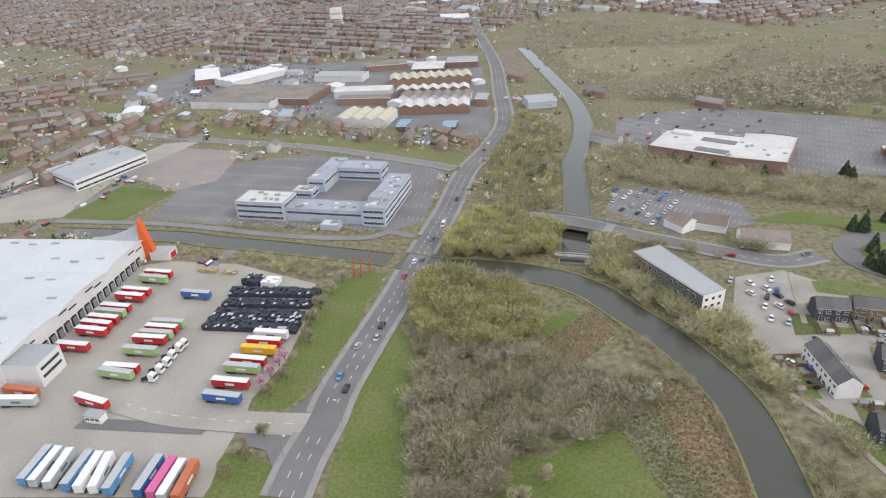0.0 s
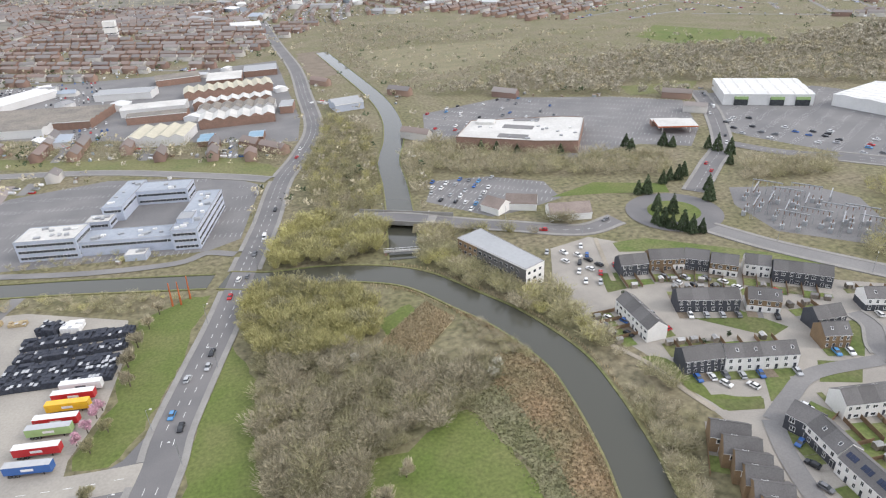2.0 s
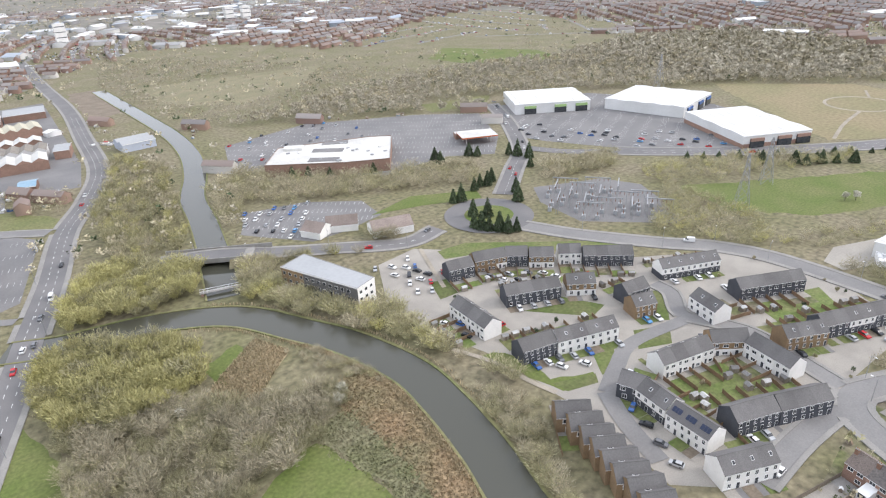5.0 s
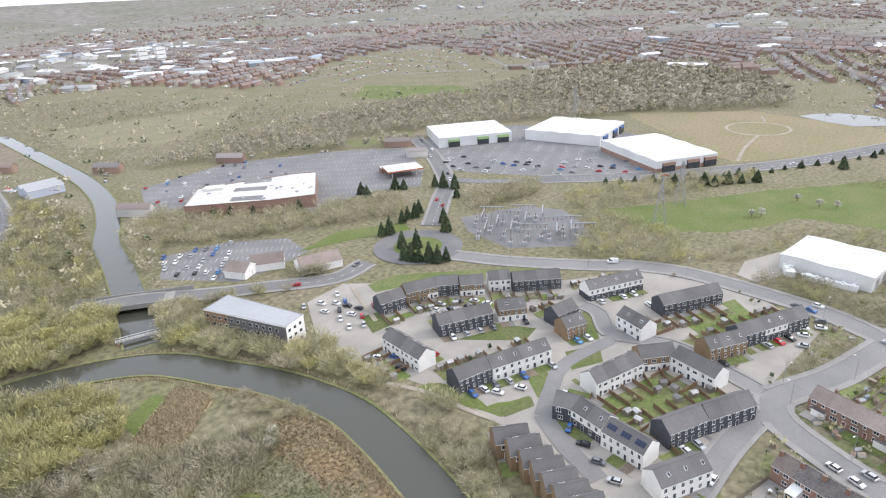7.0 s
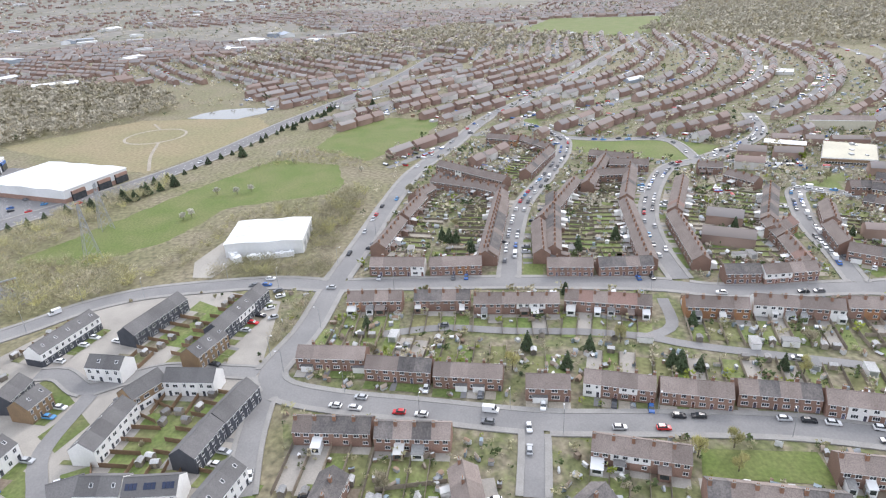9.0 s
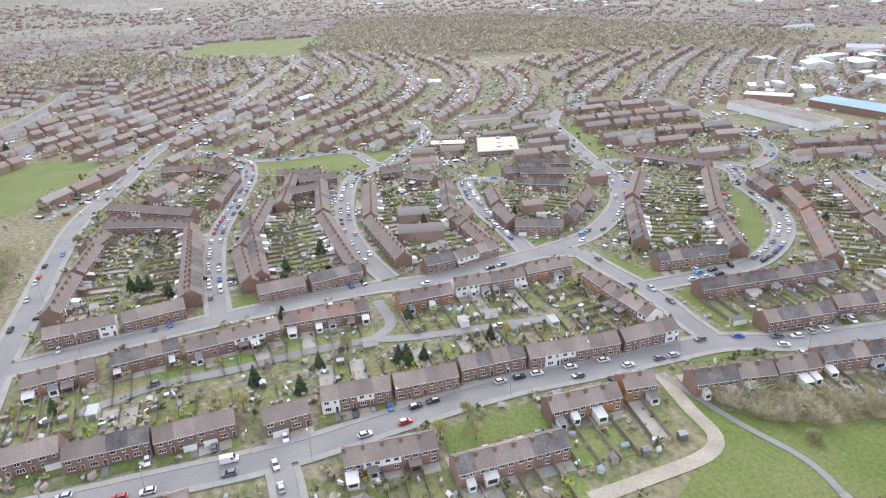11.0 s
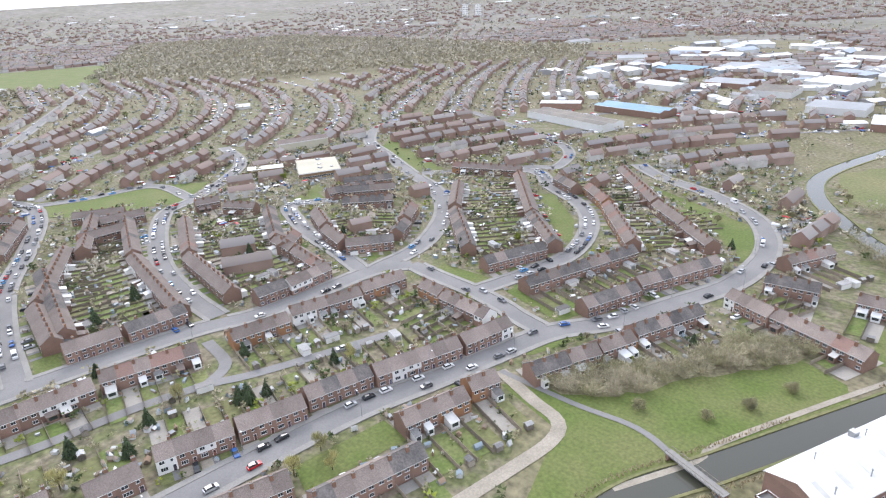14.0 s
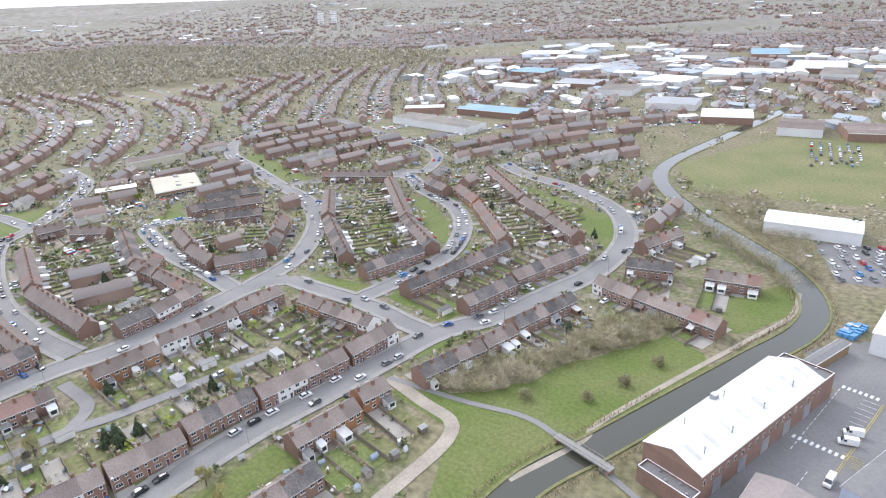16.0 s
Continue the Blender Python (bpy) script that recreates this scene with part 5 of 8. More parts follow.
for fi, (p, d, f, w, kind) in enumerate(fronts):
    back = -f
    z0 = 0.155 + 0.001 * (fi % 37)
    deep = {"old": 19.5, "mid": 17.0, "new": 10.0}[kind]
    while deep > 4 and not (not park_land((p + back * (deep + 3)).x, (p + back * (deep + 3)).y) and clear((p + back * (deep + 4)).x, (p + back * (deep + 4)).y, 4.5, 0.5) and clear((p + back * (deep * 0.6 + 4)).x, (p + back * (deep * 0.6 + 4)).y, 4.5, 0.5)):
        deep -= 1.5
    if deep > 4:
        pat = rg2.uniform(1.5, 4.5)
        quad(patios, p, d, back, -w / 2 + 0.1, w / 2 - 0.1, 3.9, 4 + pat, z0, rg2.choice(["paving", "concrete", "kerb", "soil"]))
        quad(lawns, p, d, back, -w / 2 + 0.2, w / 2 - 0.2, 4 + pat, 4 + deep - rg2.uniform(0, 3), z0, rg2.choice(["lawn", "lawn", "lawn", "gardens", "rough_grass", {"old": "paving", "mid": "gravel", "new": "lawn"}[kind]]))
        q = p + d * (w / 2) + back * 4.2
        at = pose(q.x, q.y, 0.1, 0, 0, math.degrees(math.atan2(back.y, back.x)) - 90) @ Matrix.Diagonal((1, (deep - 0.3) / 9.7, 1, 1))
        if kind == "mid":
            merge_into(fence_stuff, fence_shapes[kind], at @ Matrix.Diagonal((1, 1, 0.55, 1)))
        else:
            ob = new("garden_fence", fence_meshes[kind])
            tagged(ob, "reddish new timber garden fence" if kind == "new" else "weathered timber garden fence", "fence", "garden fences")
            ob.matrix_basis = at
        q = p + back * (3 + deep) + d * rg2.uniform(-1, 1)
        ang = math.degrees(math.atan2(d.y, d.x)) + rg2.choice([0, 90])
        if rg2.random() < {"old": 0.45, "mid": 0.0, "new": 0.6}[kind]:
            (garages if kind == "old" and rg2.random() < 0.35 else sheds).append(pose(q.x, q.y, 0.1, 0, 0, ang))
    q = p + f * 7
    if clear(q.x, q.y, 4.2, 0.3):
        m = rg2.choice(["lawn", "lawn", "lawn", "paving", "gravel"]) if kind != "new" else rg2.choice(["lawn", "lawn", "soil", "paving"])
        quad(front_lawns, p, d, f, -w / 2 + 0.1, w * 0.15, 4.2, 8.3, z0 + 0.004, m)
        quad(front_lawns, p, d, f, w * 0.15, w / 2 - 0.1, 4.2, 8.3, z0 + 0.004, rg2.choice(["paving", "lawn", "lot", "lot"]))
# lean-tos, conservatories and sheds against the backs of the terraces
lean, rl = Shape(), random.Random(44)
for p, d, f, w, kind in fronts:
    if kind != "new" and rl.random() < 0.5:
        one = Shape()
        a, b, h = rl.uniform(0.9, 1.9), rl.uniform(1.8, 4.0), rl.uniform(2.2, 2.7)
        x0 = rl.uniform(-w / 2 + a, w / 2 - a)
        wall_m, roof_m = rl.choice([("render", "roof_felt"), ("frame", "white_metal"), ("brick", "tile_brown"), ("frame", "shed_roof"), ("brick", "roof_felt")])
        one.box(x0 - a, x0 + a, 3.7, 3.8 + b, 0, h, wall_m)
        one.face([(x0 - a - 0.15, 3.95 + b, h), (x0 - a - 0.15, 3.7, h + 0.7), (x0 + a + 0.15, 3.7, h + 0.7), (x0 + a + 0.15, 3.95 + b, h)], roof_m)
        one.face([(x0 + a * 0.7, 3.81 + b, 0.9), (x0 - a * 0.7, 3.81 + b, 0.9), (x0 - a * 0.7, 3.81 + b, h - 0.3), (x0 + a * 0.7, 3.81 + b, h - 0.3)], "glass")
        merge_into(lean, one, pose(p.x, p.y, 0.1, 0, 0, math.degrees(math.atan2(d.y, d.x))))
tagged(new("house_extensions", lean.mesh("house_extensions")), "pale lean-tos and conservatories behind brick terraces", "extensions", kind="stuff")
tagged(new("garden_fences", fence_stuff.mesh("garden_fences")), "timber fences between small gardens", "fences", kind="stuff")
setting("back_garden", lawns, "small green and brown back garden plots", "garden")
setting("patio", patios, "paved patios behind the houses", "paving")
setting("front_garden", front_lawns, "front gardens and paved drives", "garden")
for make, spots in ((garden_shed, sheds), (garage, garages)):
    base = make()
    for m in spots[1:]:
        repeat(base, m)
    base.matrix_basis = spots[0]
# ---- large buildings ----


def building(name, label, poly, h, wall, roof, bands=(), parapet=0.6, glass_h=1.4, category="building", gap=1.0, single=0.0, plant=0, seed=1, into=None):
    """Walls round a plan, a flat roof with a rim, and window bands at the given heights on every long wall."""
    b = into or thing(name, label, category)
    area = sum(poly[i - 1][0] * poly[i][1] - poly[i][0] * poly[i - 1][1] for i in range(len(poly)))
    poly = list(poly) if area > 0 else list(poly)[::-1]
    s = Shape()
    s.prism(poly, 0, h, wall)
    part("wall", s, b)
    s = Shape()
    s.face([(x, y, h + 0.05) for x, y in poly], roof)
    r = part("roof", s, b)
    s = Shape()
    n = len(poly)
    for i in range(n):
        p, q = Vector((*poly[i], 0)), Vector((*poly[(i + 1) % n], 0))
        d = (q - p).normalized()
        o = Vector((d.y, -d.x, 0))
        a, c = p + o * 0.12, q + o * 0.12
        e, g2 = p - o * 0.25, q - o * 0.25
        up = Vector((0, 0, h + parapet))
        lo = Vector((0, 0, h - 0.3))
        s.face([a + lo, c + lo, c + up, a + up], wall if parapet > 0.3 else "frame")
        s.face([a + up, c + up, g2 + up, e + up], "kerb")
        s.face([e + up, g2 + up, g2 + lo, e + lo], wall)
        L = (q - p).length
        if L > 4:
            ang = math.degrees(math.atan2(d.y, d.x))
            for z in bands:
                runs = [(gap, L - gap)] if not single else [(x, x + single) for x in np.arange(gap, L - gap - single + 0.01, single * 2)]
                for x0, x1 in runs:
                    w = Shape()
                    w.box(0, x1 - x0, -0.08, 0.02, 0, glass_h, "frame")
                    k = max(1, int((x1 - x0) / 1.6))
                    cell = (x1 - x0) / k
                    for j in range(k):
                        w.face([(j * cell + 0.07, -0.085, 0.08), ((j + 1) * cell - 0.07, -0.085, 0.08), ((j + 1) * cell - 0.07, -0.085, glass_h - 0.08), (j * cell + 0.07, -0.085, glass_h - 0.08)], "glass")
                    o2 = p + d * x0
                    part("window_band" if not single else "window", w, b, at=pose(o2.x, o2.y, z, 0, 0, ang))
    part("parapet", s, b)
    rr = random.Random(seed)
    cx, cy = sum(p[0] for p in poly) / n, sum(p[1] for p in poly) / n
    k = 0
    for _ in range(200):
        if k >= plant:
            break
        x = rr.uniform(min(p[0] for p in poly), max(p[0] for p in poly))
        y = rr.uniform(min(p[1] for p in poly), max(p[1] for p in poly))
        if all(inside(poly, x + u, y + v) for u, v in ((2, 2), (-2, 2), (2, -2), (-2, -2))):
            s = Shape()
            u, v = rr.uniform(0.6, 1.6), rr.uniform(0.5, 1.2)
            s.box(-u, u, -v, v, 0, rr.uniform(0.5, 1.3), rr.choice(["steel", "white_metal", "grey_metal"]))
            part("roof_unit", s, r, "metal roof unit", at=pose(x, y, h + 0.05))
            k += 1
    return b


def shed_hall(name, label, x, y, l, w, ang, h, wall, roof, bays=1, rise_h=None, lights=0, doors=0, category="shed", base_band=None, rim="frame"):
    """A hall with one or more low gables along its length."""
    b = thing(name, label, category, at=pose(x, y, 0.05, 0, 0, ang))
    s = Shape()
    s.box(-l / 2, l / 2, -w / 2, w / 2, 0, h, wall)
    part("wall", s, b)
    bw = w / bays
    rh = rise_h if rise_h is not None else bw * 0.09
    for i in range(bays):
        y0, y1 = -w / 2 + i * bw, -w / 2 + (i + 1) * bw
        ym = (y0 + y1) / 2
        s = Shape()
        oy0, oy1 = (y0 - (0.3 if i == 0 else 0)), (y1 + (0.3 if i == bays - 1 else 0))
        a = l / 2 + 0.2
        s.face([(-a, oy0, h + 0.05), (a, oy0, h + 0.05), (a, ym, h + rh), (-a, ym, h + rh)], roof)
        s.face([(a, oy1, h + 0.05), (-a, oy1, h + 0.05), (-a, ym, h + rh), (a, ym, h + rh)], roof)
        for e in (-1, 1):
            q = [(e * (l / 2), y0, h), (e * (l / 2), y1, h), (e * (l / 2), ym, h + rh - 0.05)]
            s.face(q if e > 0 else q[::-1], wall)
        rf = part("roof", s, b)
        for end, ya, yb in ((0, oy0 - 0.06, oy0), (bays - 1, oy1, oy1 + 0.06)):
            if i == end:
                t = Shape()
                t.box(-a, a, ya, yb, h - 0.35, h + 0.1, rim)
                part("gutter", t, b)
        tilt = math.degrees(math.atan2(rh, bw / 2))
        for j in range(lights):
            xx = -l / 2 + (j + 0.5) * l / lights
            for sgn in (-1, 1):
                t = Shape()
                t.box(-0.7, 0.7, -bw * 0.2, bw * 0.2, 0.01, 0.07, "roof_felt")
                part("rooflight", t, rf, "translucent roof strip", at=pose(xx, ym + sgn * bw / 4, h + rh / 2 + 0.03, -sgn * tilt, 0, 0))
    for j in range(doors):
        xx = -l / 2 + (j + 0.7) * l / (doors + 0.4)
        t = Shape()
        t.box(-2, 2, -0.08, 0.02, 0, min(4.5, h * 0.6), "steel")
        for k in range(5):
            t.box(-1.95, 1.95, -0.11, -0.08, 0.2 + k * 0.5, 0.3 + k * 0.5, "grey_metal")
        part("shutter_door", t, b, at=pose(xx, -w / 2, 0))
    if base_band:
        t = Shape()
        t.box(-l / 2 - 0.05, l / 2 + 0.05, -w / 2 - 0.05, w / 2 + 0.05, 0, h * 0.35, base_band)
        part("plinth", t, b)
    return b


def oblong(q):
    """Middle, length, width and heading of a four-sided plan."""
    a, b, c, d = [Vector(p) for p in q]
    u = ((b - a) + (c - d)) / 2
    L = u.length
    u /= L
    n = Vector((-u.y, u.x))
    w = abs(((d - a) + (c - b)).dot(n)) / 2
    m = (a + b + c + d) / 4
    return m.x, m.y, L, w, math.degrees(math.atan2(u.y, u.x))


# distribution warehouse
wh = thing("warehouse", "long white distribution warehouse with pale grey curved roof", "warehouse")
A, B = Vector((-154.2, 279.1, 0)), Vector((-164.0, 179.3, 0))
fd = (B - A).normalized()
back = Vector((fd.y, -fd.x, 0))
FL, FDp = (B - A).length, 120
ang = math.degrees(math.atan2(fd.y, fd.x))
# local frame: x along the front, y away behind it
mw = Matrix.Translation(A) @ Matrix(((fd.x, back.x, 0, 0), (fd.y, back.y, 0, 0), (0, 0, 1, 0), (0, 0, 0, 1)))
wh.matrix_basis = mw
s = Shape()
waves, steps = 3, 10
prof = []
for i in range(waves * steps + 1):
    t = i / steps
    prof.append((FL * i / (waves * steps), 10.2 + 1.7 * abs(math.sin(math.pi * t)) ** 0.7))
for i in range(len(prof) - 1):
    (xa, za), (xb, zb) = prof[i], prof[i + 1]
    s.face([(xb, 0, 0), (xa, 0, 0), (xa, 0, za), (xb, 0, zb)][::-1], "white_metal")
s.face([(0, 0, 0), (0, FDp, 0), (0, FDp, 10.2), (0, 0, 10.2)][::-1], "white_metal")
s.face([(FL, 0, 0), (FL, FDp, 0), (FL, FDp, 10.2), (FL, 0, 10.2)], "white_metal")
s.face([(0, FDp, 0), (FL, FDp, 0), (FL, FDp, 10.2), (0, FDp, 10.2)], "white_metal")
part("wall", s, wh)
for wv in range(waves):
    s = Shape()
    for i in range(wv * steps, (wv + 1) * steps):
        (xa, za), (xb, zb) = prof[i], prof[i + 1]
        s.face([(xa, -0.8, za + 0.05), (xb, -0.8, zb + 0.05), (xb, FDp, zb + 0.05), (xa, FDp, za + 0.05)], "pale_metal")
        s.face([(xa, -0.8, za - 0.5), (xb, -0.8, zb - 0.5), (xb, -0.8, zb + 0.05), (xa, -0.8, za + 0.05)], "white_metal")
    rf = part("roof", s, wh)
    for k in range(10):
        t = Shape()
        t.box(-0.6, 0.6, -2, 2, 0, 0.35, "grey_metal", top="steel")
        part("rooflight", t, rf, "small raised roof light", at=pose((wv + 0.5) * FL / waves + rng.choice([-9, 8]) + rng.uniform(-2, 2), 8 + k * 11, 11.6))
for k, x in enumerate((6, 12, 40, 46, 58, 64, 84, 90)):
    t = Shape()
    t.box(-2.6, 2.6, -0.1, 0.05, 0, 0.7, "glass")
    part("window", t, wh, at=pose(x, 0, 8.6 if k % 2 else 7.4))
for k in range(16):
    t = Shape()
    t.box(-1.5, 1.5, -0.6, 0.1, 0, 4.3, "black")
    t.box(-1.2, 1.2, -0.63, -0.58, 0.2, 3.8, "steel")
    part("dock_door", t, wh, at=pose(9 + k * 4.6, 0, 0))
t = Shape()
FIN = [(1.0, 0.0), (0.9, 9.0), (0.5, 14.0), (-0.4, 20.8), (-1.0, 20.8), (-2.2, 16.0), (-3.6, 10.0), (-4.6, 4.5), (-5.2, 0.0)]
for k in range(len(FIN)):
    (ya, za), (yb, zb) = FIN[k], FIN[(k + 1) % len(FIN)]
    t.face([(-1.2, ya, za), (2.2, ya, za), (2.2, yb, zb), (-1.2, yb, zb)], "orange")
t.face([(-1.2, y, z) for y, z in FIN][::-1], "orange")
t.face([(2.2, y, z) for y, z in FIN], "orange")
part("fin", t, wh, "tall pointed orange corner fin")
t = Shape()
t.box(FL - 14, FL - 1, -14, 0.1, 0, 9.5, "white_metal", top="grey_metal")
t.box(FL - 12.5, FL - 2.5, -14.08, -14, 3, 4.2, "glass")
t.box(FL - 12.5, FL - 2.5, -14.08, -14, 6.2, 7.4, "glass")
t.box(FL - 14.08, FL - 14, -12.5, -2.5, 6.2, 7.4, "glass")
t.box(FL - 14.08, FL - 14, -12.5, -2.5, 3, 4.2, "glass")
part("office_wing", t, wh, "white two-storey office wing")
t = Shape()
for k in range(7):
    a0, a1 = k / 7, (k + 1) / 7
    t.face([(-1.5, 1 + 26 * a0, 10.6 + 8.0 * (1 - a0) ** 2), (3.5, 1 + 26 * a0, 10.4), (3.5, 1 + 26 * a1, 10.4), (-1.5, 1 + 26 * a1, 10.6 + 8.0 * (1 - a1) ** 2)], "grey_metal")
part("roof_sweep", t, wh, "dark grey roof sweeping up to the fin")
t = Shape()
t.box(-5, 3, -13, -3, 0, 4.2, "white_metal", top="grey_metal")
t.box(-3.5, 1.5, -13.06, -13, 0.3, 3.2, "car_red")
part("lobby", t, wh, "low entrance block with a red panel")

office = thing("office_block", "blue-grey office block of flat-roofed wings round a courtyard", "building")
OU, OV = Vector((0.9748, -0.2233)), Vector((0.2233, 0.9748))


def office_plan(u0, u1, v0, v1):
    return [tuple(Vector((-121.7, 322.7)) + OU * u + OV * v) for u, v in ((u0, v0), (u1, v0), (u1, v1), (u0, v1))]


for (u0, u1, v0, v1), h, bands, top, units in (
        ((0, 29, 0, 17), 10.5, (1.0, 4.3, 7.6), "roof_felt", 8), ((29.1, 73.9, 1.5, 15.5), 7.2, (4.4,), "blue_roof", 12), ((74, 87, 0, 52), 10.5, (1.0, 4.3, 7.6), "blue_roof", 16),
        ((35.1, 64, 64, 79), 8.0, (1.2, 5.0), "blue_roof", 3), ((24, 35, 43, 84), 8.0, (5.0,), "blue_roof", 8), ((18, 31, 33, 42.9), 4.2, (1.4,), "roof_felt", 6),
        ((75.5, 83, 8, 17), 13.0, (), "grey_metal", 0), ((53, 63, -8, -1), 3.0, (), "roof_felt", 2)):
    building("", "", office_plan(u0, u1, v0, v1), h, "office_wall", top, bands, 0.35, 1.5, plant=units, seed=int(u0 + v1), into=office)
building("showroom", "long white showroom with dark window bands", B_WHITE_LEFT, 7.5, "white_metal", "grey_metal", (0.8, 4.2), 0.4, 1.5, plant=6)
building("supermarket", "large red brick supermarket with a pale flat roof", B_SUPER, 8, "brick", "roof_felt", (), 0.5, plant=14, seed=4)
sm = next(o for o in scene.objects["supermarket"].children if o.name.startswith("roof"))
for (ax, ay), (bx_, by_), h, m, nm, lb in ((ROOF_PANELS[0], ROOF_PANELS[1], 0.25, "lot", "rooflight", "long grey roof glazing"), (ROOF_PANELS[3], ROOF_PANELS[2], 0.25, "lot", "rooflight", "long grey roof glazing"),
                                        (ROOF_PANELS[4], ROOF_PANELS[5], 0.25, "lot", "rooflight", "long grey roof glazing"), (ROOF_PANELS[6], ROOF_PANELS[7], 1.8, "roof_felt", "roof_house", "white raised roof house")):
    s = Shape()
    ln = math.hypot(bx_ - ax, by_ - ay)
    s.box(-ln / 2, ln / 2, -4, 4, 0, h, m)
    part(nm, s, sm, lb, at=pose((ax + bx_) / 2, (ay + by_) / 2, 8.06, 0, 0, math.degrees(math.atan2(by_ - ay, bx_ - ax))))
building("flats", "grey-roofed block of flats beside the canal", B_APART, 10.5, "tile_grey", "grey_metal", (1.0, 4.2, 7.4), 0.15, 1.4, single=1.6)
fl = scene.objects["flats"]
for (ax, ay), (bx_, by_), m, lb in ((B_APART[3], B_APART[2], "render", "white rendered end wall"), (B_APART[0], B_APART[3], "brick_brown", "brown brick stair bay")):
    s = Shape()
    ln = math.hypot(bx_ - ax, by_ - ay)
    s.box(0, ln if m == "render" else ln * 0.3, -0.04, 0.03, 0.2, 10.1, m)
    part("wall_panel", s, fl, lb, at=pose(ax, ay, 0, 0, 0, math.degrees(math.atan2(by_ - ay, bx_ - ax))))
x, y, l, w, a = oblong(B_PETROL)
pc = thing("filling_station", "filling station with white and orange canopy", "filling station", at=pose(x, y, 0, 0, 0, a))
s = Shape()
s.box(-l / 2, l / 2, -w / 2, w / 2, 5.0, 5.9, "car_rust", top="roof_felt", bottom=True)
part("canopy", s, pc)
for i in (-1, 1):
    for j in (-1, 1):
        s = Shape()
        s.tube((i * l * 0.35, j * w * 0.25, 0), (i * l * 0.35, j * w * 0.25, 5), 0.3, 0.3, "frame", 8)
        part("post", s, pc)
s = Shape()
s.box(-l / 2, l / 4, w / 2 + 1, w / 2 + 8, 0, 4, "brick", top="roof_felt")
part("shop", s, pc)
for q, lb, nb in ((B_RETAIL_A, "long white retail shed with green entrance", 3), (B_RETAIL_B, "white retail shed with blue entrance signs", 4), (B_RETAIL_C, "white retail warehouse with brick lower walls", 3)):
    x, y, l, w, a = oblong(q)
    hall = shed_hall("retail_shed", lb, x, y, l, w, a, 8.5, "white_metal", "white_metal", nb, 0.7, lights=7, category="retail shed", base_band="brick" if q is B_RETAIL_C else None)
    near_side = -1 if Vector((x, y)).dot(Vector((-math.sin(radians(a)), math.cos(radians(a))))) > 0 else 1
    for k in (-0.3, 0.1, 0.38):
        s = Shape()
        s.box(k * l - 5, k * l + 5, min(near_side * w / 2, near_side * (w / 2 + 1.2)), max(near_side * w / 2, near_side * (w / 2 + 1.2)), 0, 6.5, "glass", top="white_metal")
        s.box(k * l - 5, k * l + 5, min(near_side * w / 2, near_side * (w / 2 + 1.3)), max(near_side * w / 2, near_side * (w / 2 + 1.3)), 4.6, 6.6, "car_green" if q is B_RETAIL_A else "car_blue" if q is B_RETAIL_B else "brick")
        part("entrance", s, hall, "glazed shop entrance under a coloured band")
x, y, l, w, a = oblong(B_DEPOT)
shed_hall("depot", "white depot shed with pale stacked crates outside", x, y, l, w, a, 7.0, "white_metal", "white_metal", 2, 0.6, lights=5, doors=3)
x, y, l, w, a = oblong(B_SHED)
shed_hall("canal_warehouse", "red brick warehouse with a clean white metal roof", x, y, l, w, a, 9.5, "brick", "white_metal", 1, 3.0, lights=8, doors=5, category="warehouse")
hall = scene.objects["canal_warehouse"]
for k in range(18):
    s = Shape()
    s.box(-0.5, 0.5, -0.06, 0.02, 0, 1.6, "frame")
    s.face([(-0.42, -0.065, 0.08), (0.42, -0.065, 0.08), (0.42, -0.065, 1.52), (-0.42, -0.065, 1.52)], "glass")
    for sd in (-1, 1):
        part("window", s, hall, at=pose(-l / 2 + 2 + k * (l - 4) / 17, sd * w / 2, 5.6, 0, 0, 0 if sd < 0 else 180))
for nm, x0, x1, y0, y1, h, lb in (("front_annex", -l / 2 - 4.2, -l / 2, -w / 2 - 0.6, w / 2 - 1.5, 4.6, "low brick annex with a flat roof"), ("end_annex", l / 2, l / 2 + 7.5, -w / 2, w / 2 - 1, 8.0, "flat-roofed brick end block")):
    s = Shape()
    s.box(x0, x1, y0, y1, 0, h, "brick", top="lot")
    for q in ((x0, x1, y0, y0 + 0.3), (x0, x1, y1 - 0.3, y1), (x0, x0 + 0.3, y0, y1), (x1 - 0.3, x1, y0, y1)):
        s.box(*q, h, h + 0.55, "brick", top="frame")
    an = part(nm, s, hall, lb)
    for k in range(4):
        s = Shape()
        s.tube((0, 0, 0), (0, 0, 0.5), 0.45, 0.4, "steel", 10)
        part("roof_vent", s, an, at=pose(x0 + 1.2 + (x1 - x0 - 2.4) * (k % 2), y0 + 2 + k * 3, h))
for k, sd in ((0.1, -1), (0.3, -1), (0.55, -1), (0.8, -1), (0.2, 1), (0.5, 1)):
    s = Shape()
    s.tube((0, 0, 0), (0, 0, 2.2), 0.16, 0.16, "steel", 8)
    s.tube((0, 0, 2.2), (0, 0, 2.5), 0.28, 0.22, "steel", 8)
    part("flue", s, hall, "steel roof flue", at=pose(-l / 2 + k * l, sd * w * 0.3, 10.4))
s = Shape()
s.box(-0.9, 0.9, -0.9, 0.9, 0, 2.2, "steel", top="roof_felt")
part("roof_unit", s, hall, at=pose(-2, w / 2 - 1.6, 9.6))
building("clubhouse", "low building with a cream felt roof", B_CREAM, 4.6, "brick_brown", "cream", (1.2,), 0.3, 1.2, plant=5)
x, y, l, w, a = oblong(B_LONGWHITE)
shed_hall("long_hut", "long low hut with a white roof", x, y, w, l, a + 90, 4.5, "brick_brown", "white_metal", 1, 0.6)
x, y, l, w, a = oblong(B_SCHOOL)
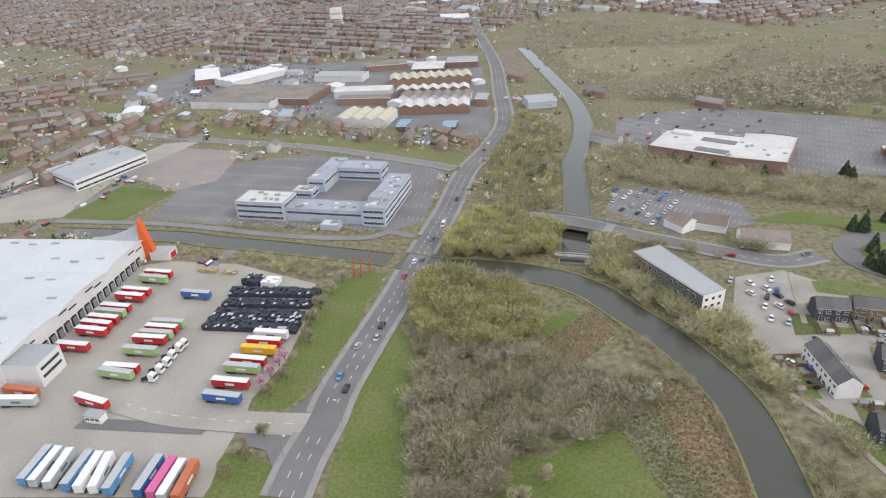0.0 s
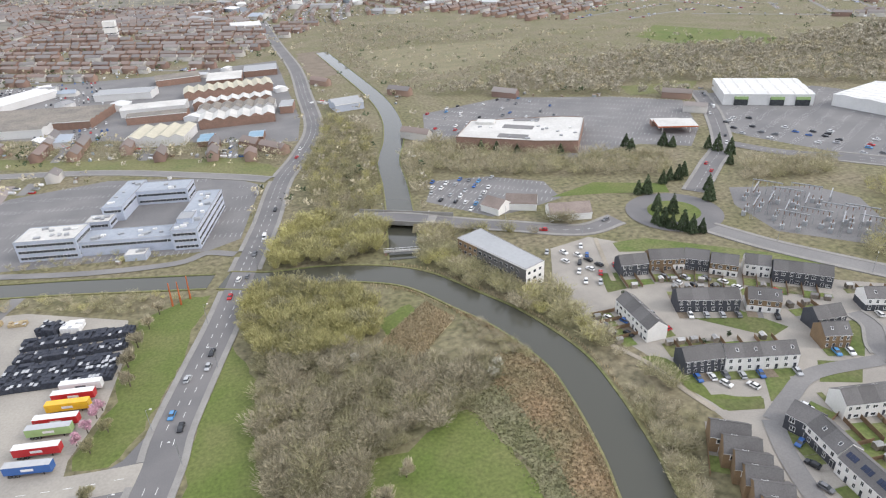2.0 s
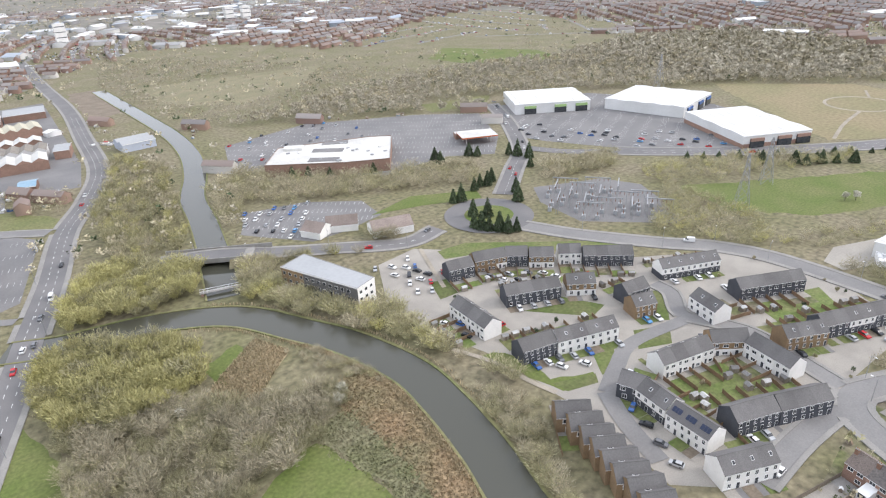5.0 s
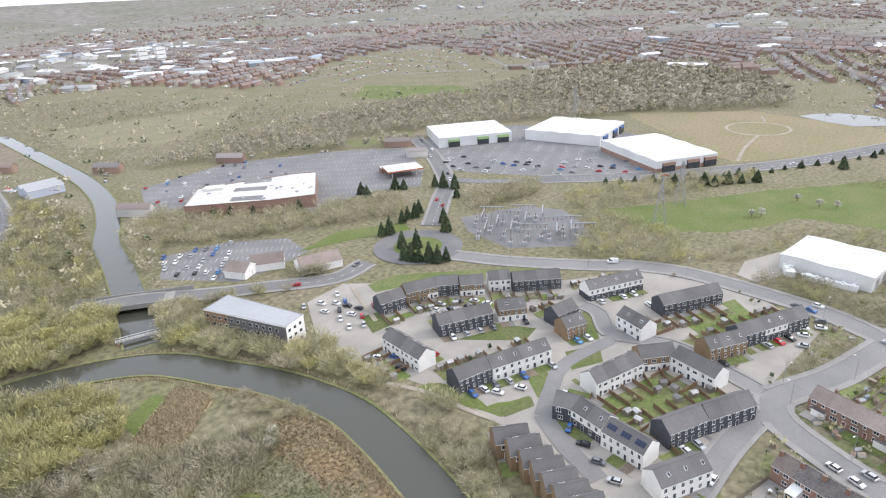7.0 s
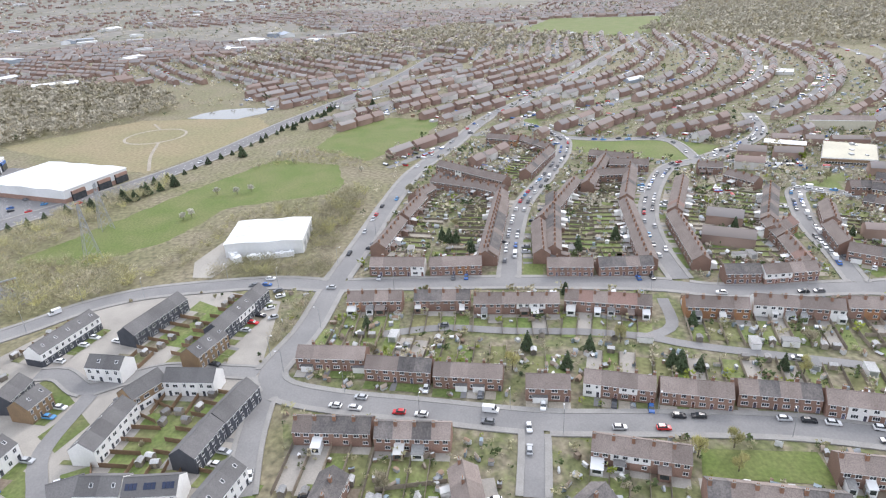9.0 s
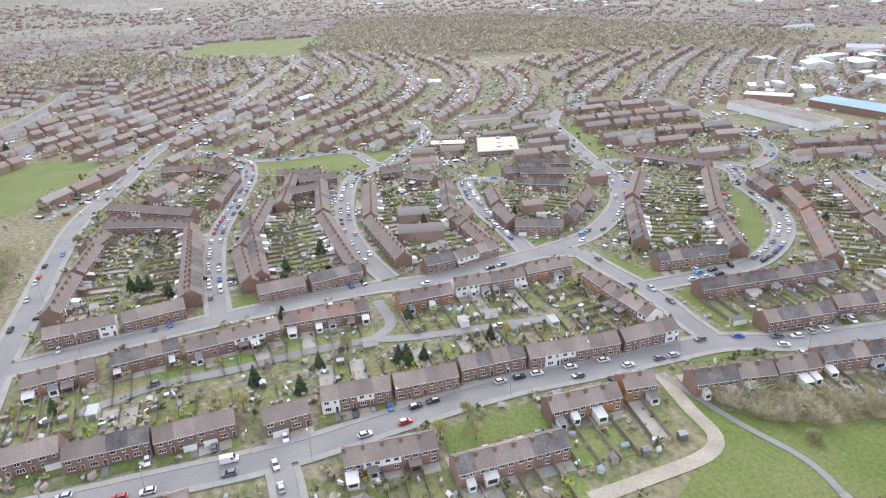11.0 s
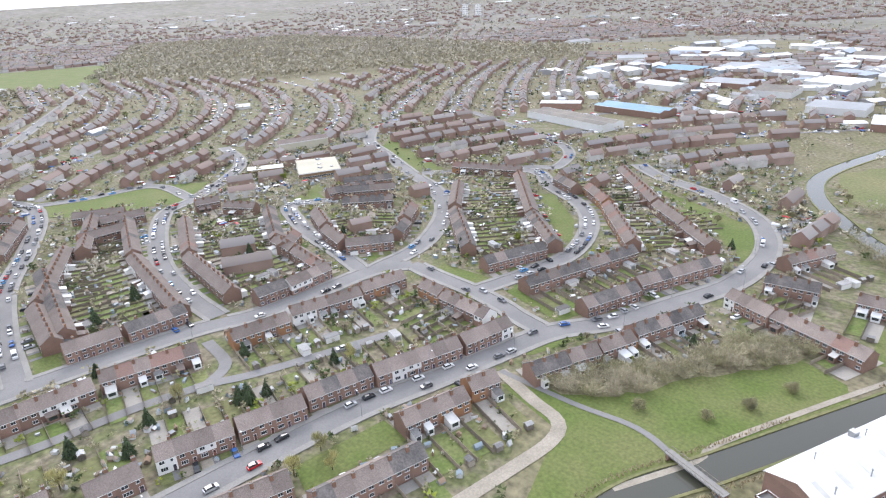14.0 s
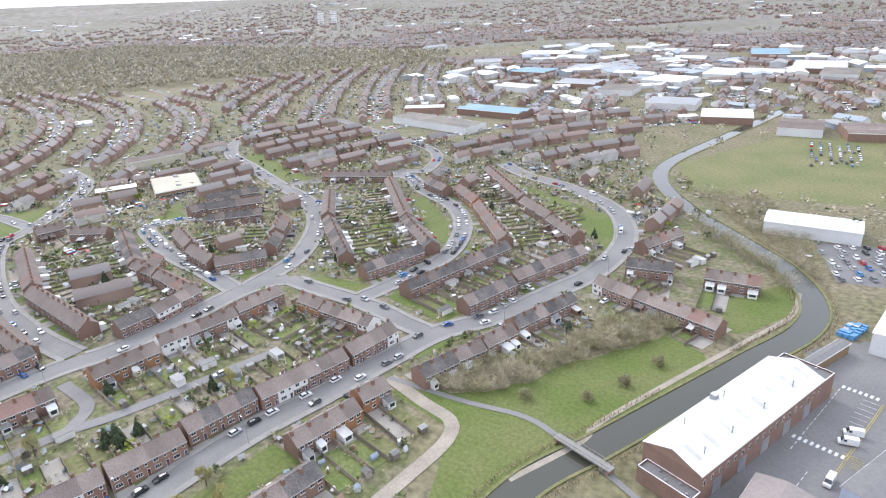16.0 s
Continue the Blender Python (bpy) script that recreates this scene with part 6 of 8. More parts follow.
shed_hall("school", "two-storey brick school with cream panels", x, y, l, 12, a, 7, "cream", "tile_brown", 1, 2.5)
x, y, l, w, a = oblong(B_STORE)
shed_hall("store", "long white storage shed", x, y, max(l, w), min(l, w), a + (90 if l < w else 0), 6.5, "white_metal", "white_metal", 1, 1.5, lights=8, doors=3)
x, y, l, w, a = oblong(B_CANALSHED)
shed_hall("boat_shed", "blue-grey shed beside the canal branch", x, y, l, 22, a, 6, "office_wall", "grey_metal", 2, 2.0)
for q in (B_PUB, B_PUB2, B_PUB3):
    x, y, l, w, a = oblong(q)
    if w > l:
        l, w, a = w, l, a + 90
    shed_hall("pub", "half-timbered pub building with a brown tile roof", x, y, l, w, a, 3.6, "render", "tile_brown", 1, w * 0.3, category="pub")
pick = ["roof_felt", "old_roof", "roof_felt", "old_roof", "roof_felt", "cream", "old_roof", "old_roof", "white_metal", "white_metal", "grey_metal", "roof_felt", "cream", "blue_metal", "blue_metal", "grey_metal", "old_roof", "grey_metal"]
for i, (x, y, l, w, a, h) in enumerate(IND_SHEDS):
    shed_hall("industrial_shed", "brick industrial shed with " + {"roof_felt": "a pale", "old_roof": "an old brown", "cream": "a cream", "white_metal": "a white metal", "grey_metal": "a grey metal", "blue_metal": "a blue metal"}[pick[i]] + " roof",
              x, y, *((w, l, a + 90) if i in (2, 3, 4, 5, 12) else (l, w, a)), h * 0.8, "brick" if i % 3 else "white_metal", pick[i], max(1, int((l if i in (2, 3, 4, 5, 12) else w) / 9)), 2.4 if i in (2, 3, 4, 5, 12) else 1.2, category="industrial shed", lights=0)
pick = ["blue_metal", "old_roof", "roof_felt", "grey_metal", "white_metal", "old_roof", "grey_metal", "tile_brown", "tile_brown", "roof_felt", "blue_metal", "white_metal", "grey_metal", "white_metal"]
for i, (x, y, l, w, a, h) in enumerate(FAR_SHEDS):
    shed_hall("industrial_shed", "far industrial shed with a metal roof", x, y, l, w * 0.8, a, h * 0.8, "white_metal" if i % 2 else "brick", pick[i % len(pick)], max(1, int(w / 14)), 1.5, category="industrial shed")

# roundabout
rc = Vector((195.6, 249.5, 0))
s = Shape()
for i in range(40):
    a0, a1 = 2 * math.pi * i / 40, 2 * math.pi * (i + 1) / 40
    f = lambda r, t, z: (rc.x + r * math.cos(t), rc.y + r * math.sin(t), z)
    s.face([f(13, a0, 0.31), f(24, a0, 0.31), f(24, a1, 0.31), f(13, a1, 0.31)], "asphalt")
setting("roundabout", s, "grey asphalt ring of a roundabout", "road")
s = Shape()
s.prism([(rc.x + 13.2 * math.cos(t), rc.y + 13.2 * math.sin(t)) for t in np.linspace(0, 2 * math.pi, 33)[:-1]], 0, 0.5, "kerb", "grass")
setting("roundabout_island", s, "grassy round island with a kerb", "green")

# bridge over the canal branch
br = thing("road_bridge", "concrete road bridge with pale parapets over the canal", "bridge")
A, B = Vector((46, 301, 0)), Vector((80, 282.5, 0))
d = (B - A).normalized()
L = (B - A).length
br.matrix_basis = pose(A.x, A.y, 0, 0, 0, math.degrees(math.atan2(d.y, d.x)))
s = Shape()
s.box(2, L - 2, -6.3, 6.3, 2.0, 2.85, "kerb", bottom=True)
part("deck", s, br)
for k in (-1, 1):
    s = Shape()
    s.box(-6, L + 6, k * 6.4 - 0.2, k * 6.4 + 0.2, 2.0, 4.3, "kerb", bottom=True)
    part("parapet", s, br)
for x in (4, L - 8):
    s = Shape()
    s.box(x, x + 4, -6, 6, 0, 2.1, "brick")
    part("abutment", s, br)
fb = thing("footbridge", "white railed footbridge over the canal mouth", "footbridge")
A, B = Vector((*B_WEIR[0], 0)), Vector((*B_WEIR[1], 0))
d = (B - A).normalized()
L = (B - A).length + 6
fb.matrix_basis = pose(A.x - d.x * 3, A.y - d.y * 3, 0, 0, 0, math.degrees(math.atan2(d.y, d.x)))


def foot_parts(fb, L, wd, z, rail="frame"):
    s = Shape()
    s.box(0, L, -wd, wd, z - 0.35, z, "kerb", bottom=True)
    part("deck", s, fb)
    for k in (-1, 1):
        s = Shape()
        s.box(0, L, k * wd - 0.05, k * wd + 0.05, z + 0.95, z + 1.1, rail, bottom=True)
        for i in range(int(L / 1.5) + 1):
            s.box(i * 1.5 - 0.04, i * 1.5 + 0.04, k * wd - 0.04, k * wd + 0.04, z, z + 1.0, rail)
        part("railing", s, fb)
    for x in (0.3, L - 1.3):
        s = Shape()
        s.box(x, x + 1, -wd, wd, 0, z - 0.3, "brick")
        part("pier", s, fb)


foot_parts(fb, L, 1.0, 1.6)
A, B = Vector((*FOOTBRIDGE[0], 0)), Vector((*FOOTBRIDGE[1], 0))
fb = thing("footbridge", "grey steel footbridge carrying a path over the canal", "footbridge", at=pose(A.x, A.y, 0, 0, 0, math.degrees(math.atan2((B - A).y, (B - A).x))))
foot_parts(fb, (B - A).length + 4, 1.3, 2.0, "old_roof")

# pylons and substation


def lattice(name, label, x, y, h, ang, arms=True):
    p = thing(name, label, "pylon", at=pose(x, y, 0, 0, 0, ang))
    s, wide = Shape(), h * 0.11
    lv = [0, 0.22, 0.42, 0.58, 0.72, 0.84, 1.0]
    r = lambda t: wide * (1 - t) ** 1.2 + 0.35
    for i in range(len(lv) - 1):
        za, zb = lv[i] * h, lv[i + 1] * h
        ra, rb = r(lv[i]), r(lv[i + 1])
        c = [(-1, -1), (1, -1), (1, 1), (-1, 1)]
        for j in range(4):
            u, v = c[j], c[(j + 1) % 4]
            s.tube((u[0] * ra, u[1] * ra, za), (u[0] * rb, u[1] * rb, zb), 0.13, 0.12, "steel", 4)
            s.tube((u[0] * ra, u[1] * ra, za), (v[0] * rb, v[1] * rb, zb), 0.08, 0.08, "steel", 4)
            s.tube((v[0] * ra, v[1] * ra, za), (u[0] * rb, u[1] * rb, zb), 0.08, 0.08, "steel", 4)
    part("tower", s, p)
    if arms:
        for t, ln in ((0.62, 6.5), (0.76, 5.5), (0.9, 4.5)):
            s = Shape()
            for k in (-1, 1):
                s.tube((k * 0.5, 0.5, t * h), (k * ln, 0, t * h), 0.12, 0.08, "steel", 4)
                s.tube((k * 0.5, -0.5, t * h), (k * ln, 0, t * h), 0.12, 0.08, "steel", 4)
                s.tube((k * 0.5, 0, t * h + 1.6), (k * ln, 0, t * h), 0.1, 0.08, "steel", 4)
                s.tube((k * ln, 0, t * h), (k * ln, 0, t * h - 1.8), 0.12, 0.12, "kerb", 4)
            part("arm", s, p)
    return p


for (x, y), h in zip(PYLONS, (27, 30)):
    lattice("pylon", "grey steel lattice pylon standing in grass", x, y, h, 40)
x, y = PYLON_MAST[0]
lattice("mast", "tall thin grey lattice mast behind the sheds", x, y, 36, 0, False)
for i, (x, y) in enumerate(GANTRY):
    gt = thing("substation_gantry", "grey steel gantry with hanging insulators", "gantry", "substation gantries", at=pose(x, y, 0, 0, 0, 38 + (90 if i % 2 else 0)))
    for k in (-7, 0, 7):
        s = Shape()
        s.tube((k, -0.6, 0), (k, 0, 7.5), 0.14, 0.1, "steel", 4)
        s.tube((k, 0.6, 0), (k, 0, 7.5), 0.14, 0.1, "steel", 4)
        part("post", s, gt)
    s = Shape()
    s.box(-7.3, 7.3, -0.25, 0.25, 7.3, 7.8, "steel", bottom=True)
    part("beam", s, gt)
    for k in range(6):
        s = Shape()
        s.tube((-5.8 + k * 2.3, 0, 7.3), (-5.8 + k * 2.3, 0, 5.6), 0.14, 0.14, "pot", 6)
        part("insulator", s, gt)
    for k in (-4, 3):
        s = Shape()
        s.box(k - 1, k + 1, 3, 5, 0, 2.4, "grey_metal")
        s.tube((k, 4, 2.4), (k, 4, 4.2), 0.25, 0.15, "pot", 6)
        part("transformer", s, gt)
x, y = GATEHOUSE[0]
gh = thing("gatehouse", "small white gatehouse hut with a pale roof", "hut", at=pose(x, y, 0.2, 0, 0, -12))
s = Shape()
s.box(-3, 3, -1.6, 1.6, 0, 2.9, "render")
part("wall", s, gh)
s = Shape()
s.box(-3.3, 3.3, -1.9, 1.9, 2.9, 3.15, "grey_metal", bottom=True)
part("roof", s, gh)
for k in (-1.8, 0, 1.8):
    part("window", WIN_M, gh, at=pose(k, -1.62, 1.1))
for x, y in RED_POLES:
    s = Shape()
    s.tube((0, 0, 0), (0.4, 0, 11), 0.45, 0.2, "car_rust", 8)
    tagged(part("sculpture_post", s, at=pose(x, y, 0)), "rust-red tapered steel post on a lawn", "sculpture", "rust posts")

for i, (x, y, l, w, a, h) in enumerate(YARD_UNITS):
    shed_hall("yard_unit", ("low unit with a pale pinkish roof", "dark flat-roofed unit in a yard", "white unit with window bands", "dark flat-roofed canal store")[i], x, y, l, w, a, h, ("brick", "office_wall", "white_metal", "brick_brown")[i], ("pinklot", "lot", "white_metal", "lot")[i], 1, 0.5 if i else 1.4)
# ---- vehicles ----


def profile(s, pts, w, m, taper=0.0):
    """A side outline given as x and z, drawn across the width."""
    n, i = len(pts), len(s.v)
    top = max(p[1] for p in pts)
    low = min(p[1] for p in pts)
    for k in (-1, 1):
        for x, z in pts:
            t = (z - low) / (top - low) if top > low else 0
            s.v.append((x, k * (w / 2 - taper * t), z))
    sl = s.slot(m)
    for j in range(n):
        s.f.append((i + j, i + (j + 1) % n, i + n + (j + 1) % n, i + n + j))
        s.s.append(sl)
    s.f += [tuple(range(i + n - 1, i - 1, -1)), tuple(range(i + n, i + 2 * n))]
    s.s += [sl, sl]


def wheel_mesh(r, w):
    s = Shape()
    s.tube((0, -w / 2, 0), (0, w / 2, 0), r, r, "black", 10)
    s.tube((0, -w / 2 - 0.02, 0), (0, w / 2 + 0.02, 0), r * 0.55, r * 0.55, "steel", 8)
    return s.mesh("wheel")


WHEEL, TYRE = wheel_mesh(0.31, 0.2), wheel_mesh(0.5, 0.3)


def car(col, word, full=True, van=False):
    c = thing("van" if van else "car", word + (" van" if van else " car") + " standing on the ground", "van" if van else "car", "vans" if van else "cars")
    s, g2 = Shape(), Shape()
    if van:
        profile(s, [(-2.5, 0.3), (2.5, 0.3), (2.5, 1.0), (1.75, 1.15), (1.15, 2.05), (0.9, 2.2), (-2.5, 2.2)], 1.95, col, 0.12)
        profile(g2, [(1.72, 1.2), (1.82, 1.2), (1.24, 2.0), (1.1, 2.0)], 1.7, "glass", 0.1)
        g2.box(0.5, 1.3, -0.99, 0.99, 1.25, 1.8, "glass")
    else:
        profile(s, [(-2.05, 0.28), (2.1, 0.28), (2.12, 0.6), (2.0, 0.78), (1.1, 0.92), (-1.9, 0.95), (-2.1, 0.85)], 1.76, col, 0.06)
        profile(s, [(-1.45, 1.42), (0.3, 1.42), (0.15, 1.47), (-1.3, 1.47)], 1.34, col, 0.03)
        profile(g2, [(-1.85, 0.93), (1.05, 0.93), (0.32, 1.43), (-1.5, 1.43)], 1.62, "glass", 0.14)
    part("body", s, c)
    part("cabin_glass", g2, c, "dark glass")
    if full:
        x1, x0 = (1.6, -1.6) if van else (1.3, -1.3)
        for x in (x0, x1):
            for y in (-0.8, 0.8):
                part("wheel", WHEEL, c, at=pose(x, y, 0.31))
    return c


COLS = [("car_white", "white"), ("car_silver", "silver"), ("car_grey", "dark grey"), ("car_ink", "black"), ("car_red", "red"), ("car_blue", "blue"), ("car_sky", "light blue")]
WEIGHT = [7, 5, 4, 4, 2, 2, 1]
near_cars, far_cars, vans = [], [], []
rc2 = random.Random(3)
taken = []


def park(x, y, ang, z=BASE + 0.12):
    if any(abs(x - a) < 3.2 and abs(y - b) < 3.2 for a, b in taken):
        return
    taken.append((x, y))
    m = pose(x, y, z, 0, 0, ang + rc2.choice([0, 180]) + rc2.uniform(-3, 3))
    if rc2.random() < 0.08 and len(vans) < 24:
        vans.append(("v", m))
    elif math.hypot(x - 8, y) < 250:
        near_cars.append((rc2.choices(range(7), WEIGHT)[0], m))
    else:
        far_cars.append((rc2.choices(range(7), WEIGHT)[0], m))


for (pl, w, m, pv, nm), chance, lo, hi in [(ROADS[i], c, a, b) for i, c, a, b in (
        (0, 0.035, 20, 400), (5, 0.12, 0, 999), (6, 0.10, 70, 900), (7, 0.12, 0, 600), (8, 0.28, 60, 900), (9, 0.03, 0, 900), (11, 0.5, 12, 300), (12, 0.5, 12, 330),
        (13, 0.55, 12, 200), (14, 0.35, 20, 420), (15, 0.22, 8, 100), (16, 0.55, 10, 250), (17, 0.3, 0, 300), (18, 0.3, 0, 200), (19, 0.25, 0, 60), (20, 0.1, 10, 60), (21, 0.06, 0, 200), (24, 0.12, 0, 80), (4, 0.08, 90, 200))]:
    c = smooth(pl, 5.6)
    nn = sides(c)
    run = 0
    for i in range(1, len(c) - 1):
        run += (c[i] - c[i - 1]).length
        if lo < run < hi:
            for e in (-1, 1):
                if rc2.random() < chance:
                    p = c[i] + nn[i] * e * (w / 2 - 1.3 if nm == "street" or w < 9 else w / 4)
                    d = c[i + 1] - c[i - 1]
                    if nm == "street" or rc2.random() < 0.9:
                        park(p.x, p.y, math.degrees(math.atan2(d.y, d.x)))
for p, d, f, w, kind in fronts:
    if rc2.random() < {"old": 0.42, "mid": 0.3, "new": 0.45}[kind]:
        q = p + f * 6.8 + d * w * 0.28
        if clear(q.x, q.y, 4.5, -0.5):
            park(q.x, q.y, math.degrees(math.atan2(f.y, f.x)), 0.17)


def fill(poly, ang, dx, dy, chance, z=0.15, most=80, keep=lambda x, y: True):
    """Cars in bays along rows in a car park."""
    u = Vector((math.cos(radians(ang)), math.sin(radians(ang))))
    v = Vector((-u.y, u.x))
    xs, ys = [p[0] for p in poly], [p[1] for p in poly]
    m = Vector((sum(xs) / len(xs), sum(ys) / len(ys)))
    n = 0
    for i in range(-40, 41):
        for j in range(-20, 21):
            q = m + u * i * dx + v * (j * dy)
            if n < most and inside(poly, q.x, q.y) and rc2.random() < chance and keep(q.x, q.y) and near(road_lines, q.x, q.y) > 1:
                park(q.x, q.y, ang + 90, z)
                n += 1


def off(*polys):
    return lambda x, y: not any(inside(b, x, y) or min(math.hypot(x - a, y - c) for a, c in b) < 4 for b in polys)


fill(PUB_LOT, -38, 2.9, 8, 0.5, most=34, keep=off(B_PUB, B_PUB2, B_PUB3))
fill(SUPER_LOT, -40, 3.2, 9, 0.12, most=38, keep=off(B_SUPER, B_PETROL))
fill(RETAIL_LOT, 30, 3.2, 9, 0.22, most=45, keep=off(B_RETAIL_A, B_RETAIL_B, B_RETAIL_C))
fill([(-32, 395), (-20, 385), (-30, 330), (-42, 310), (-95, 345), (-90, 400)], 0, 3, 10, 0.06, most=8, keep=off(B_OFFICE))
fill(IND_LOT, 10, 4, 12, 0.45, most=200, keep=lambda x, y: not any(math.hypot(x - a[0], y - a[1]) < max(a[2], a[3]) * 0.45 for a in IND_SHEDS))
fill([(8, -545), (-35, -550), (-38, -480), (-5, -470)], 0, 3, 6.5, 0.75, most=85)
fill(STORE_LOT, 20, 3.2, 6, 0.6, most=40)
fill([(112, 235), (140, 238), (150, 215), (128, 200), (110, 200)], -30, 3, 8, 0.3, most=16)
for q in ESTATE_CARS:
    fill(q, 20, 2.8, 6.0, 0.6, 0.17, 12)
for x, y, a in ((-30.9, 209, 75), (-43, 178, 78), (-20, 262, 255), (-12, 285, 75), (22, 422, 70), (-24, 248, 255)):
    park(x, y, a)
near_cars.sort(key=lambda q: q[1].translation.xy.length)
far_cars += near_cars[250:]
spread({i: (lambda i=i: car(*COLS[i])) for i in range(7)}, near_cars[:70])
spread({i: (lambda i=i: car(*COLS[i], full=False)) for i in range(7)}, near_cars[70:250])
lot_cars = Shape()
for i, m in far_cars:
    s = Shape()
    profile(s, [(-2.05, 0.2), (2.1, 0.2), (2.12, 0.6), (2.0, 0.78), (1.1, 0.92), (-1.9, 0.95), (-2.1, 0.85)], 1.76, COLS[i][0], 0.06)
    profile(s, [(-1.85, 0.93), (1.05, 0.93), (0.32, 1.42), (-1.5, 1.42)], 1.62, "glass", 0.14)
    profile(s, [(-1.45, 1.42), (0.3, 1.42), (0.15, 1.47), (-1.3, 1.47)], 1.36, COLS[i][0], 0.03)
    merge_into(lot_cars, s, m)
tagged(new("parked_cars", lot_cars.mesh("parked_cars")), "many parked cars along streets and in lots", "cars", kind="stuff")
spread({"v": lambda: car("car_white", "white", True, True)}, vans)


def trailer(col, word, roof="car_white"):
    t = thing("lorry_trailer", word + " box trailer parked in a yard", "trailer", "lorry trailers")
    s = Shape()
    s.box(-6.8, 6.8, -1.27, 1.27, 1.15, 3.95, col, bottom=True)
    part("box", s, t)
    s = Shape()
    s.box(-6.82, 6.82, -1.29, 1.29, 3.95, 4.05, roof)
    part("roof", s, t)
    s = Shape()
    s.box(-6.6, 6.6, -0.5, 0.5, 0.85, 1.15, "black", bottom=True)
    part("chassis", s, t)
    for x in (-5.4, -4.2, -3.0):
        for y in (-1.05, 1.05):
            part("wheel", TYRE, t, at=pose(x, y, 0.5))
    s = Shape()
    s.box(4.0, 4.2, -0.9, -0.7, 0, 0.9, "black")
    s.box(4.0, 4.2, 0.7, 0.9, 0, 0.9, "black")
    part("landing_leg", s, t)
    s = Shape()
    s.box(-1.6, 1.9, -1.285, 1.285, 2.1, 3.0, "car_white" if col not in ("car_white", "car_silver") else "car_grey")
    part("side_panel", s, t, "plain pale panel on the side")
    return t


TK = {"r": lambda: trailer("car_red", "red"), "g": lambda: trailer("car_green", "pale green", "car_silver"), "y": lambda: trailer("car_yellow", "yellow", "car_yellow"), "b": lambda: trailer("car_blue", "dark blue", "car_silver"),
      "w": lambda: trailer("car_white", "white"), "s": lambda: trailer("car_sky", "blue", "car_silver"), "p": lambda: trailer("car_pink", "pink", "car_pink"), "o": lambda: trailer("car_rust", "orange-red", "car_rust"), "n": lambda: trailer("car_silver", "pale grey", "car_white")}
spots = [(k, pose(x, y, 0.2, 0, 0, a)) for k, (x, y, l, w, a, h) in zip("ygrbrwrbrggrggrrrrrrgrrrgr", TRAILERS)]
spots += [(k, pose(x, y, 0.2, 0, 0, a)) for k, (x, y, l, w, a, h) in zip("snnswwsbpnoonn", TRAILERS_BOTTOM[:13])]
spread(TK, spots)


def tractor():
    t = thing("lorry_cab", "white lorry tractor unit parked in a row", "lorry", "lorry cabs")
    s = Shape()
    profile(s, [(0.6, 0.6), (2.9, 0.6), (2.95, 1.8), (2.75, 3.4), (0.9, 3.7), (0.6, 3.5)], 2.45, "car_white", 0.08)
    part("cab", s, t)
    s = Shape()
    s.box(2.6, 2.99, -1.1, 1.1, 1.8, 2.7, "glass")
    part("windscreen", s, t)
    s = Shape()
    s.box(-3.0, 0.7, -0.5, 0.5, 0.6, 0.95, "black", bottom=True)
    part("chassis", s, t)
    for x in (-2.2, 2.0):
        for y in (-1.0, 1.0):
            part("wheel", TYRE, t, at=pose(x, y, 0.5))
    return t


spread({"t": tractor}, [("t", pose(x, y, 0.2, 0, 0, -12)) for x, y in TRACTORS])


def stack(x, y, l, w, a, h, m):
    """A long stock of crates set in ranks."""
    st = thing("crate_stack", "long ranks of dark stacked crates in a yard" if m == "pallet" else "stack of pale wrapped pallets", "crates", "crate stacks", at=pose(x, y, 0.15, 0, 0, a))
    n, k = max(2, int(l / 1.25)), max(2, int(w / 1.7))
    r = random.Random(int(x * 7 + y))
    for j in range(k):
        s = Shape()
        for i in range(n):
            t = h * r.choice([1, 1, 1, 0.8, 0.65])
            xx, yy = -l / 2 + i * l / n, -w / 2 + j * w / k
            s.box(xx + 0.05, xx + l / n - 0.05, yy + 0.08, yy + w / k - 0.12, 0, t, m, top=m if r.random() < (0.97 if j % 3 else 0.72) else "car_silver")
        part("crate_rank", s, st)["kind"] = "stuff"


for i, (x, y, l, w, a, h) in enumerate(STACKS):
    stack(x, y, l, w * 0.75, a, h * 0.8, "pallet" if i < 5 else "frame")
stack(-118, 262, 9, 4, -15, 1.8, "pallet_wood")
stack(-107, 259, 7, 3, -10, 1.5, "pallet_wood")
stack(290, 98, 14, 4, 30, 3, "frame")
stack(288, 80, 22, 3, 95, 2.6, "frame")
stack(-18.5, -232, 12, 6, 65, 1.8, "car_sky")

# ---- street lamps ----


def street_lamp():
    t = thing("street_lamp", "tall grey steel street lamp beside a road", "street lamp", "street lamps")
    s = Shape()
    s.tube((0, 0, 0), (0, 0, 8.6), 0.1, 0.06, "steel", 6)
    part("pole", s, t)
    s = Shape()
    s.tube((0, 0, 8.5), (1.4, 0, 8.9), 0.05, 0.04, "steel", 6)
    part("arm", s, t)
    s = Shape()
    s.box(1.3, 2.0, -0.15, 0.15, 8.82, 8.98, "frame", bottom=True)
    part("lantern", s, t)
    return t


spots = []
for i in (0, 4, 5, 6, 7, 8, 14, 16):
    pl, w = ROADS[i][:2]
    c = smooth(pl, 32)
    nn = sides(c)
    for j in range(1, len(c) - 1):
        if c[j].length < 330:
            p = c[j] + nn[j] * (w / 2 + 0.6) * (1 if j % 2 else -1)
            if near(road_lines, p.x, p.y) > 0.2:
                q = -nn[j] * (1 if j % 2 else -1)
                spots.append(("l", pose(p.x, p.y, 0.3, 0, 0, math.degrees(math.atan2(q.y, q.x)))))
spread({"l": street_lamp}, spots)

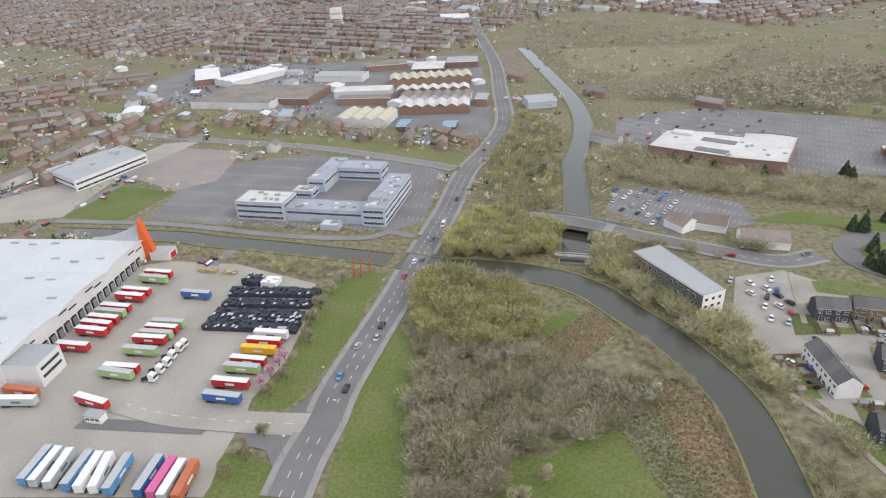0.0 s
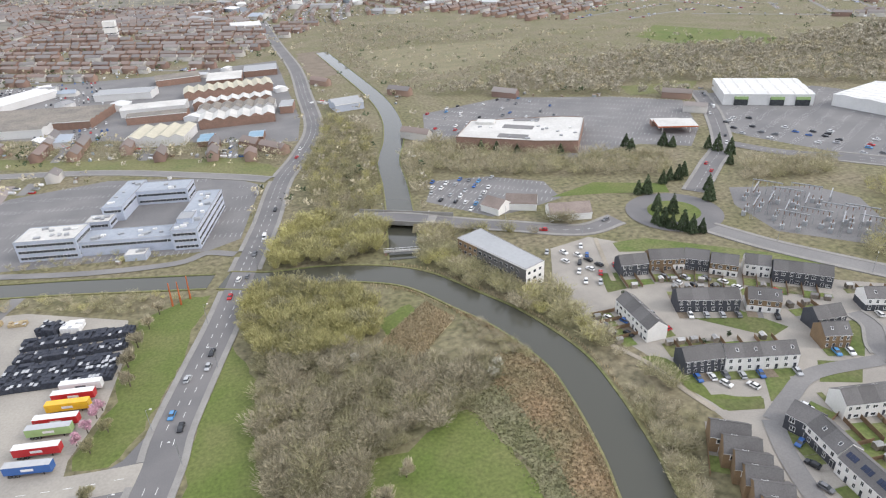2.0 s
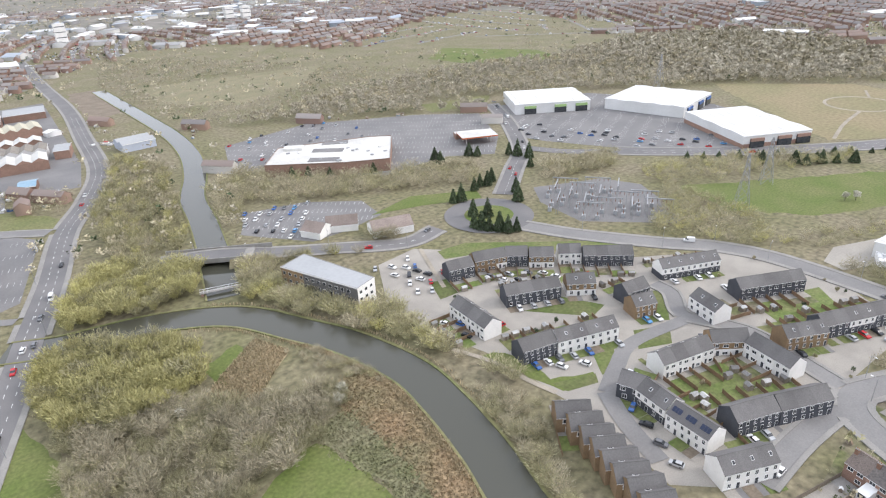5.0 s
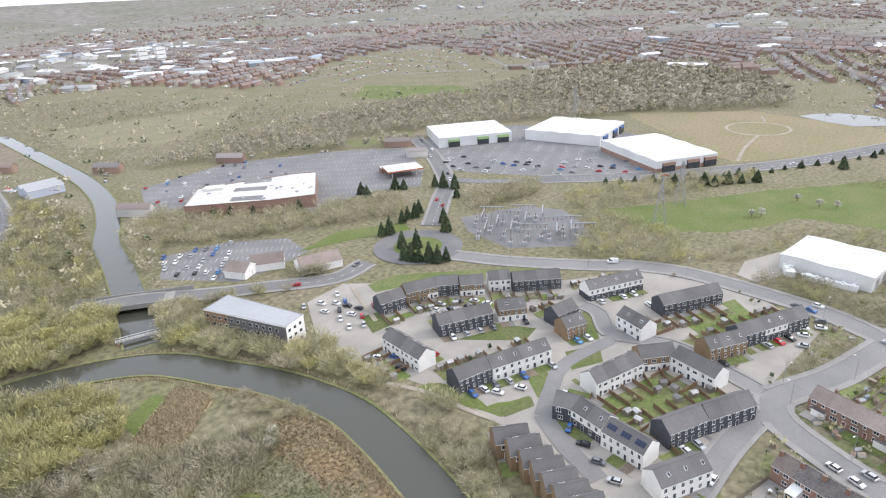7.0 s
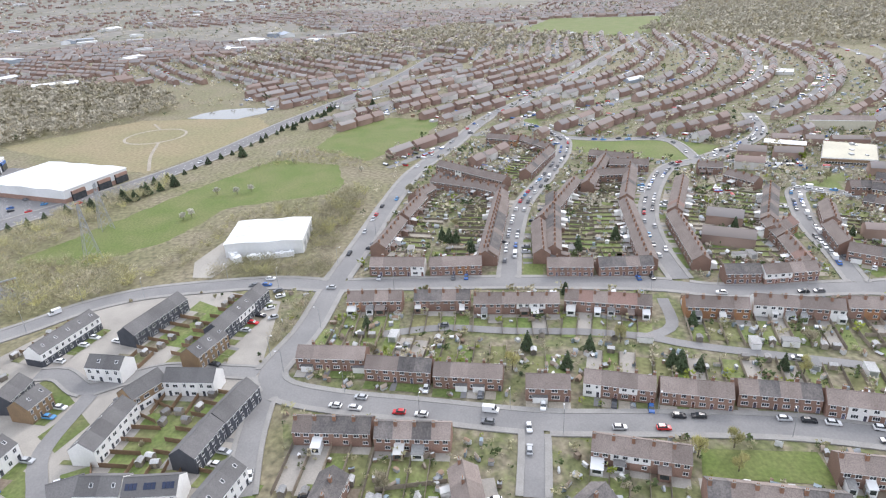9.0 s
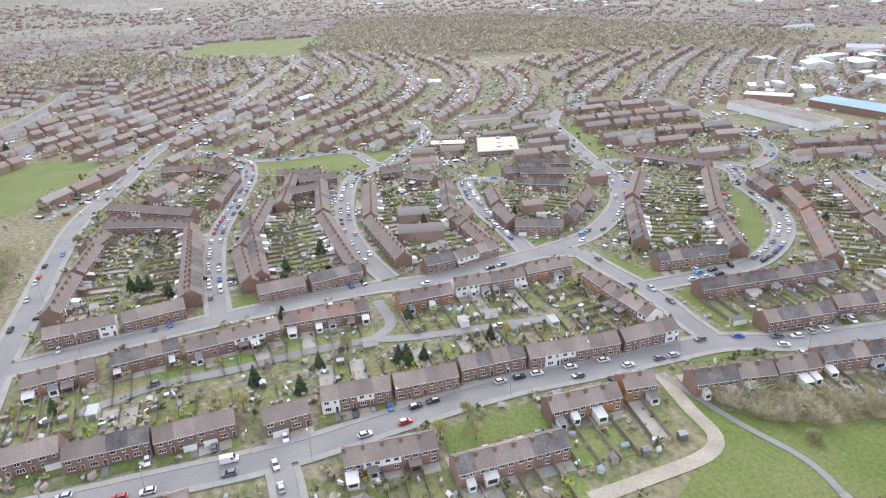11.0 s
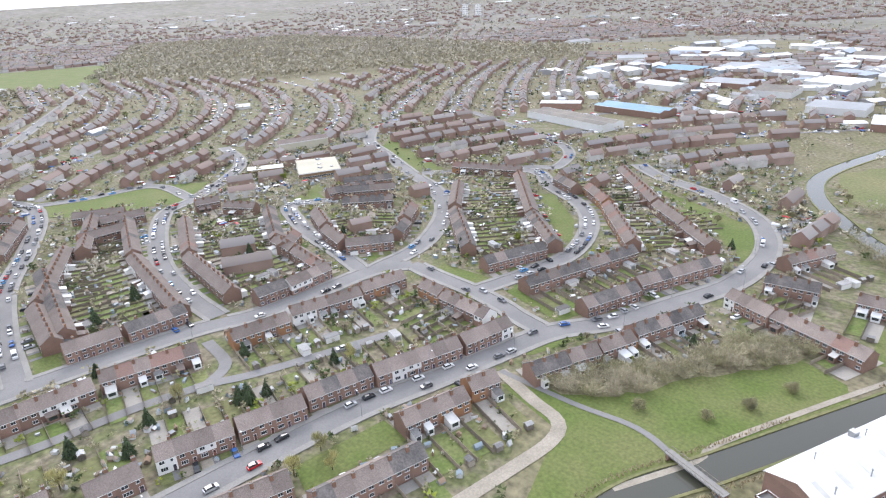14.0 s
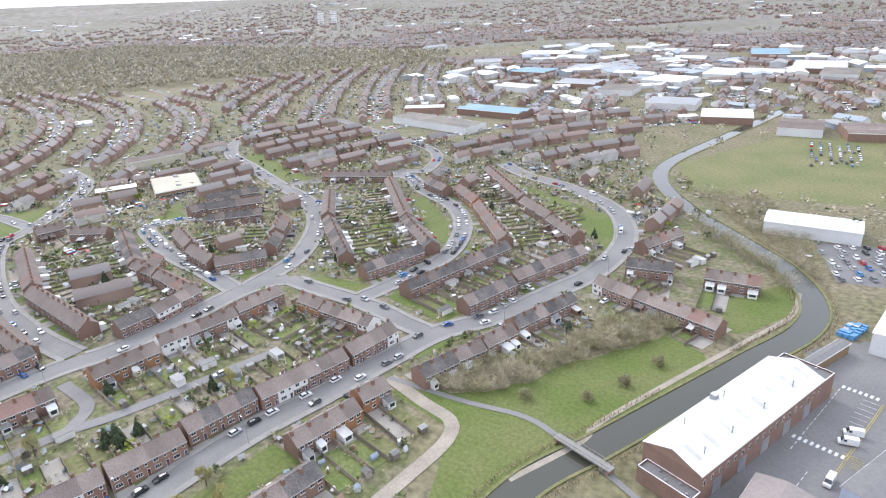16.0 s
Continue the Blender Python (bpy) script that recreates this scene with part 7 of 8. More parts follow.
# ---- painted bays ----
bays = Shape()
for poly, ang, dx, dy, skip in ((PUB_LOT, -38, 2.7, 11, (B_PUB, B_PUB2, B_PUB3)), (SUPER_LOT, -40, 2.7, 12, (B_SUPER, B_PETROL)), (RETAIL_LOT, 30, 2.7, 12, (B_RETAIL_A, B_RETAIL_B, B_RETAIL_C)), (OFFICE_LOT, -14, 2.7, 17, (B_OFFICE,))):
    u = Vector((math.cos(radians(ang)), math.sin(radians(ang)), 0))
    w = Vector((-u.y, u.x, 0))
    o = Vector((sum(p[0] for p in poly) / len(poly), sum(p[1] for p in poly) / len(poly), 0))
    ok = off(*skip)
    for i in range(-45, 46):
        for j in range(-14, 15):
            q = o + u * i * dx + w * j * dy
            if inside(poly, q.x, q.y) and ok(q.x, q.y) and near(road_lines, q.x, q.y) > 2:
                quad(bays, q, u, w, -0.06, 0.06, -2.4, 2.4, 0.168, "paint")
setting("bay_marking", bays, "worn white parking bay lines", "marking")
marks = Shape()
yu, yv = Vector((0.327, 0.945, 0)), Vector((-0.945, 0.327, 0))
for ox, oy, n, along in ((-1.3, -160.8, 9, 0), (-14.5, -193.1, 7, 0), (-13.2, -190.8, 14, 1), (-4.5, -146, 8, 1), (-19.5, -188, 8, 2)):
    for k in range(n):
        o = Vector((ox, oy, 0)) + (yv * 1.55 * k if along == 0 else yu * (2.9 if along == 1 else 2.8) * k)
        x0, x1, y0, y1 = ((-0.9, 0.9, -0.4, 0.4), (-0.8, 0.8, -0.09, 0.09), (-0.07, 0.07, 0, 4.2))[along]
        quad(marks, o, yu, yv, x0, x1, y0, y1, 0.215, "paint")
for k in range(2):
    quad(marks, Vector((-24.3, -187.5, 0)), yu, yv, 0, 46, k * 0.5, k * 0.5 + 0.15, 0.215, "yellow_line")
for k in range(6):
    quad(marks, Vector((-15.5, -158, 0)), (yu + yv * 0.6).normalized(), yv, k * 1.1, k * 1.1 + 0.15, -2.5, 2.5, 0.217, "yellow_line")
setting("yard_marking", marks, "white and yellow painted lines in a service yard", "marking")
for x, y, a in ((-15.9, -168.2, 5), (-14.4, -163.3, 5), (-9.6, -144.4, 72), (-30, -190, 118), (-27, -222, 118)):
    vm = pose(x, y, 0.2, 0, 0, a)
    copy_thing(scene.objects["van"], vm)
# ---- trees ----


def leaf_cloud(r, n, kind, seed):
    """Small slivers that make up a crown of height 1 and radius about 0.4."""
    g3 = np.random.default_rng(seed)
    if kind == "cone":
        z = 1 - np.sqrt(g3.random(n)) * 0.95
        a = g3.random(n) * 2 * np.pi
        rr = (1 - z) * 0.26 * (0.75 + 0.25 * g3.random(n)) + 0.01
        c = np.stack([rr * np.cos(a), rr * np.sin(a), z], 1)
        d = np.stack([np.cos(a), np.sin(a), -0.5 + 0 * a], 1)
        ln, wd = 0.10, 0.055
    elif kind in ("fan", "brush"):
        a = g3.random(n) * 2 * np.pi
        lean = (0.62 if kind == "fan" else 0.95) * np.sqrt(g3.random(n))
        up = g3.uniform(0.18, 1.0, n) ** 0.8 * (1 - 0.22 * lean ** 2) * g3.uniform(0.8, 1.0, n)
        stem = g3.integers(0, 9, n)
        a = a * 0.35 + stem * 2 * np.pi / 9
        c = np.stack([up * lean * np.cos(a) * 0.8, up * lean * np.sin(a) * 0.8, up], 1)
        c[:, :2] += g3.normal(0, 0.03, (n, 2))
        d = np.stack([lean * np.cos(a), lean * np.sin(a), np.ones(n)], 1) + g3.normal(0, 0.28, (n, 3))
        ln, wd = (0.13, 0.017) if kind == "fan" else (0.17, 0.0145)
    else:
        lumps = g3.normal(0, 1, (14, 3))
        lumps /= np.linalg.norm(lumps, axis=1)[:, None]
        lumps = lumps * np.array([0.27, 0.27, 0.26]) * g3.uniform(0.55, 1.0, (14, 1))
        k = g3.integers(0, 14, n)
        o = g3.normal(0, 1, (n, 3))
        o /= np.linalg.norm(o, axis=1)[:, None]
        c = lumps[k] + o * (0.15 * g3.random((n, 1)) ** 0.4)
        c[:, 2] += 0.62
        c[:, 2] = np.maximum(c[:, 2], 0.12)
        d = c - np.array([0, 0, 0.35])
        d = d / np.linalg.norm(d, axis=1)[:, None] * (0.6 if kind == "bare" else 1.0) + g3.normal(0, 0.3 if kind == "bare" else 0.5, (n, 3)) + np.array([0, 0, 0.8 if kind == "bare" else 0.0])
        ln, wd = {"bare": (0.15, 0.0165), "mass": (0.26, 0.13), "mid": (0.17, 0.055)}.get(kind, (0.085, 0.06))
    d /= np.linalg.norm(d, axis=1)[:, None]
    s = np.cross(d, g3.normal(0, 1, (n, 3)))
    s /= np.linalg.norm(s, axis=1)[:, None]
    sz = g3.uniform(0.6, 1.3, (n, 1))
    v = np.stack([c - d * ln * sz / 2 - s * wd * sz * 0.7, c - d * ln * sz / 2 + s * wd * sz * 0.7, c + d * ln * sz * 0.6], 1)
    return v.reshape(-1, 3)


def cloud_mesh(name, v, m, k=3, slots=None):
    me = bpy.data.meshes.new(name)
    n = len(v) // k
    me.vertices.add(len(v))
    me.vertices.foreach_set("co", np.asarray(v, np.float32).ravel())
    me.loops.add(n * k)
    me.loops.foreach_set("vertex_index", np.arange(n * k, dtype=np.int32))
    me.polygons.add(n)
    me.polygons.foreach_set("loop_start", np.arange(0, n * k, k, dtype=np.int32))
    for q in (m if isinstance(m, tuple) else (m,)):
        me.materials.append(M[q])
    if slots is not None:
        me.polygons.foreach_set("material_index", np.asarray(slots, np.int32))
    me.update(calc_edges=True)
    return me


def trunk_shape(seed, limbs=7, top=0.5):
    r = random.Random(seed)
    s = Shape()
    s.tube((0, 0, 0), (0.01, 0.01, top), 0.028, 0.016, "trunk", 6)
    for i in range(limbs):
        a = 2 * math.pi * i / limbs + r.uniform(-0.3, 0.3)
        z = r.uniform(0.22, top)
        o = r.uniform(0.14, 0.26)
        s.tube((0, 0, z), (o * math.cos(a), o * math.sin(a), z + r.uniform(0.18, 0.36)), 0.013, 0.004, "trunk", 4)
    return s


KINDS = {
    "bare": ("tree", "bare brown tree with fine spring twigs", "bare", "twig_brown", 900),
    "olive": ("tree", "olive-brown budding tree with fine twigs", "bare", "twig", 900),
    "willow": ("tree", "yellowish willow with fresh spring twigs", "bare", "willow", 700),
    "bud": ("tree", "bright yellow-green tree in new leaf", "leafy", "bud", 620),
    "conifer": ("conifer", "dark green pointed conifer", "cone", "conifer", 520),
    "bush": ("bush", "dense evergreen garden bush", "leafy", "conifer", 300),
    "pink": ("blossom_tree", "tree covered in pink spring blossom", "leafy", "blossom", 520),
    "white": ("blossom_tree", "shrub dotted with white spring blossom", "leafy", "white_blossom", 420),
}


def plant(key):
    name, label, kind, m, n = KINDS[key]
    t = thing(name, label, "tree" if name != "bush" else "bush", key + " trees")
    part("trunk", trunk_shape(len(key), 5 if kind != "cone" else 0, 0.5 if kind != "cone" else 0.85), t)
    part("crown", cloud_mesh("crown", leaf_cloud(1, n, kind, len(key) + 3), m), t)
    return t


rt = random.Random(21)
TREES = []


def put_tree(key, x, y, h, spread_by=1.0, sunk=0.0):
    TREES.append((key, pose(x, y, 0.05 - sunk, 0, 0, rt.uniform(0, 360)) @ Matrix.Diagonal((h * spread_by, h * spread_by, h, 1))))


for x, y in CONIFERS:
    put_tree("conifer", x, y, rt.uniform(8, 12), 1.15)
for x, y in CONIFERS_HOMES:
    put_tree("conifer", x, y, rt.uniform(6, 8.5), 1.15)
for x, y in SUPER_TREES:
    put_tree("conifer", x, y, rt.uniform(6, 10), 1.5)
for x, y in MOTORWAY_TREES:
    put_tree("conifer", x, y, rt.uniform(6, 9), 1.6)
c = smooth(ROAD_DUAL, 11)
nn = sides(c)
for p, n in list(zip(c, nn))[3:34]:
    q = p - n * rt.uniform(11, 15)
    put_tree("conifer", q.x, q.y, rt.uniform(3.5, 6), 1.7)
for x, y in YELLOW_TREES:
    put_tree("bud" if (x, y) == YELLOW_TREES[0] else "willow", x, y, rt.uniform(6, 8.5), 1.0)
for x, y in BLOSSOMS:
    put_tree("pink", x, y, 6, 1.0)
for x, y in WHITE_BLOSSOMS + PALE_BUSHES:
    put_tree("white", x, y, rt.uniform(4, 6), 1.2)
for k in range(900):
    x, y = rt.uniform(60, 460), rt.uniform(-440, 60)
    if len(TREES) < 215 and inside(HOMES, x, y) and clear(x, y, 7.0, 2.5) and not inside(PARK, x, y) and not inside(GREEN_I, x, y):
        key = rt.choices(["bare", "olive", "bush", "conifer", "bud", "white"], [6, 3, 5, 2, 0.4, 0.4])[0]
        put_tree(key, x, y, rt.uniform(3, 6.5) if key != "bush" else rt.uniform(2, 3.5), 1.3, 0.3)
for k in range(60):
    x, y = rt.uniform(110, 260), rt.uniform(60, 240)
    if inside(ESTATE, x, y) and clear(x, y, 6.5, 1.5):
        put_tree(rt.choice(["bush", "bare", "olive"]), x, y, rt.uniform(1.5, 3.2), 1.2)
for x, y, h in ((-58, 200, 8), (-60, 212, 9), (-58, 224, 8), (-62, 178, 6), (-66, 170, 6), (-55, 236, 7), (-52, 246, 7), (-63, 150, 6), (-66, 140, 6), (-70, 134, 5), (22, 128, 7), (14, 120, 8)) + tuple(BUSHES_PARK):
    put_tree("bare" if h > 6 else "olive", x, y, h, 1.2 if y > 0 else 1.5, 0 if y > 0 else h * 0.25)
spread({k: (lambda k=k: plant(k)) for k in KINDS}, TREES)

# ---- woods ----


def wood(name, label, poly, m, gap, lo, hi, n, kind="bare", seed=0, skip=()):
    """A wood of many crowns in one mesh."""
    g3 = np.random.default_rng(seed + 100)
    protos = [np.concatenate([leaf_cloud(1, n, kind, 40 + seed + i)]) for i in range(5)]
    xs, ys = [p[0] for p in poly], [p[1] for p in poly]
    out, slots = [], []
    mats = {"twig": ("twig", "twig_brown", "willow"), "twig_brown": ("twig_brown", "twig", "twig"), "willow": ("willow", "twig", "willow"), "twig_far": ("twig_far", "twig_brown", "twig_far")}[m]
    x = min(xs)
    while x < max(xs):
        y = min(ys)
        while y < max(ys):
            px, py = x + g3.uniform(-0.5, 0.5) * gap, y + g3.uniform(-0.5, 0.5) * gap
            if inside(poly, px, py) and not any(inside(q, px, py) for q in skip) and near(canal_lines, px, py) > 1.5 and near(road_lines, px, py) > 2.0:
                h = g3.uniform(lo, hi)
                v = protos[g3.integers(5)]
                a = g3.uniform(0, 6.283)
                w = h * g3.uniform(1.2, 1.6)
                ca, sa = math.cos(a) * w, math.sin(a) * w
                out.append(np.stack([v[:, 0] * ca - v[:, 1] * sa + px, v[:, 0] * sa + v[:, 1] * ca + py, v[:, 2] * h], 1))
                slots.append(np.full(n, g3.choice(3, p=(0.62, 0.23, 0.15))))
            y += gap
        x += gap
    if not out:
        return
    ob = new(name, cloud_mesh(name, np.concatenate(out), mats, 3, np.concatenate(slots)))
    tagged(ob, label, "trees", kind="stuff")


wood("wood", "bare grey-brown wood on the canal island", WOOD_ISLE, "twig_brown", 3.7, 3.2, 7.6, 700, "brush", seed=1, skip=(ISLE_GRASS, REED, ROAD_GRASS))
wood("wood", "yellowish willows at the wood's edge", WILLOW_ISLE, "willow", 3.9, 5, 9, 760, "fan", seed=2, skip=(ISLE_GRASS2, REED))
wood("wood", "low brown bushes beside the reeds", ISLE_BUSH, "twig_brown", 3.0, 2, 3.5, 400, "brush", seed=26)
wood("wood", "olive trees between road and canal", WOOD_CLUMP, "willow", 4.3, 5, 9.5, 700, "fan", seed=3)
wood("wood", "mixed bare trees along the canal branch", WOOD_BRANCH, "twig", 5.2, 4, 9, 300, "fan", seed=4)
wood("wood", "bare trees on the canal bank", WOOD_BANK, "twig", 4.2, 4, 8.5, 520, "brush", seed=5)
wood("wood", "bare scrub beside the canal path", WOOD_BANK2, "twig_brown", 3.6, 2.5, 5.5, 500, "brush", seed=6)
wood("wood", "bare brown wood below the supermarket", WOOD_MARKET, "twig_brown", 5.2, 4.5, 8.5, 240, "brush", seed=7, skip=(SUPER_LOT, PUB_LOT))
wood("wood", "bare roadside trees", WOOD_ROADSIDE, "twig", 4.4, 4.5, 7.5, 400, "brush", seed=8)
wood("wood", "bare scrub along the canal arm", WOOD_LEFTBANK, "twig", 4.5, 2, 4.5, 350, "brush", seed=9)
wood("wood", "bare scrub beside the offices", WOOD_OFFICE, "twig", 5.0, 1.5, 4, 300, "brush", seed=10)
wood("wood", "bare trees along the brook", WOOD_BROOK, "twig_brown", 6.5, 3, 7, 110, "brush", seed=11, skip=(BROOK_GRASS,))
wood("wood", "wide bare wood behind the retail park", WOOD_BACK, "twig_far", 8.0, 6, 11, 66, "mid", seed=12, skip=(SUPER_LOT, RETAIL_LOT, BROWN_FIELD, HILL_GREEN, HILL_BROWN, HILL_PALE, POND))
wood("wood", "olive scrub on a low hill", WOOD_HILL, "twig_far", 8.0, 2.5, 6, 50, "mid", seed=13, skip=(HILL_BROWN, HILL_GREEN))
wood("wood", "brown trees beside the junction", WOOD_MID, "twig_brown", 4.5, 5, 8, 230, "brush", seed=14)
wood("wood", "scrub round the pylon field", WOOD_PYLON, "twig", 5.5, 4, 7, 230, "brush", seed=15)
wood("wood", "green hedge in front of the depot", WOOD_DEPOT, "twig", 4.0, 3.5, 6, 230, "brush", seed=16)
wood("wood", "scrub between field and depot", FIELD_SCRUB, "twig", 5.0, 2, 5.5, 220, "brush", seed=27)
wood("wood", "hedge between two fields", FIELD_HEDGE, "twig", 4.5, 2, 4, 220, "brush", seed=28)
wood("wood", "scrub behind the depot", WOOD_DEPOT2, "twig", 5.0, 4, 8, 230, "brush", seed=17)
wood("wood", "bare trees between road and field", WOOD_EASTROAD, "twig", 5.0, 4, 7, 230, "brush", seed=18)
wood("wood", "bare hedge along an estate road", WOOD_TRI, "twig_brown", 3.2, 2.5, 4.5, 230, "brush", seed=19)
wood("wood", "bare scrub behind park gardens", PARK_BUSH, "twig_brown", 3.8, 3.5, 6, 600, "brush", seed=20)
wood("wood", "bare scrub inside the canal bend", WOOD_SHEDBANK, "twig_brown", 5.0, 3, 6, 230, "brush", seed=21, skip=(ROUGH_EAST,))
wood("wood", "wide far bare wood beyond the houses", WOOD_FAR, "twig_far", 13.0, 9, 14, 18, "mass", seed=22)
wood("wood", "bare wood at the far end of the hill road", [(1000, 300), (1250, 250), (1500, -150), (1280, -190), (1100, -330), (1020, -100)], "twig_far", 14.0, 9, 14, 18, "mass", seed=23)
wood("wood", "bare wood beside the pond", [(560, 380), (660, 300), (780, 280), (980, 500), (760, 620), (640, 600)], "twig_far", 10.0, 7, 12, 40, "mass", seed=24, skip=(BROWN_FIELD,))
wood("wood", "bare trees between gardens and canal", WOOD_CANALSIDE, "twig_brown", 4.5, 4, 8, 230, "brush", seed=25)
# reeds along the water
for i, (pl, sd) in enumerate(((CANAL[3:11], 1), (CANAL[12:18], 1), (CANAL[18:23], -1))):
    c = smooth(pl, 1.2)
    nn = sides(c)
    g3 = np.random.default_rng(i)
    out = []
    for e in (-1, 1):
        for p, n in zip(c, nn):
            for k in range(4):
                o = p + n * e * (({0: 8.0}.get(i, 5.8)) + 0.9 + abs(g3.normal(0, 0.8)))
                h, w = g3.uniform(0.6, 1.5), g3.uniform(0.1, 0.3)
                a = g3.uniform(0, 3.14)
                dx, dy = math.cos(a) * w, math.sin(a) * w
                lx, ly = g3.normal(0, 0.25, 2)
                out += [(o.x - dx, o.y - dy, 0.05), (o.x + dx, o.y + dy, 0.05), (o.x + dx * 0.4 + lx, o.y + dy * 0.4 + ly, h), (o.x - dx * 0.4 + lx, o.y - dy * 0.4 + ly, h)]
    tagged(new("reeds", cloud_mesh("reeds", np.array(out), "reed", 4)), "dry pale reeds along the canal edge", "reeds", kind="stuff")
g3 = np.random.default_rng(9)
out = []
xs, ys = [p[0] for p in REED + REED_EDGE], [p[1] for p in REED + REED_EDGE]
for _ in range(90000):
    x, y = g3.uniform(min(xs), max(xs)), g3.uniform(min(ys), max(ys))
    if (inside(REED, x, y) or inside(REED_EDGE, x, y)) and near(canal_lines[:1], x, y) > 0.8:
        h, w, a = g3.uniform(0.3, 1.1), g3.uniform(0.1, 0.3), g3.uniform(0, 3.14)
        dx, dy = math.cos(a) * w, math.sin(a) * w
        lx, ly = g3.normal(0, 0.35, 2)
        out += [(x - dx, y - dy, 0.05), (x + dx, y + dy, 0.05), (x + dx * 0.4 + lx, y + dy * 0.4 + ly, h), (x - dx * 0.4 + lx, y - dy * 0.4 + ly, h)]
tagged(new("reeds", cloud_mesh("reeds", np.array(out), "reed", 4)), "dry orange-brown reeds in a bed", "reeds", kind="stuff")

for poly, m, count, lb in ((BRACKEN, "bracken", 7000, "dead orange-brown bracken"), (PALE_BANK, "pale_grass", 5000, "tussocks of pale dry grass")):
    out = []
    xs, ys = [p[0] for p in poly], [p[1] for p in poly]
    for _ in range(count * 2):
        x, y = g3.uniform(min(xs) - 3, max(xs) + 3), g3.uniform(min(ys) - 3, max(ys) + 3)
        if inside(poly, x + g3.normal(0, 1.5), y + g3.normal(0, 1.5)) and near(canal_lines, x, y) > 0.8 and near(road_lines, x, y) > 0.4:
            h, w, a = g3.uniform(0.15, 0.6), g3.uniform(0.2, 0.5), g3.uniform(0, 3.14)
            dx, dy = math.cos(a) * w, math.sin(a) * w
            lx, ly = g3.normal(0, 0.3, 2)
            out += [(x - dx, y - dy, 0.05), (x + dx, y + dy, 0.05), (x + lx, y + ly, 0.1 + h)]
    tagged(new("tussocks", cloud_mesh("tussocks", np.array(out), m)), lb, "grass", kind="stuff")

# ---- the distant town ----
M["far_wall"] = island_mat("far_wall", [(0.27, 0.18, 0.145), (0.31, 0.22, 0.175), (0.25, 0.17, 0.14), (0.29, 0.2, 0.155), (0.33, 0.24, 0.2), (0.55, 0.53, 0.5)])
M["far_car"] = island_mat("far_car", [(0.75, 0.75, 0.74), (0.45, 0.46, 0.47), (0.7, 0.7, 0.7), (0.04, 0.04, 0.05), (0.16, 0.165, 0.175), (0.4, 0.04, 0.04), (0.05, 0.12, 0.3), (0.6, 0.6, 0.6)], 0.3)
M["far_roof"] = island_mat("far_roof", [(0.20, 0.172, 0.155), (0.225, 0.185, 0.165), (0.19, 0.175, 0.17), (0.235, 0.18, 0.155), (0.215, 0.195, 0.185), (0.26, 0.235, 0.22)])
M["shrub"] = mat("shrub_leaves", (0.07, 0.10, 0.035), (0.10, 0.12, 0.05), 0.1, 0.9, grain=0.3, bump=0, leaf=0.35)
M["far_clutter"] = island_mat("far_clutter", [(0.3, 0.25, 0.2), (0.5, 0.5, 0.48), (0.2, 0.16, 0.12), (0.66, 0.66, 0.65), (0.35, 0.36, 0.37), (0.28, 0.2, 0.14), (0.25, 0.3, 0.33)])
M["far_shed"] = island_mat("far_shed", [(0.7, 0.7, 0.69), (0.5, 0.51, 0.52), (0.62, 0.62, 0.6), (0.3, 0.3, 0.3), (0.33, 0.37, 0.42), (0.68, 0.68, 0.67)], 0.6)


def houses_mesh(name, x, y, ang, l, w, e, h, base, mats=("far_wall", "far_roof")):
    """Many small gabled blocks in one mesh: walls with gables, and a roof."""
    n = len(x)
    c, s_ = np.cos(ang), np.sin(ang)
    L = np.array([[-1, -1, 0], [1, -1, 0], [1, 1, 0], [-1, 1, 0], [-1, -1, 1], [1, -1, 1], [1, 1, 1], [-1, 1, 1], [1, 0, 2], [-1, 0, 2],
                  [-1.02, -1.1, 1], [1.02, -1.1, 1], [1.02, 0, 2.001], [-1.02, 0, 2.001], [1.02, 1.1, 1], [-1.02, 1.1, 1]], float)
    X = L[None, :, 0] * l[:, None] / 2
    Y = L[None, :, 1] * w[:, None] / 2
    Z = np.where(L[None, :, 2] == 0, 0, np.where(L[None, :, 2] == 1, e[:, None], h[:, None] + (L[None, :, 2] > 2) * 0.08)) + base[:, None]
    V = np.stack([X * c[:, None] - Y * s_[:, None] + x[:, None], X * s_[:, None] + Y * c[:, None] + y[:, None], Z], 2).reshape(-1, 3)
    loop = np.array([0, 1, 5, 4, 1, 2, 6, 5, 2, 3, 7, 6, 3, 0, 4, 7, 10, 11, 12, 13, 14, 15, 13, 12, 5, 6, 8, 7, 4, 9])
    loops = (loop[None] + np.arange(n)[:, None] * 16).ravel().astype(np.int32)
    starts = (np.array([0, 4, 8, 12, 16, 20, 24, 27])[None] + np.arange(n)[:, None] * 30).ravel().astype(np.int32)
    me = bpy.data.meshes.new(name)
    me.vertices.add(len(V))
    me.vertices.foreach_set("co", V.astype(np.float32).ravel())
    me.loops.add(len(loops))
    me.loops.foreach_set("vertex_index", loops)
    me.polygons.add(len(starts))
    me.polygons.foreach_set("loop_start", starts)
    for q in mats:
        me.materials.append(M[q])
    me.polygons.foreach_set("material_index", np.tile(np.array([0, 0, 0, 0, 1, 1, 0, 0], np.int32), n))
    me.update(calc_edges=True)
    return me


def lift_at(r):
    return np.maximum(0, (r - 2400) / 2300) ** 2 * 105


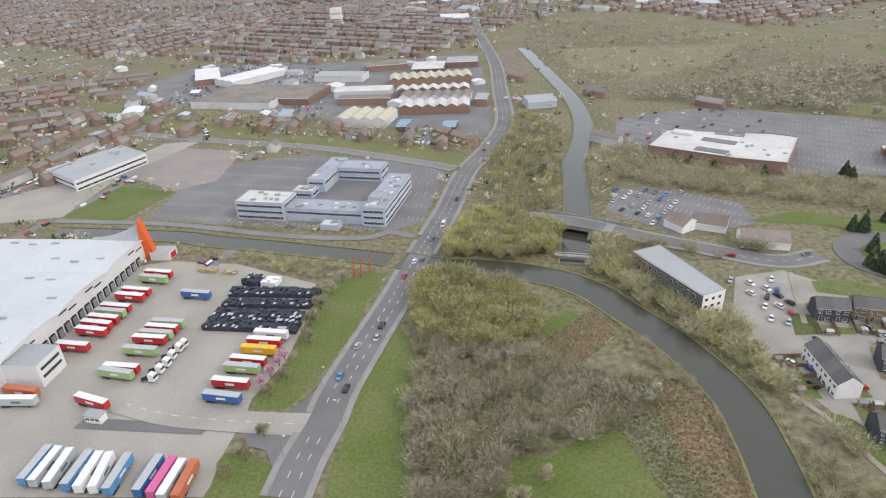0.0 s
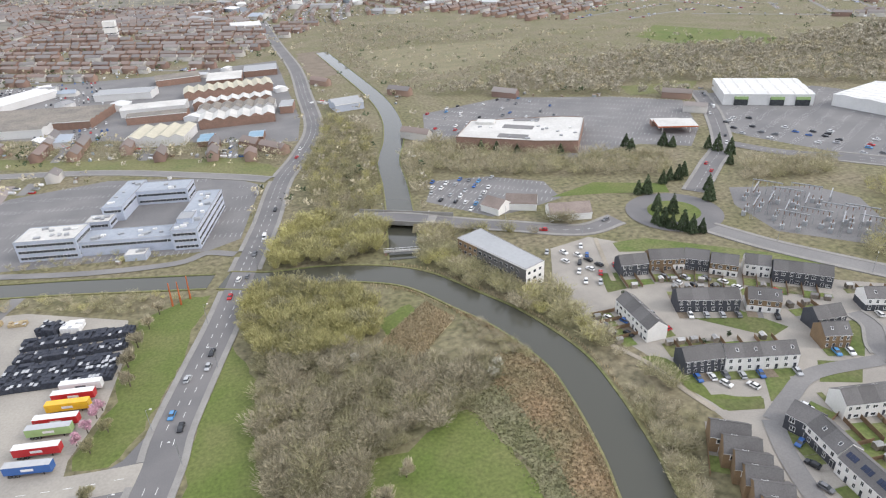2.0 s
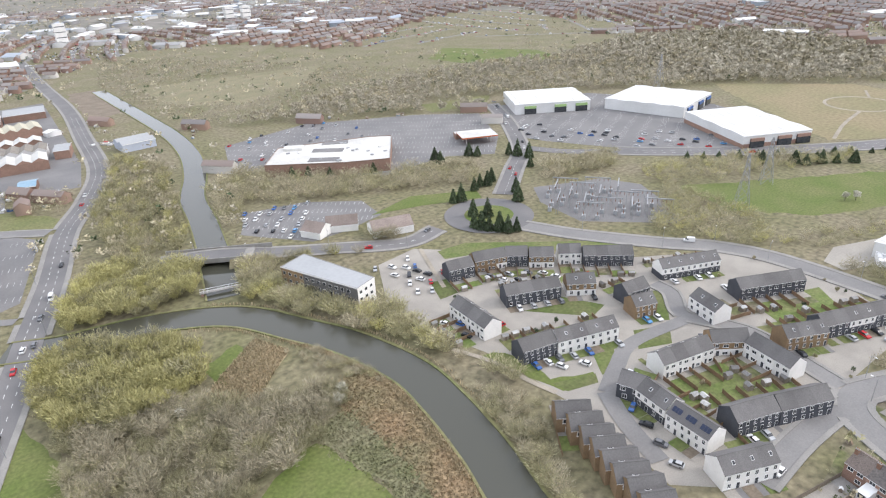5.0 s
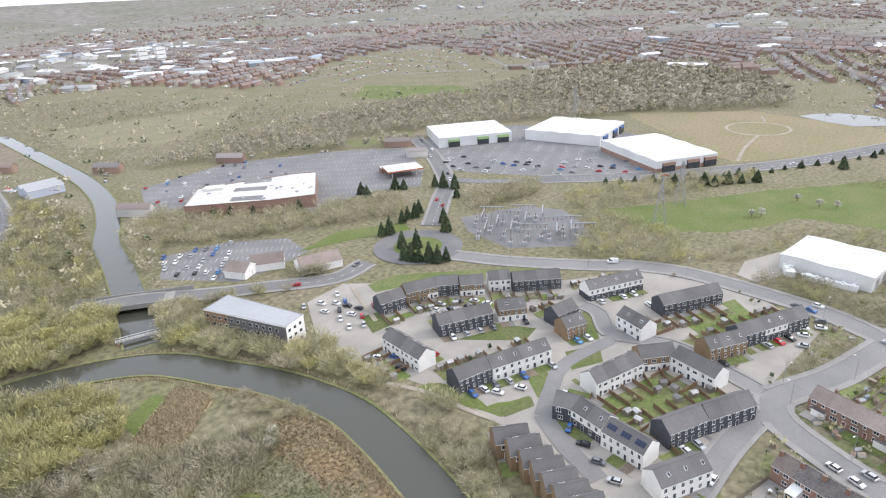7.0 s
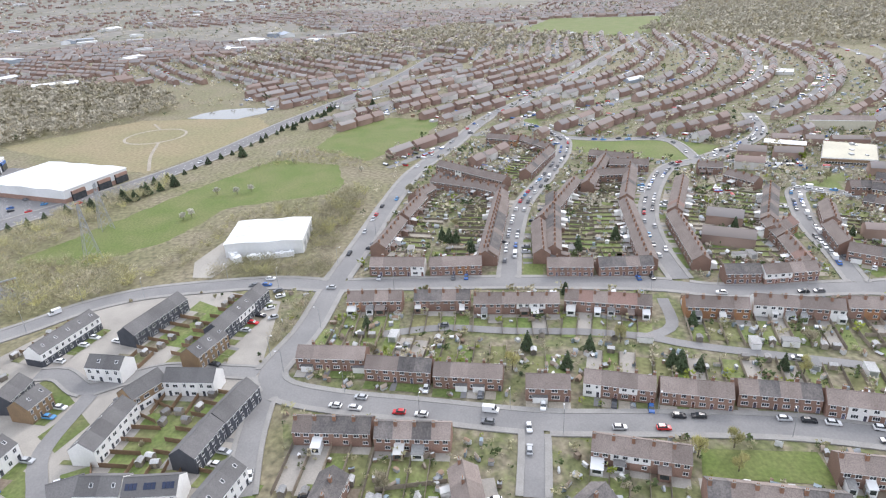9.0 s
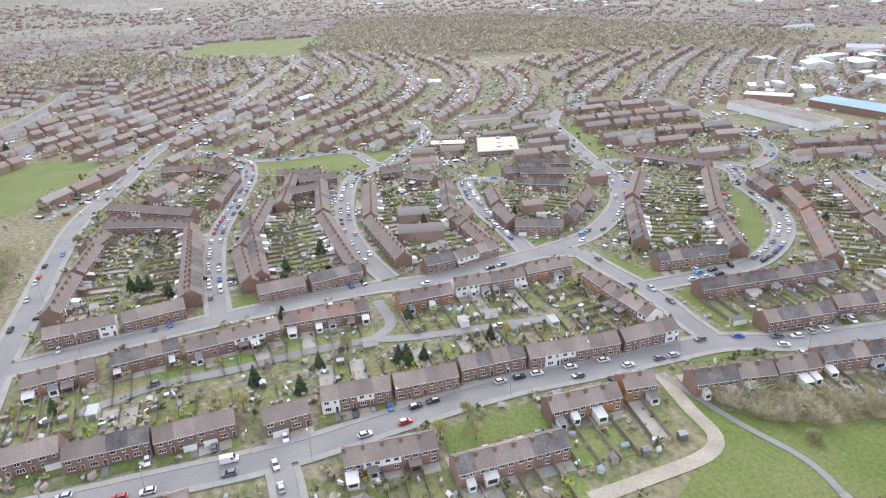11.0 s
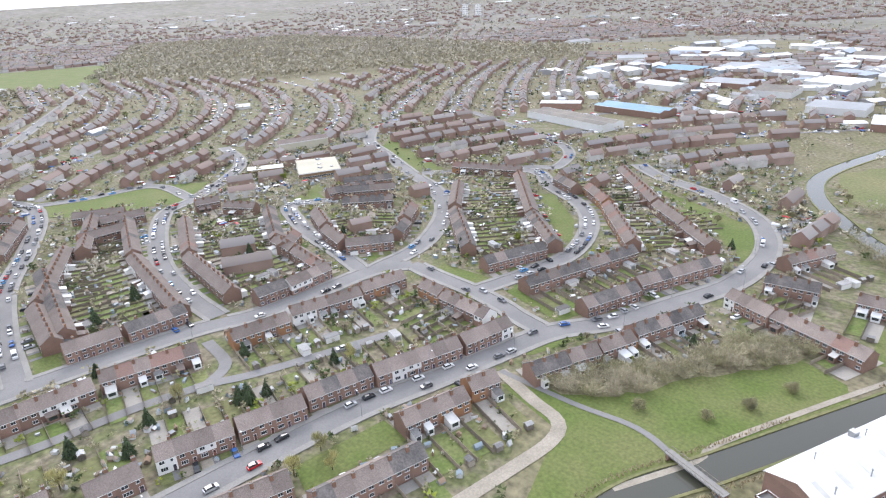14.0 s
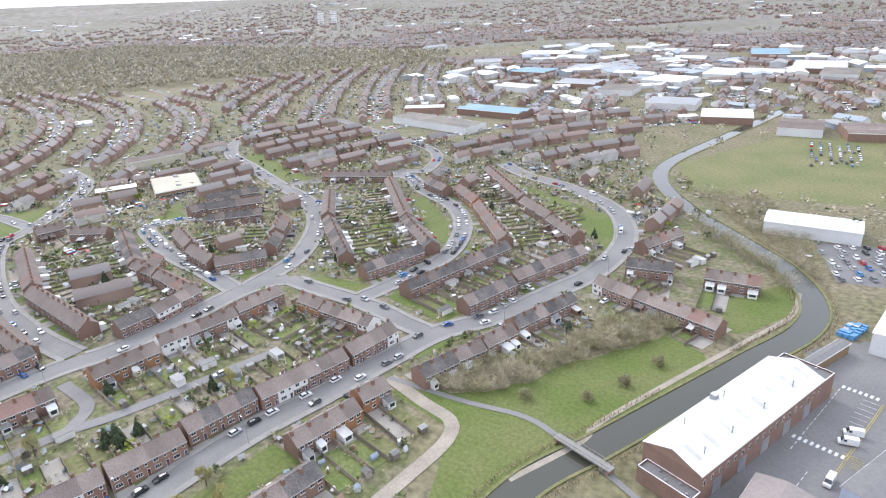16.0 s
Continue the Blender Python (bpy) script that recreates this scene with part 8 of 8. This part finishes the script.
SOLID = [WOOD_BACK, WOOD_HILL, WOOD_FAR, BROWN_FIELD, EAST_FIELD, EAST_FIELD2, FAR_FIELD, IND_LOT, SUPER_LOT, RETAIL_LOT, ROUGH_EAST, BROOK_GRASS, GREEN_A, GREEN_B, GREEN_C, GREEN_D, GREEN_E, GREEN_F, B_SCHOOL, B_CREAM,
         OFFICE_LOT, LEFT_LOT, PINK_LOT, LEFT_LAWN, YARD, WASTE, [(540, 100), (620, 60), (660, 130), (560, 180)], POND, FIELD_SCRUB, PARK, PARK_BUSH]
# areas without houses: woods and open land
OPEN = [[(90, 470), (140, 560), (90, 830), (180, 1150), (330, 1100), (420, 900), (700, 760), (900, 560), (860, 240), (600, 120), (480, 300), (350, 480), (200, 520)],
        [(280, 380), (480, 420), (700, 300), (560, 80), (420, 20), (270, 60), (250, 200)],
        [(80, 300), (130, 520), (280, 470), (340, 300), (260, 130), (100, 250)], [(-60, -700), (130, -560), (95, -380), (-10, -300), (-120, -400)],
        [(-20, 300), (50, 500), (100, 830), (130, 800), (90, 420), (60, 250)], WOOD_FAR]
gx = np.random.default_rng(77)
# districts of parallel streets, houses on both sides, gardens back to back
seats = gx.uniform(-2400, 2700, (230, 2))
heads = gx.uniform(0, math.pi, 230)
pitch = gx.uniform(58, 70, 230)
px, py, pa, pl_, cars_x, cars_y, cars_a = [], [], [], [], [], [], []
yard_x, yard_y = [], []
far_streets = Shape()
for (sx, sy), th, pt in zip(seats, heads, pitch):
    if not 200 < math.hypot(sx, sy) < 2600:
        continue
    cu, su = math.cos(th), math.sin(th)
    bow = gx.uniform(-0.0011, 0.0011)
    place = lambda u, v: (sx + u * cu - (v + bow * u * u) * su, sy + u * su + (v + bow * u * u) * cu)
    own = lambda x, y: np.hypot(seats[:, 0] - x, seats[:, 1] - y).min() >= math.hypot(sx - x, sy - y) - 0.01 and 290 < math.hypot(x, y) < 2350
    for j in range(-5, 6):
        v = j * pt
        for u in range(-300, 300, 20):
            x, y = place(u + 10, v)
            if own(x, y) and math.hypot(x, y) < 1500 and not any(inside(q, x, y) for q in SOLID + OPEN) and near(road_lines, x, y) > 4 and near(canal_lines, x, y) > 8 and np.hypot(house_xy[:, 0] - x, house_xy[:, 1] - y).min() > 14:
                a0, a1, b0, b1 = place(u, v - 3.2), place(u, v + 3.2), place(u + 20, v - 3.2), place(u + 20, v + 3.2)
                far_streets.face([(*a0, 0.13), (*b0, 0.13), (*b1, 0.13), (*a1, 0.13)], "street")
                for e in (-2.2, 2.2, -6.5, 6.5):
                    for k in range(3):
                        if gx.random() < (0.34 if math.hypot(x, y) < 800 else 0.12):
                            cx, cy = place(u + 3 + k * 6.4, v + e)
                            cars_x.append(cx), cars_y.append(cy), cars_a.append(th if abs(e) < 3 else th + 1.57)
        for side in (-13.5, 13.5):
            u = -300.0
            while u < 300:
                ln = gx.choice([11.5, 11.5, 17.0, 23.0])
                x, y = place(u + ln / 2, v + side)
                if own(x, y) and gx.random() > 0.05 and not (math.hypot(x, y) > 900 and noise.noise(Vector((x / 500, y / 500, 3.1))) < -0.2):
                    px.append(x), py.append(y), pa.append(th + math.atan(2 * bow * u)), pl_.append(ln)
                    if math.hypot(x, y) < 1250 and not (60 < x < 480 and -460 < y < 70):
                        for k in range(int(ln / 4)):
                            q = place(u + gx.uniform(0, ln), v + side + math.copysign(gx.uniform(6, 20), side))
                            yard_x.append(q[0]), yard_y.append(q[1])
                u += ln + gx.uniform(2.2, 4.5)
px, py, pa, pl_ = np.array(px), np.array(py), np.array(pa), np.array(pl_)
keep = np.ones(len(px), bool)
blocks = [(r[0], r[1], max(r[2], r[3]) * 0.55 + 6) for r in IND_SHEDS + FAR_SHEDS]
for q in SOLID + OPEN:
    keep &= ~inside_many(q, px, py)
for a, b, c in blocks:
    keep &= np.hypot(px - a, py - b) > c
homes = inside_many(HOMES, px, py)
close = np.hypot(px - 10, py) < 420
keep &= ~(close & ~homes & (px > -200))
for i in np.nonzero(keep & (np.hypot(px, py) < 1300))[0]:
    x, y = px[i], py[i]
    if near(road_lines, x, y) < 7 or near(canal_lines, x, y) < 6 or np.hypot(house_xy[:, 0] - x, house_xy[:, 1] - y).min() < (18 if homes[i] else 13):
        keep[i] = False
px, py, pa, pl_ = px[keep], py[keep], pa[keep], pl_[keep]
n = len(px)
rr = np.hypot(px, py)
me = houses_mesh("town_houses", px, py, pa + gx.normal(0, 0.02, n), pl_, gx.uniform(7, 8, n), gx.uniform(4.6, 5.4, n), gx.uniform(7.2, 8.4, n), lift_at(rr))
tagged(new("town_houses", me), "distant rows of brick houses with brown roofs", "houses", kind="stuff")
if far_streets.f:
    setting("estate_streets", far_streets, "grey streets between distant rows of houses", "street")
m2 = len(cars_x)
tagged(new("distant_cars", houses_mesh("distant_cars", np.array(cars_x), np.array(cars_y), np.array(cars_a), np.full(m2, 4.2), np.full(m2, 1.75), np.full(m2, 0.95), np.full(m2, 1.5), np.full(m2, 0.14), ("far_car", "far_car"))), "distant cars parked along estate streets", "cars", kind="stuff")
# small clutter of gardens: huts and vans
k = gx.random(n) < 0.35
m2 = k.sum()
me = houses_mesh("garden_huts", px[k] + gx.normal(0, 10, m2), py[k] + gx.normal(0, 10, m2), gx.uniform(0, 3, m2), gx.uniform(2, 4.5, m2), gx.uniform(1.6, 2.4, m2), gx.uniform(1.3, 2, m2), gx.uniform(1.7, 2.4, m2), lift_at(rr[k]))
me.materials[0] = me.materials[1] = M["far_shed"]
tagged(new("garden_huts", me), "pale huts and vehicles among distant houses", "huts", kind="stuff")
# low clutter of the near gardens: bins, greenhouses, hedges
bx, by = gx.uniform(60, 480, 19000), gx.uniform(-460, 70, 19000)
ok = inside_many(HOMES, bx, by) & ~inside_many(PARK, bx, by)
for q in (GREEN_A, GREEN_B, GREEN_C, GREEN_D, GREEN_E, GREEN_F, GREEN_G, GREEN_H, GREEN_I, GREEN_J, GREEN_K, GREEN_L, GREEN_M, PARK_BUSH, PARK_EAST):
    ok &= ~inside_many(q, bx, by)
for i in np.nonzero(ok)[0]:
    if near(road_lines, bx[i], by[i]) < 3.2 or near(canal_lines, bx[i], by[i]) < 4 or np.hypot(house_xy[:, 0] - bx[i], house_xy[:, 1] - by[i]).min() < 6:
        ok[i] = False
bx, by = bx[ok], by[ok]
half = len(bx) // 3
me = houses_mesh("garden_clutter", bx[:half], by[:half], gx.uniform(0, 3.1, half), gx.uniform(0.5, 2.6, half), gx.uniform(0.5, 1.8, half), gx.uniform(0.4, 1.7, half), gx.uniform(0.6, 2.0, half), np.full(half, 0.1))
me.materials[0] = me.materials[1] = M["far_clutter"]
tagged(new("garden_clutter", me), "small huts, bins and greenhouses in gardens", "garden clutter", kind="stuff")
out, slots = [], []
shrub = [leaf_cloud(1, 19, "leafy", 300 + i).reshape(-1, 3, 3) for i in range(4)]
shrub = [((c - c.mean(1, keepdims=True)) * 2.0 + c.mean(1, keepdims=True)).reshape(-1, 3) - np.array([0, 0, 0.15]) for c in shrub]
for i in range(half, len(bx)):
    h = gx.uniform(0.8, 2.6) if gx.random() < 0.82 else gx.uniform(3, 6)
    out.append(shrub[i % 4] * np.array([h * 1.4, h * 1.4, h]) + np.array([bx[i], by[i], 0.1]))
    slots.append(np.full(19, gx.choice(4, p=(0.35, 0.25, 0.3, 0.1))))
tagged(new("garden_shrubs", cloud_mesh("garden_shrubs", np.concatenate(out), ("twig", "twig_brown", "shrub", "bud"), 3, np.concatenate(slots))), "mixed shrubs and hedges in back gardens", "shrubs", kind="stuff")
# gardens of the further streets
yard_x, yard_y = np.array(yard_x), np.array(yard_y)
ok = np.ones(len(yard_x), bool)
for q in SOLID + OPEN:
    ok &= ~inside_many(q, yard_x, yard_y)
for a, b, c in blocks:
    ok &= np.hypot(yard_x - a, yard_y - b) > c
ok &= np.array([near(road_lines, x, y) > 2.5 and near(canal_lines, x, y) > 4 and np.hypot(house_xy[:, 0] - x, house_xy[:, 1] - y).min() > 7 for x, y in zip(yard_x, yard_y)])
yard_x, yard_y = yard_x[ok], yard_y[ok]
cut = int(len(yard_x) * 0.4)
pick_ = gx.permutation(len(yard_x))
yard_x, yard_y = yard_x[pick_], yard_y[pick_]
me = houses_mesh("garden_clutter", yard_x[:cut], yard_y[:cut], gx.uniform(0, 3.1, cut), gx.uniform(1, 4, cut), gx.uniform(0.8, 2.4, cut), gx.uniform(0.6, 2.0, cut), gx.uniform(0.8, 2.4, cut), np.full(cut, 0.02), ("far_clutter", "far_clutter"))
tagged(new("garden_clutter", me), "sheds, bins and greenhouses in further gardens", "garden clutter", kind="stuff")
out, slots = [], []
for i in range(cut, len(yard_x)):
    h = gx.uniform(1.2, 3.2) if gx.random() < 0.72 else gx.uniform(4, 8)
    out.append(shrub[i % 4] * np.array([h * 1.3, h * 1.3, h]) + np.array([yard_x[i], yard_y[i], 0.02]))
    slots.append(np.full(19, gx.choice(4, p=(0.33, 0.34, 0.3, 0.03))))
tagged(new("garden_shrubs", cloud_mesh("garden_shrubs", np.concatenate(out), ("twig", "twig_brown", "shrub", "bud"), 3, np.concatenate(slots))), "bare shrubs and evergreens in further gardens", "shrubs", kind="stuff")
# sheds and large blocks far out
nb = 900
a = np.radians(gx.uniform(-48, 192, nb))
r = np.sqrt(gx.uniform(700 ** 2, 4300 ** 2, nb))
x, y = r * np.sin(a), r * np.cos(a)
ok = np.array([noise.noise(Vector((x[i] / 500, y[i] / 500, 7.7))) > 0.08 and not any(inside(q, x[i], y[i]) for q in SOLID + OPEN) for i in range(nb)])
x, y, r = x[ok], y[ok], r[ok]
for x0, x1, y0, y1, q in ((-150, 460, -1300, -600, 170), (-320, 40, 480, 780, 45), (-100, 700, 1100, 2300, 120)):
    xx, yy = gx.uniform(x0, x1, q), gx.uniform(y0, y1, q)
    free = np.ones(q, bool)
    for a, b, c in blocks:
        free &= np.hypot(xx - a, yy - b) > c * 0.8
    free &= np.array([near(road_lines, xx[k], yy[k]) > 14 and near(canal_lines, xx[k], yy[k]) > 14 for k in range(q)])
    x, y = np.concatenate([x, xx[free]]), np.concatenate([y, yy[free]])
r = np.hypot(x, y)
m2 = len(x)
me = houses_mesh("far_sheds", x, y, gx.uniform(0, 3.1, m2), np.where(r < 900, 0.35, 0.8) * gx.uniform(25, 75, m2), np.where(r < 900, 0.45, 0.8) * gx.uniform(15, 40, m2), np.where(r < 900, 0.6, 1.0) * gx.uniform(5, 7.5, m2), np.where(r < 900, 0.6, 1.0) * gx.uniform(7.5, 10, m2), lift_at(r))
me.materials[0] = me.materials[1] = M["far_shed"]
tagged(new("far_sheds", me), "distant pale industrial sheds and blocks", "sheds", kind="stuff")
# further houses, thinner
nb = 11000
a = np.radians(gx.uniform(-48, 192, nb))
r = np.sqrt(gx.uniform(2200 ** 2, 4400 ** 2, nb))
x, y = r * np.sin(a), r * np.cos(a)
ok = np.array([noise.noise(Vector((x[i] / 900, y[i] / 900, 1.7))) > -0.12 for i in range(nb)])
x, y, r = x[ok], y[ok], r[ok]
m2 = len(x)
me = houses_mesh("town_houses", x, y, gx.uniform(0, 3.1, m2), gx.uniform(9, 20, m2), gx.uniform(8, 10, m2), gx.uniform(5, 7, m2), gx.uniform(8, 10, m2), lift_at(r))
tagged(new("town_houses", me), "far houses towards the horizon", "houses", kind="stuff")
# trees of town and country
nb = 30000
a = np.radians(gx.uniform(-48, 192, nb))
r = 330 + (4500 - 330) * gx.random(nb) ** 1.25
x, y = r * np.sin(a), r * np.cos(a)
proto = [leaf_cloud(1, 15, "leafy", 200 + i) * np.array([1.25, 1.25, 1]) for i in range(6)]
for i in range(6):
    c = proto[i].reshape(-1, 3, 3)
    m = c.mean(1, keepdims=True)
    proto[i] = ((c - m) * 2.0 + m).reshape(-1, 3)
out = {"twig_far": [], "twig_brown": [], "conifer": []}
good = ~((r > 900) & inside_many(FAR_FIELD, x, y))
lots = [q for q in SOLID if q not in (WOOD_BACK, WOOD_HILL, WOOD_FAR, BROOK_GRASS)] + [PUB_LOT, DEPOT_LOT, SUBSTATION]
for q in lots:
    good &= ~inside_many(q, x, y)
for a, b, c in blocks:
    good &= np.hypot(x - a, y - b) > c
for i in np.nonzero(good)[0]:
    if r[i] < 900:
        if r[i] < 650 and any(inside(q, x[i], y[i]) for q in OPEN[:3]):
            continue
        if near(road_lines, x[i], y[i]) < 3 or near(canal_lines, x[i], y[i]) < 3 or np.hypot(house_xy[:, 0] - x[i], house_xy[:, 1] - y[i]).min() < 9:
            continue
    elif noise.noise(Vector((x[i] / 300, y[i] / 300, 9.0))) < -0.25:
        continue
    h = gx.uniform(4, 9) if r[i] < 1500 else gx.uniform(7, 14)
    v = proto[i % 6] * np.array([h * 1.1, h * 1.1, h]) + np.array([x[i], y[i], lift_at(r[i])])
    q = gx.random()
    out["twig_far" if q < 0.52 else "twig_brown" if q < 0.86 else "conifer"].append(v)
for m, lst in out.items():
    tagged(new("far_trees", cloud_mesh("far_trees", np.concatenate(lst), m)), {"twig_far": "distant olive budding trees", "twig_brown": "distant bare brown trees", "conifer": "distant dark evergreens"}[m], "trees", kind="stuff")
# hills on the horizon are part of the ground; tower blocks stand before them
for x, y, h in ((120, 1340, 38), (470, 1500, 30), (505, 1490, 30), (1750, -2250, 55), (1820, -2250, 55), (-190, 1150, 24)):
    building("tower_block", "pale distant tower block", [(x - 9, y - 9), (x + 9, y - 9), (x + 9, y + 9), (x - 9, y + 9)], h, "render", "roof_felt", tuple(range(6, h - 2, 9)), 0.4, 1.6)
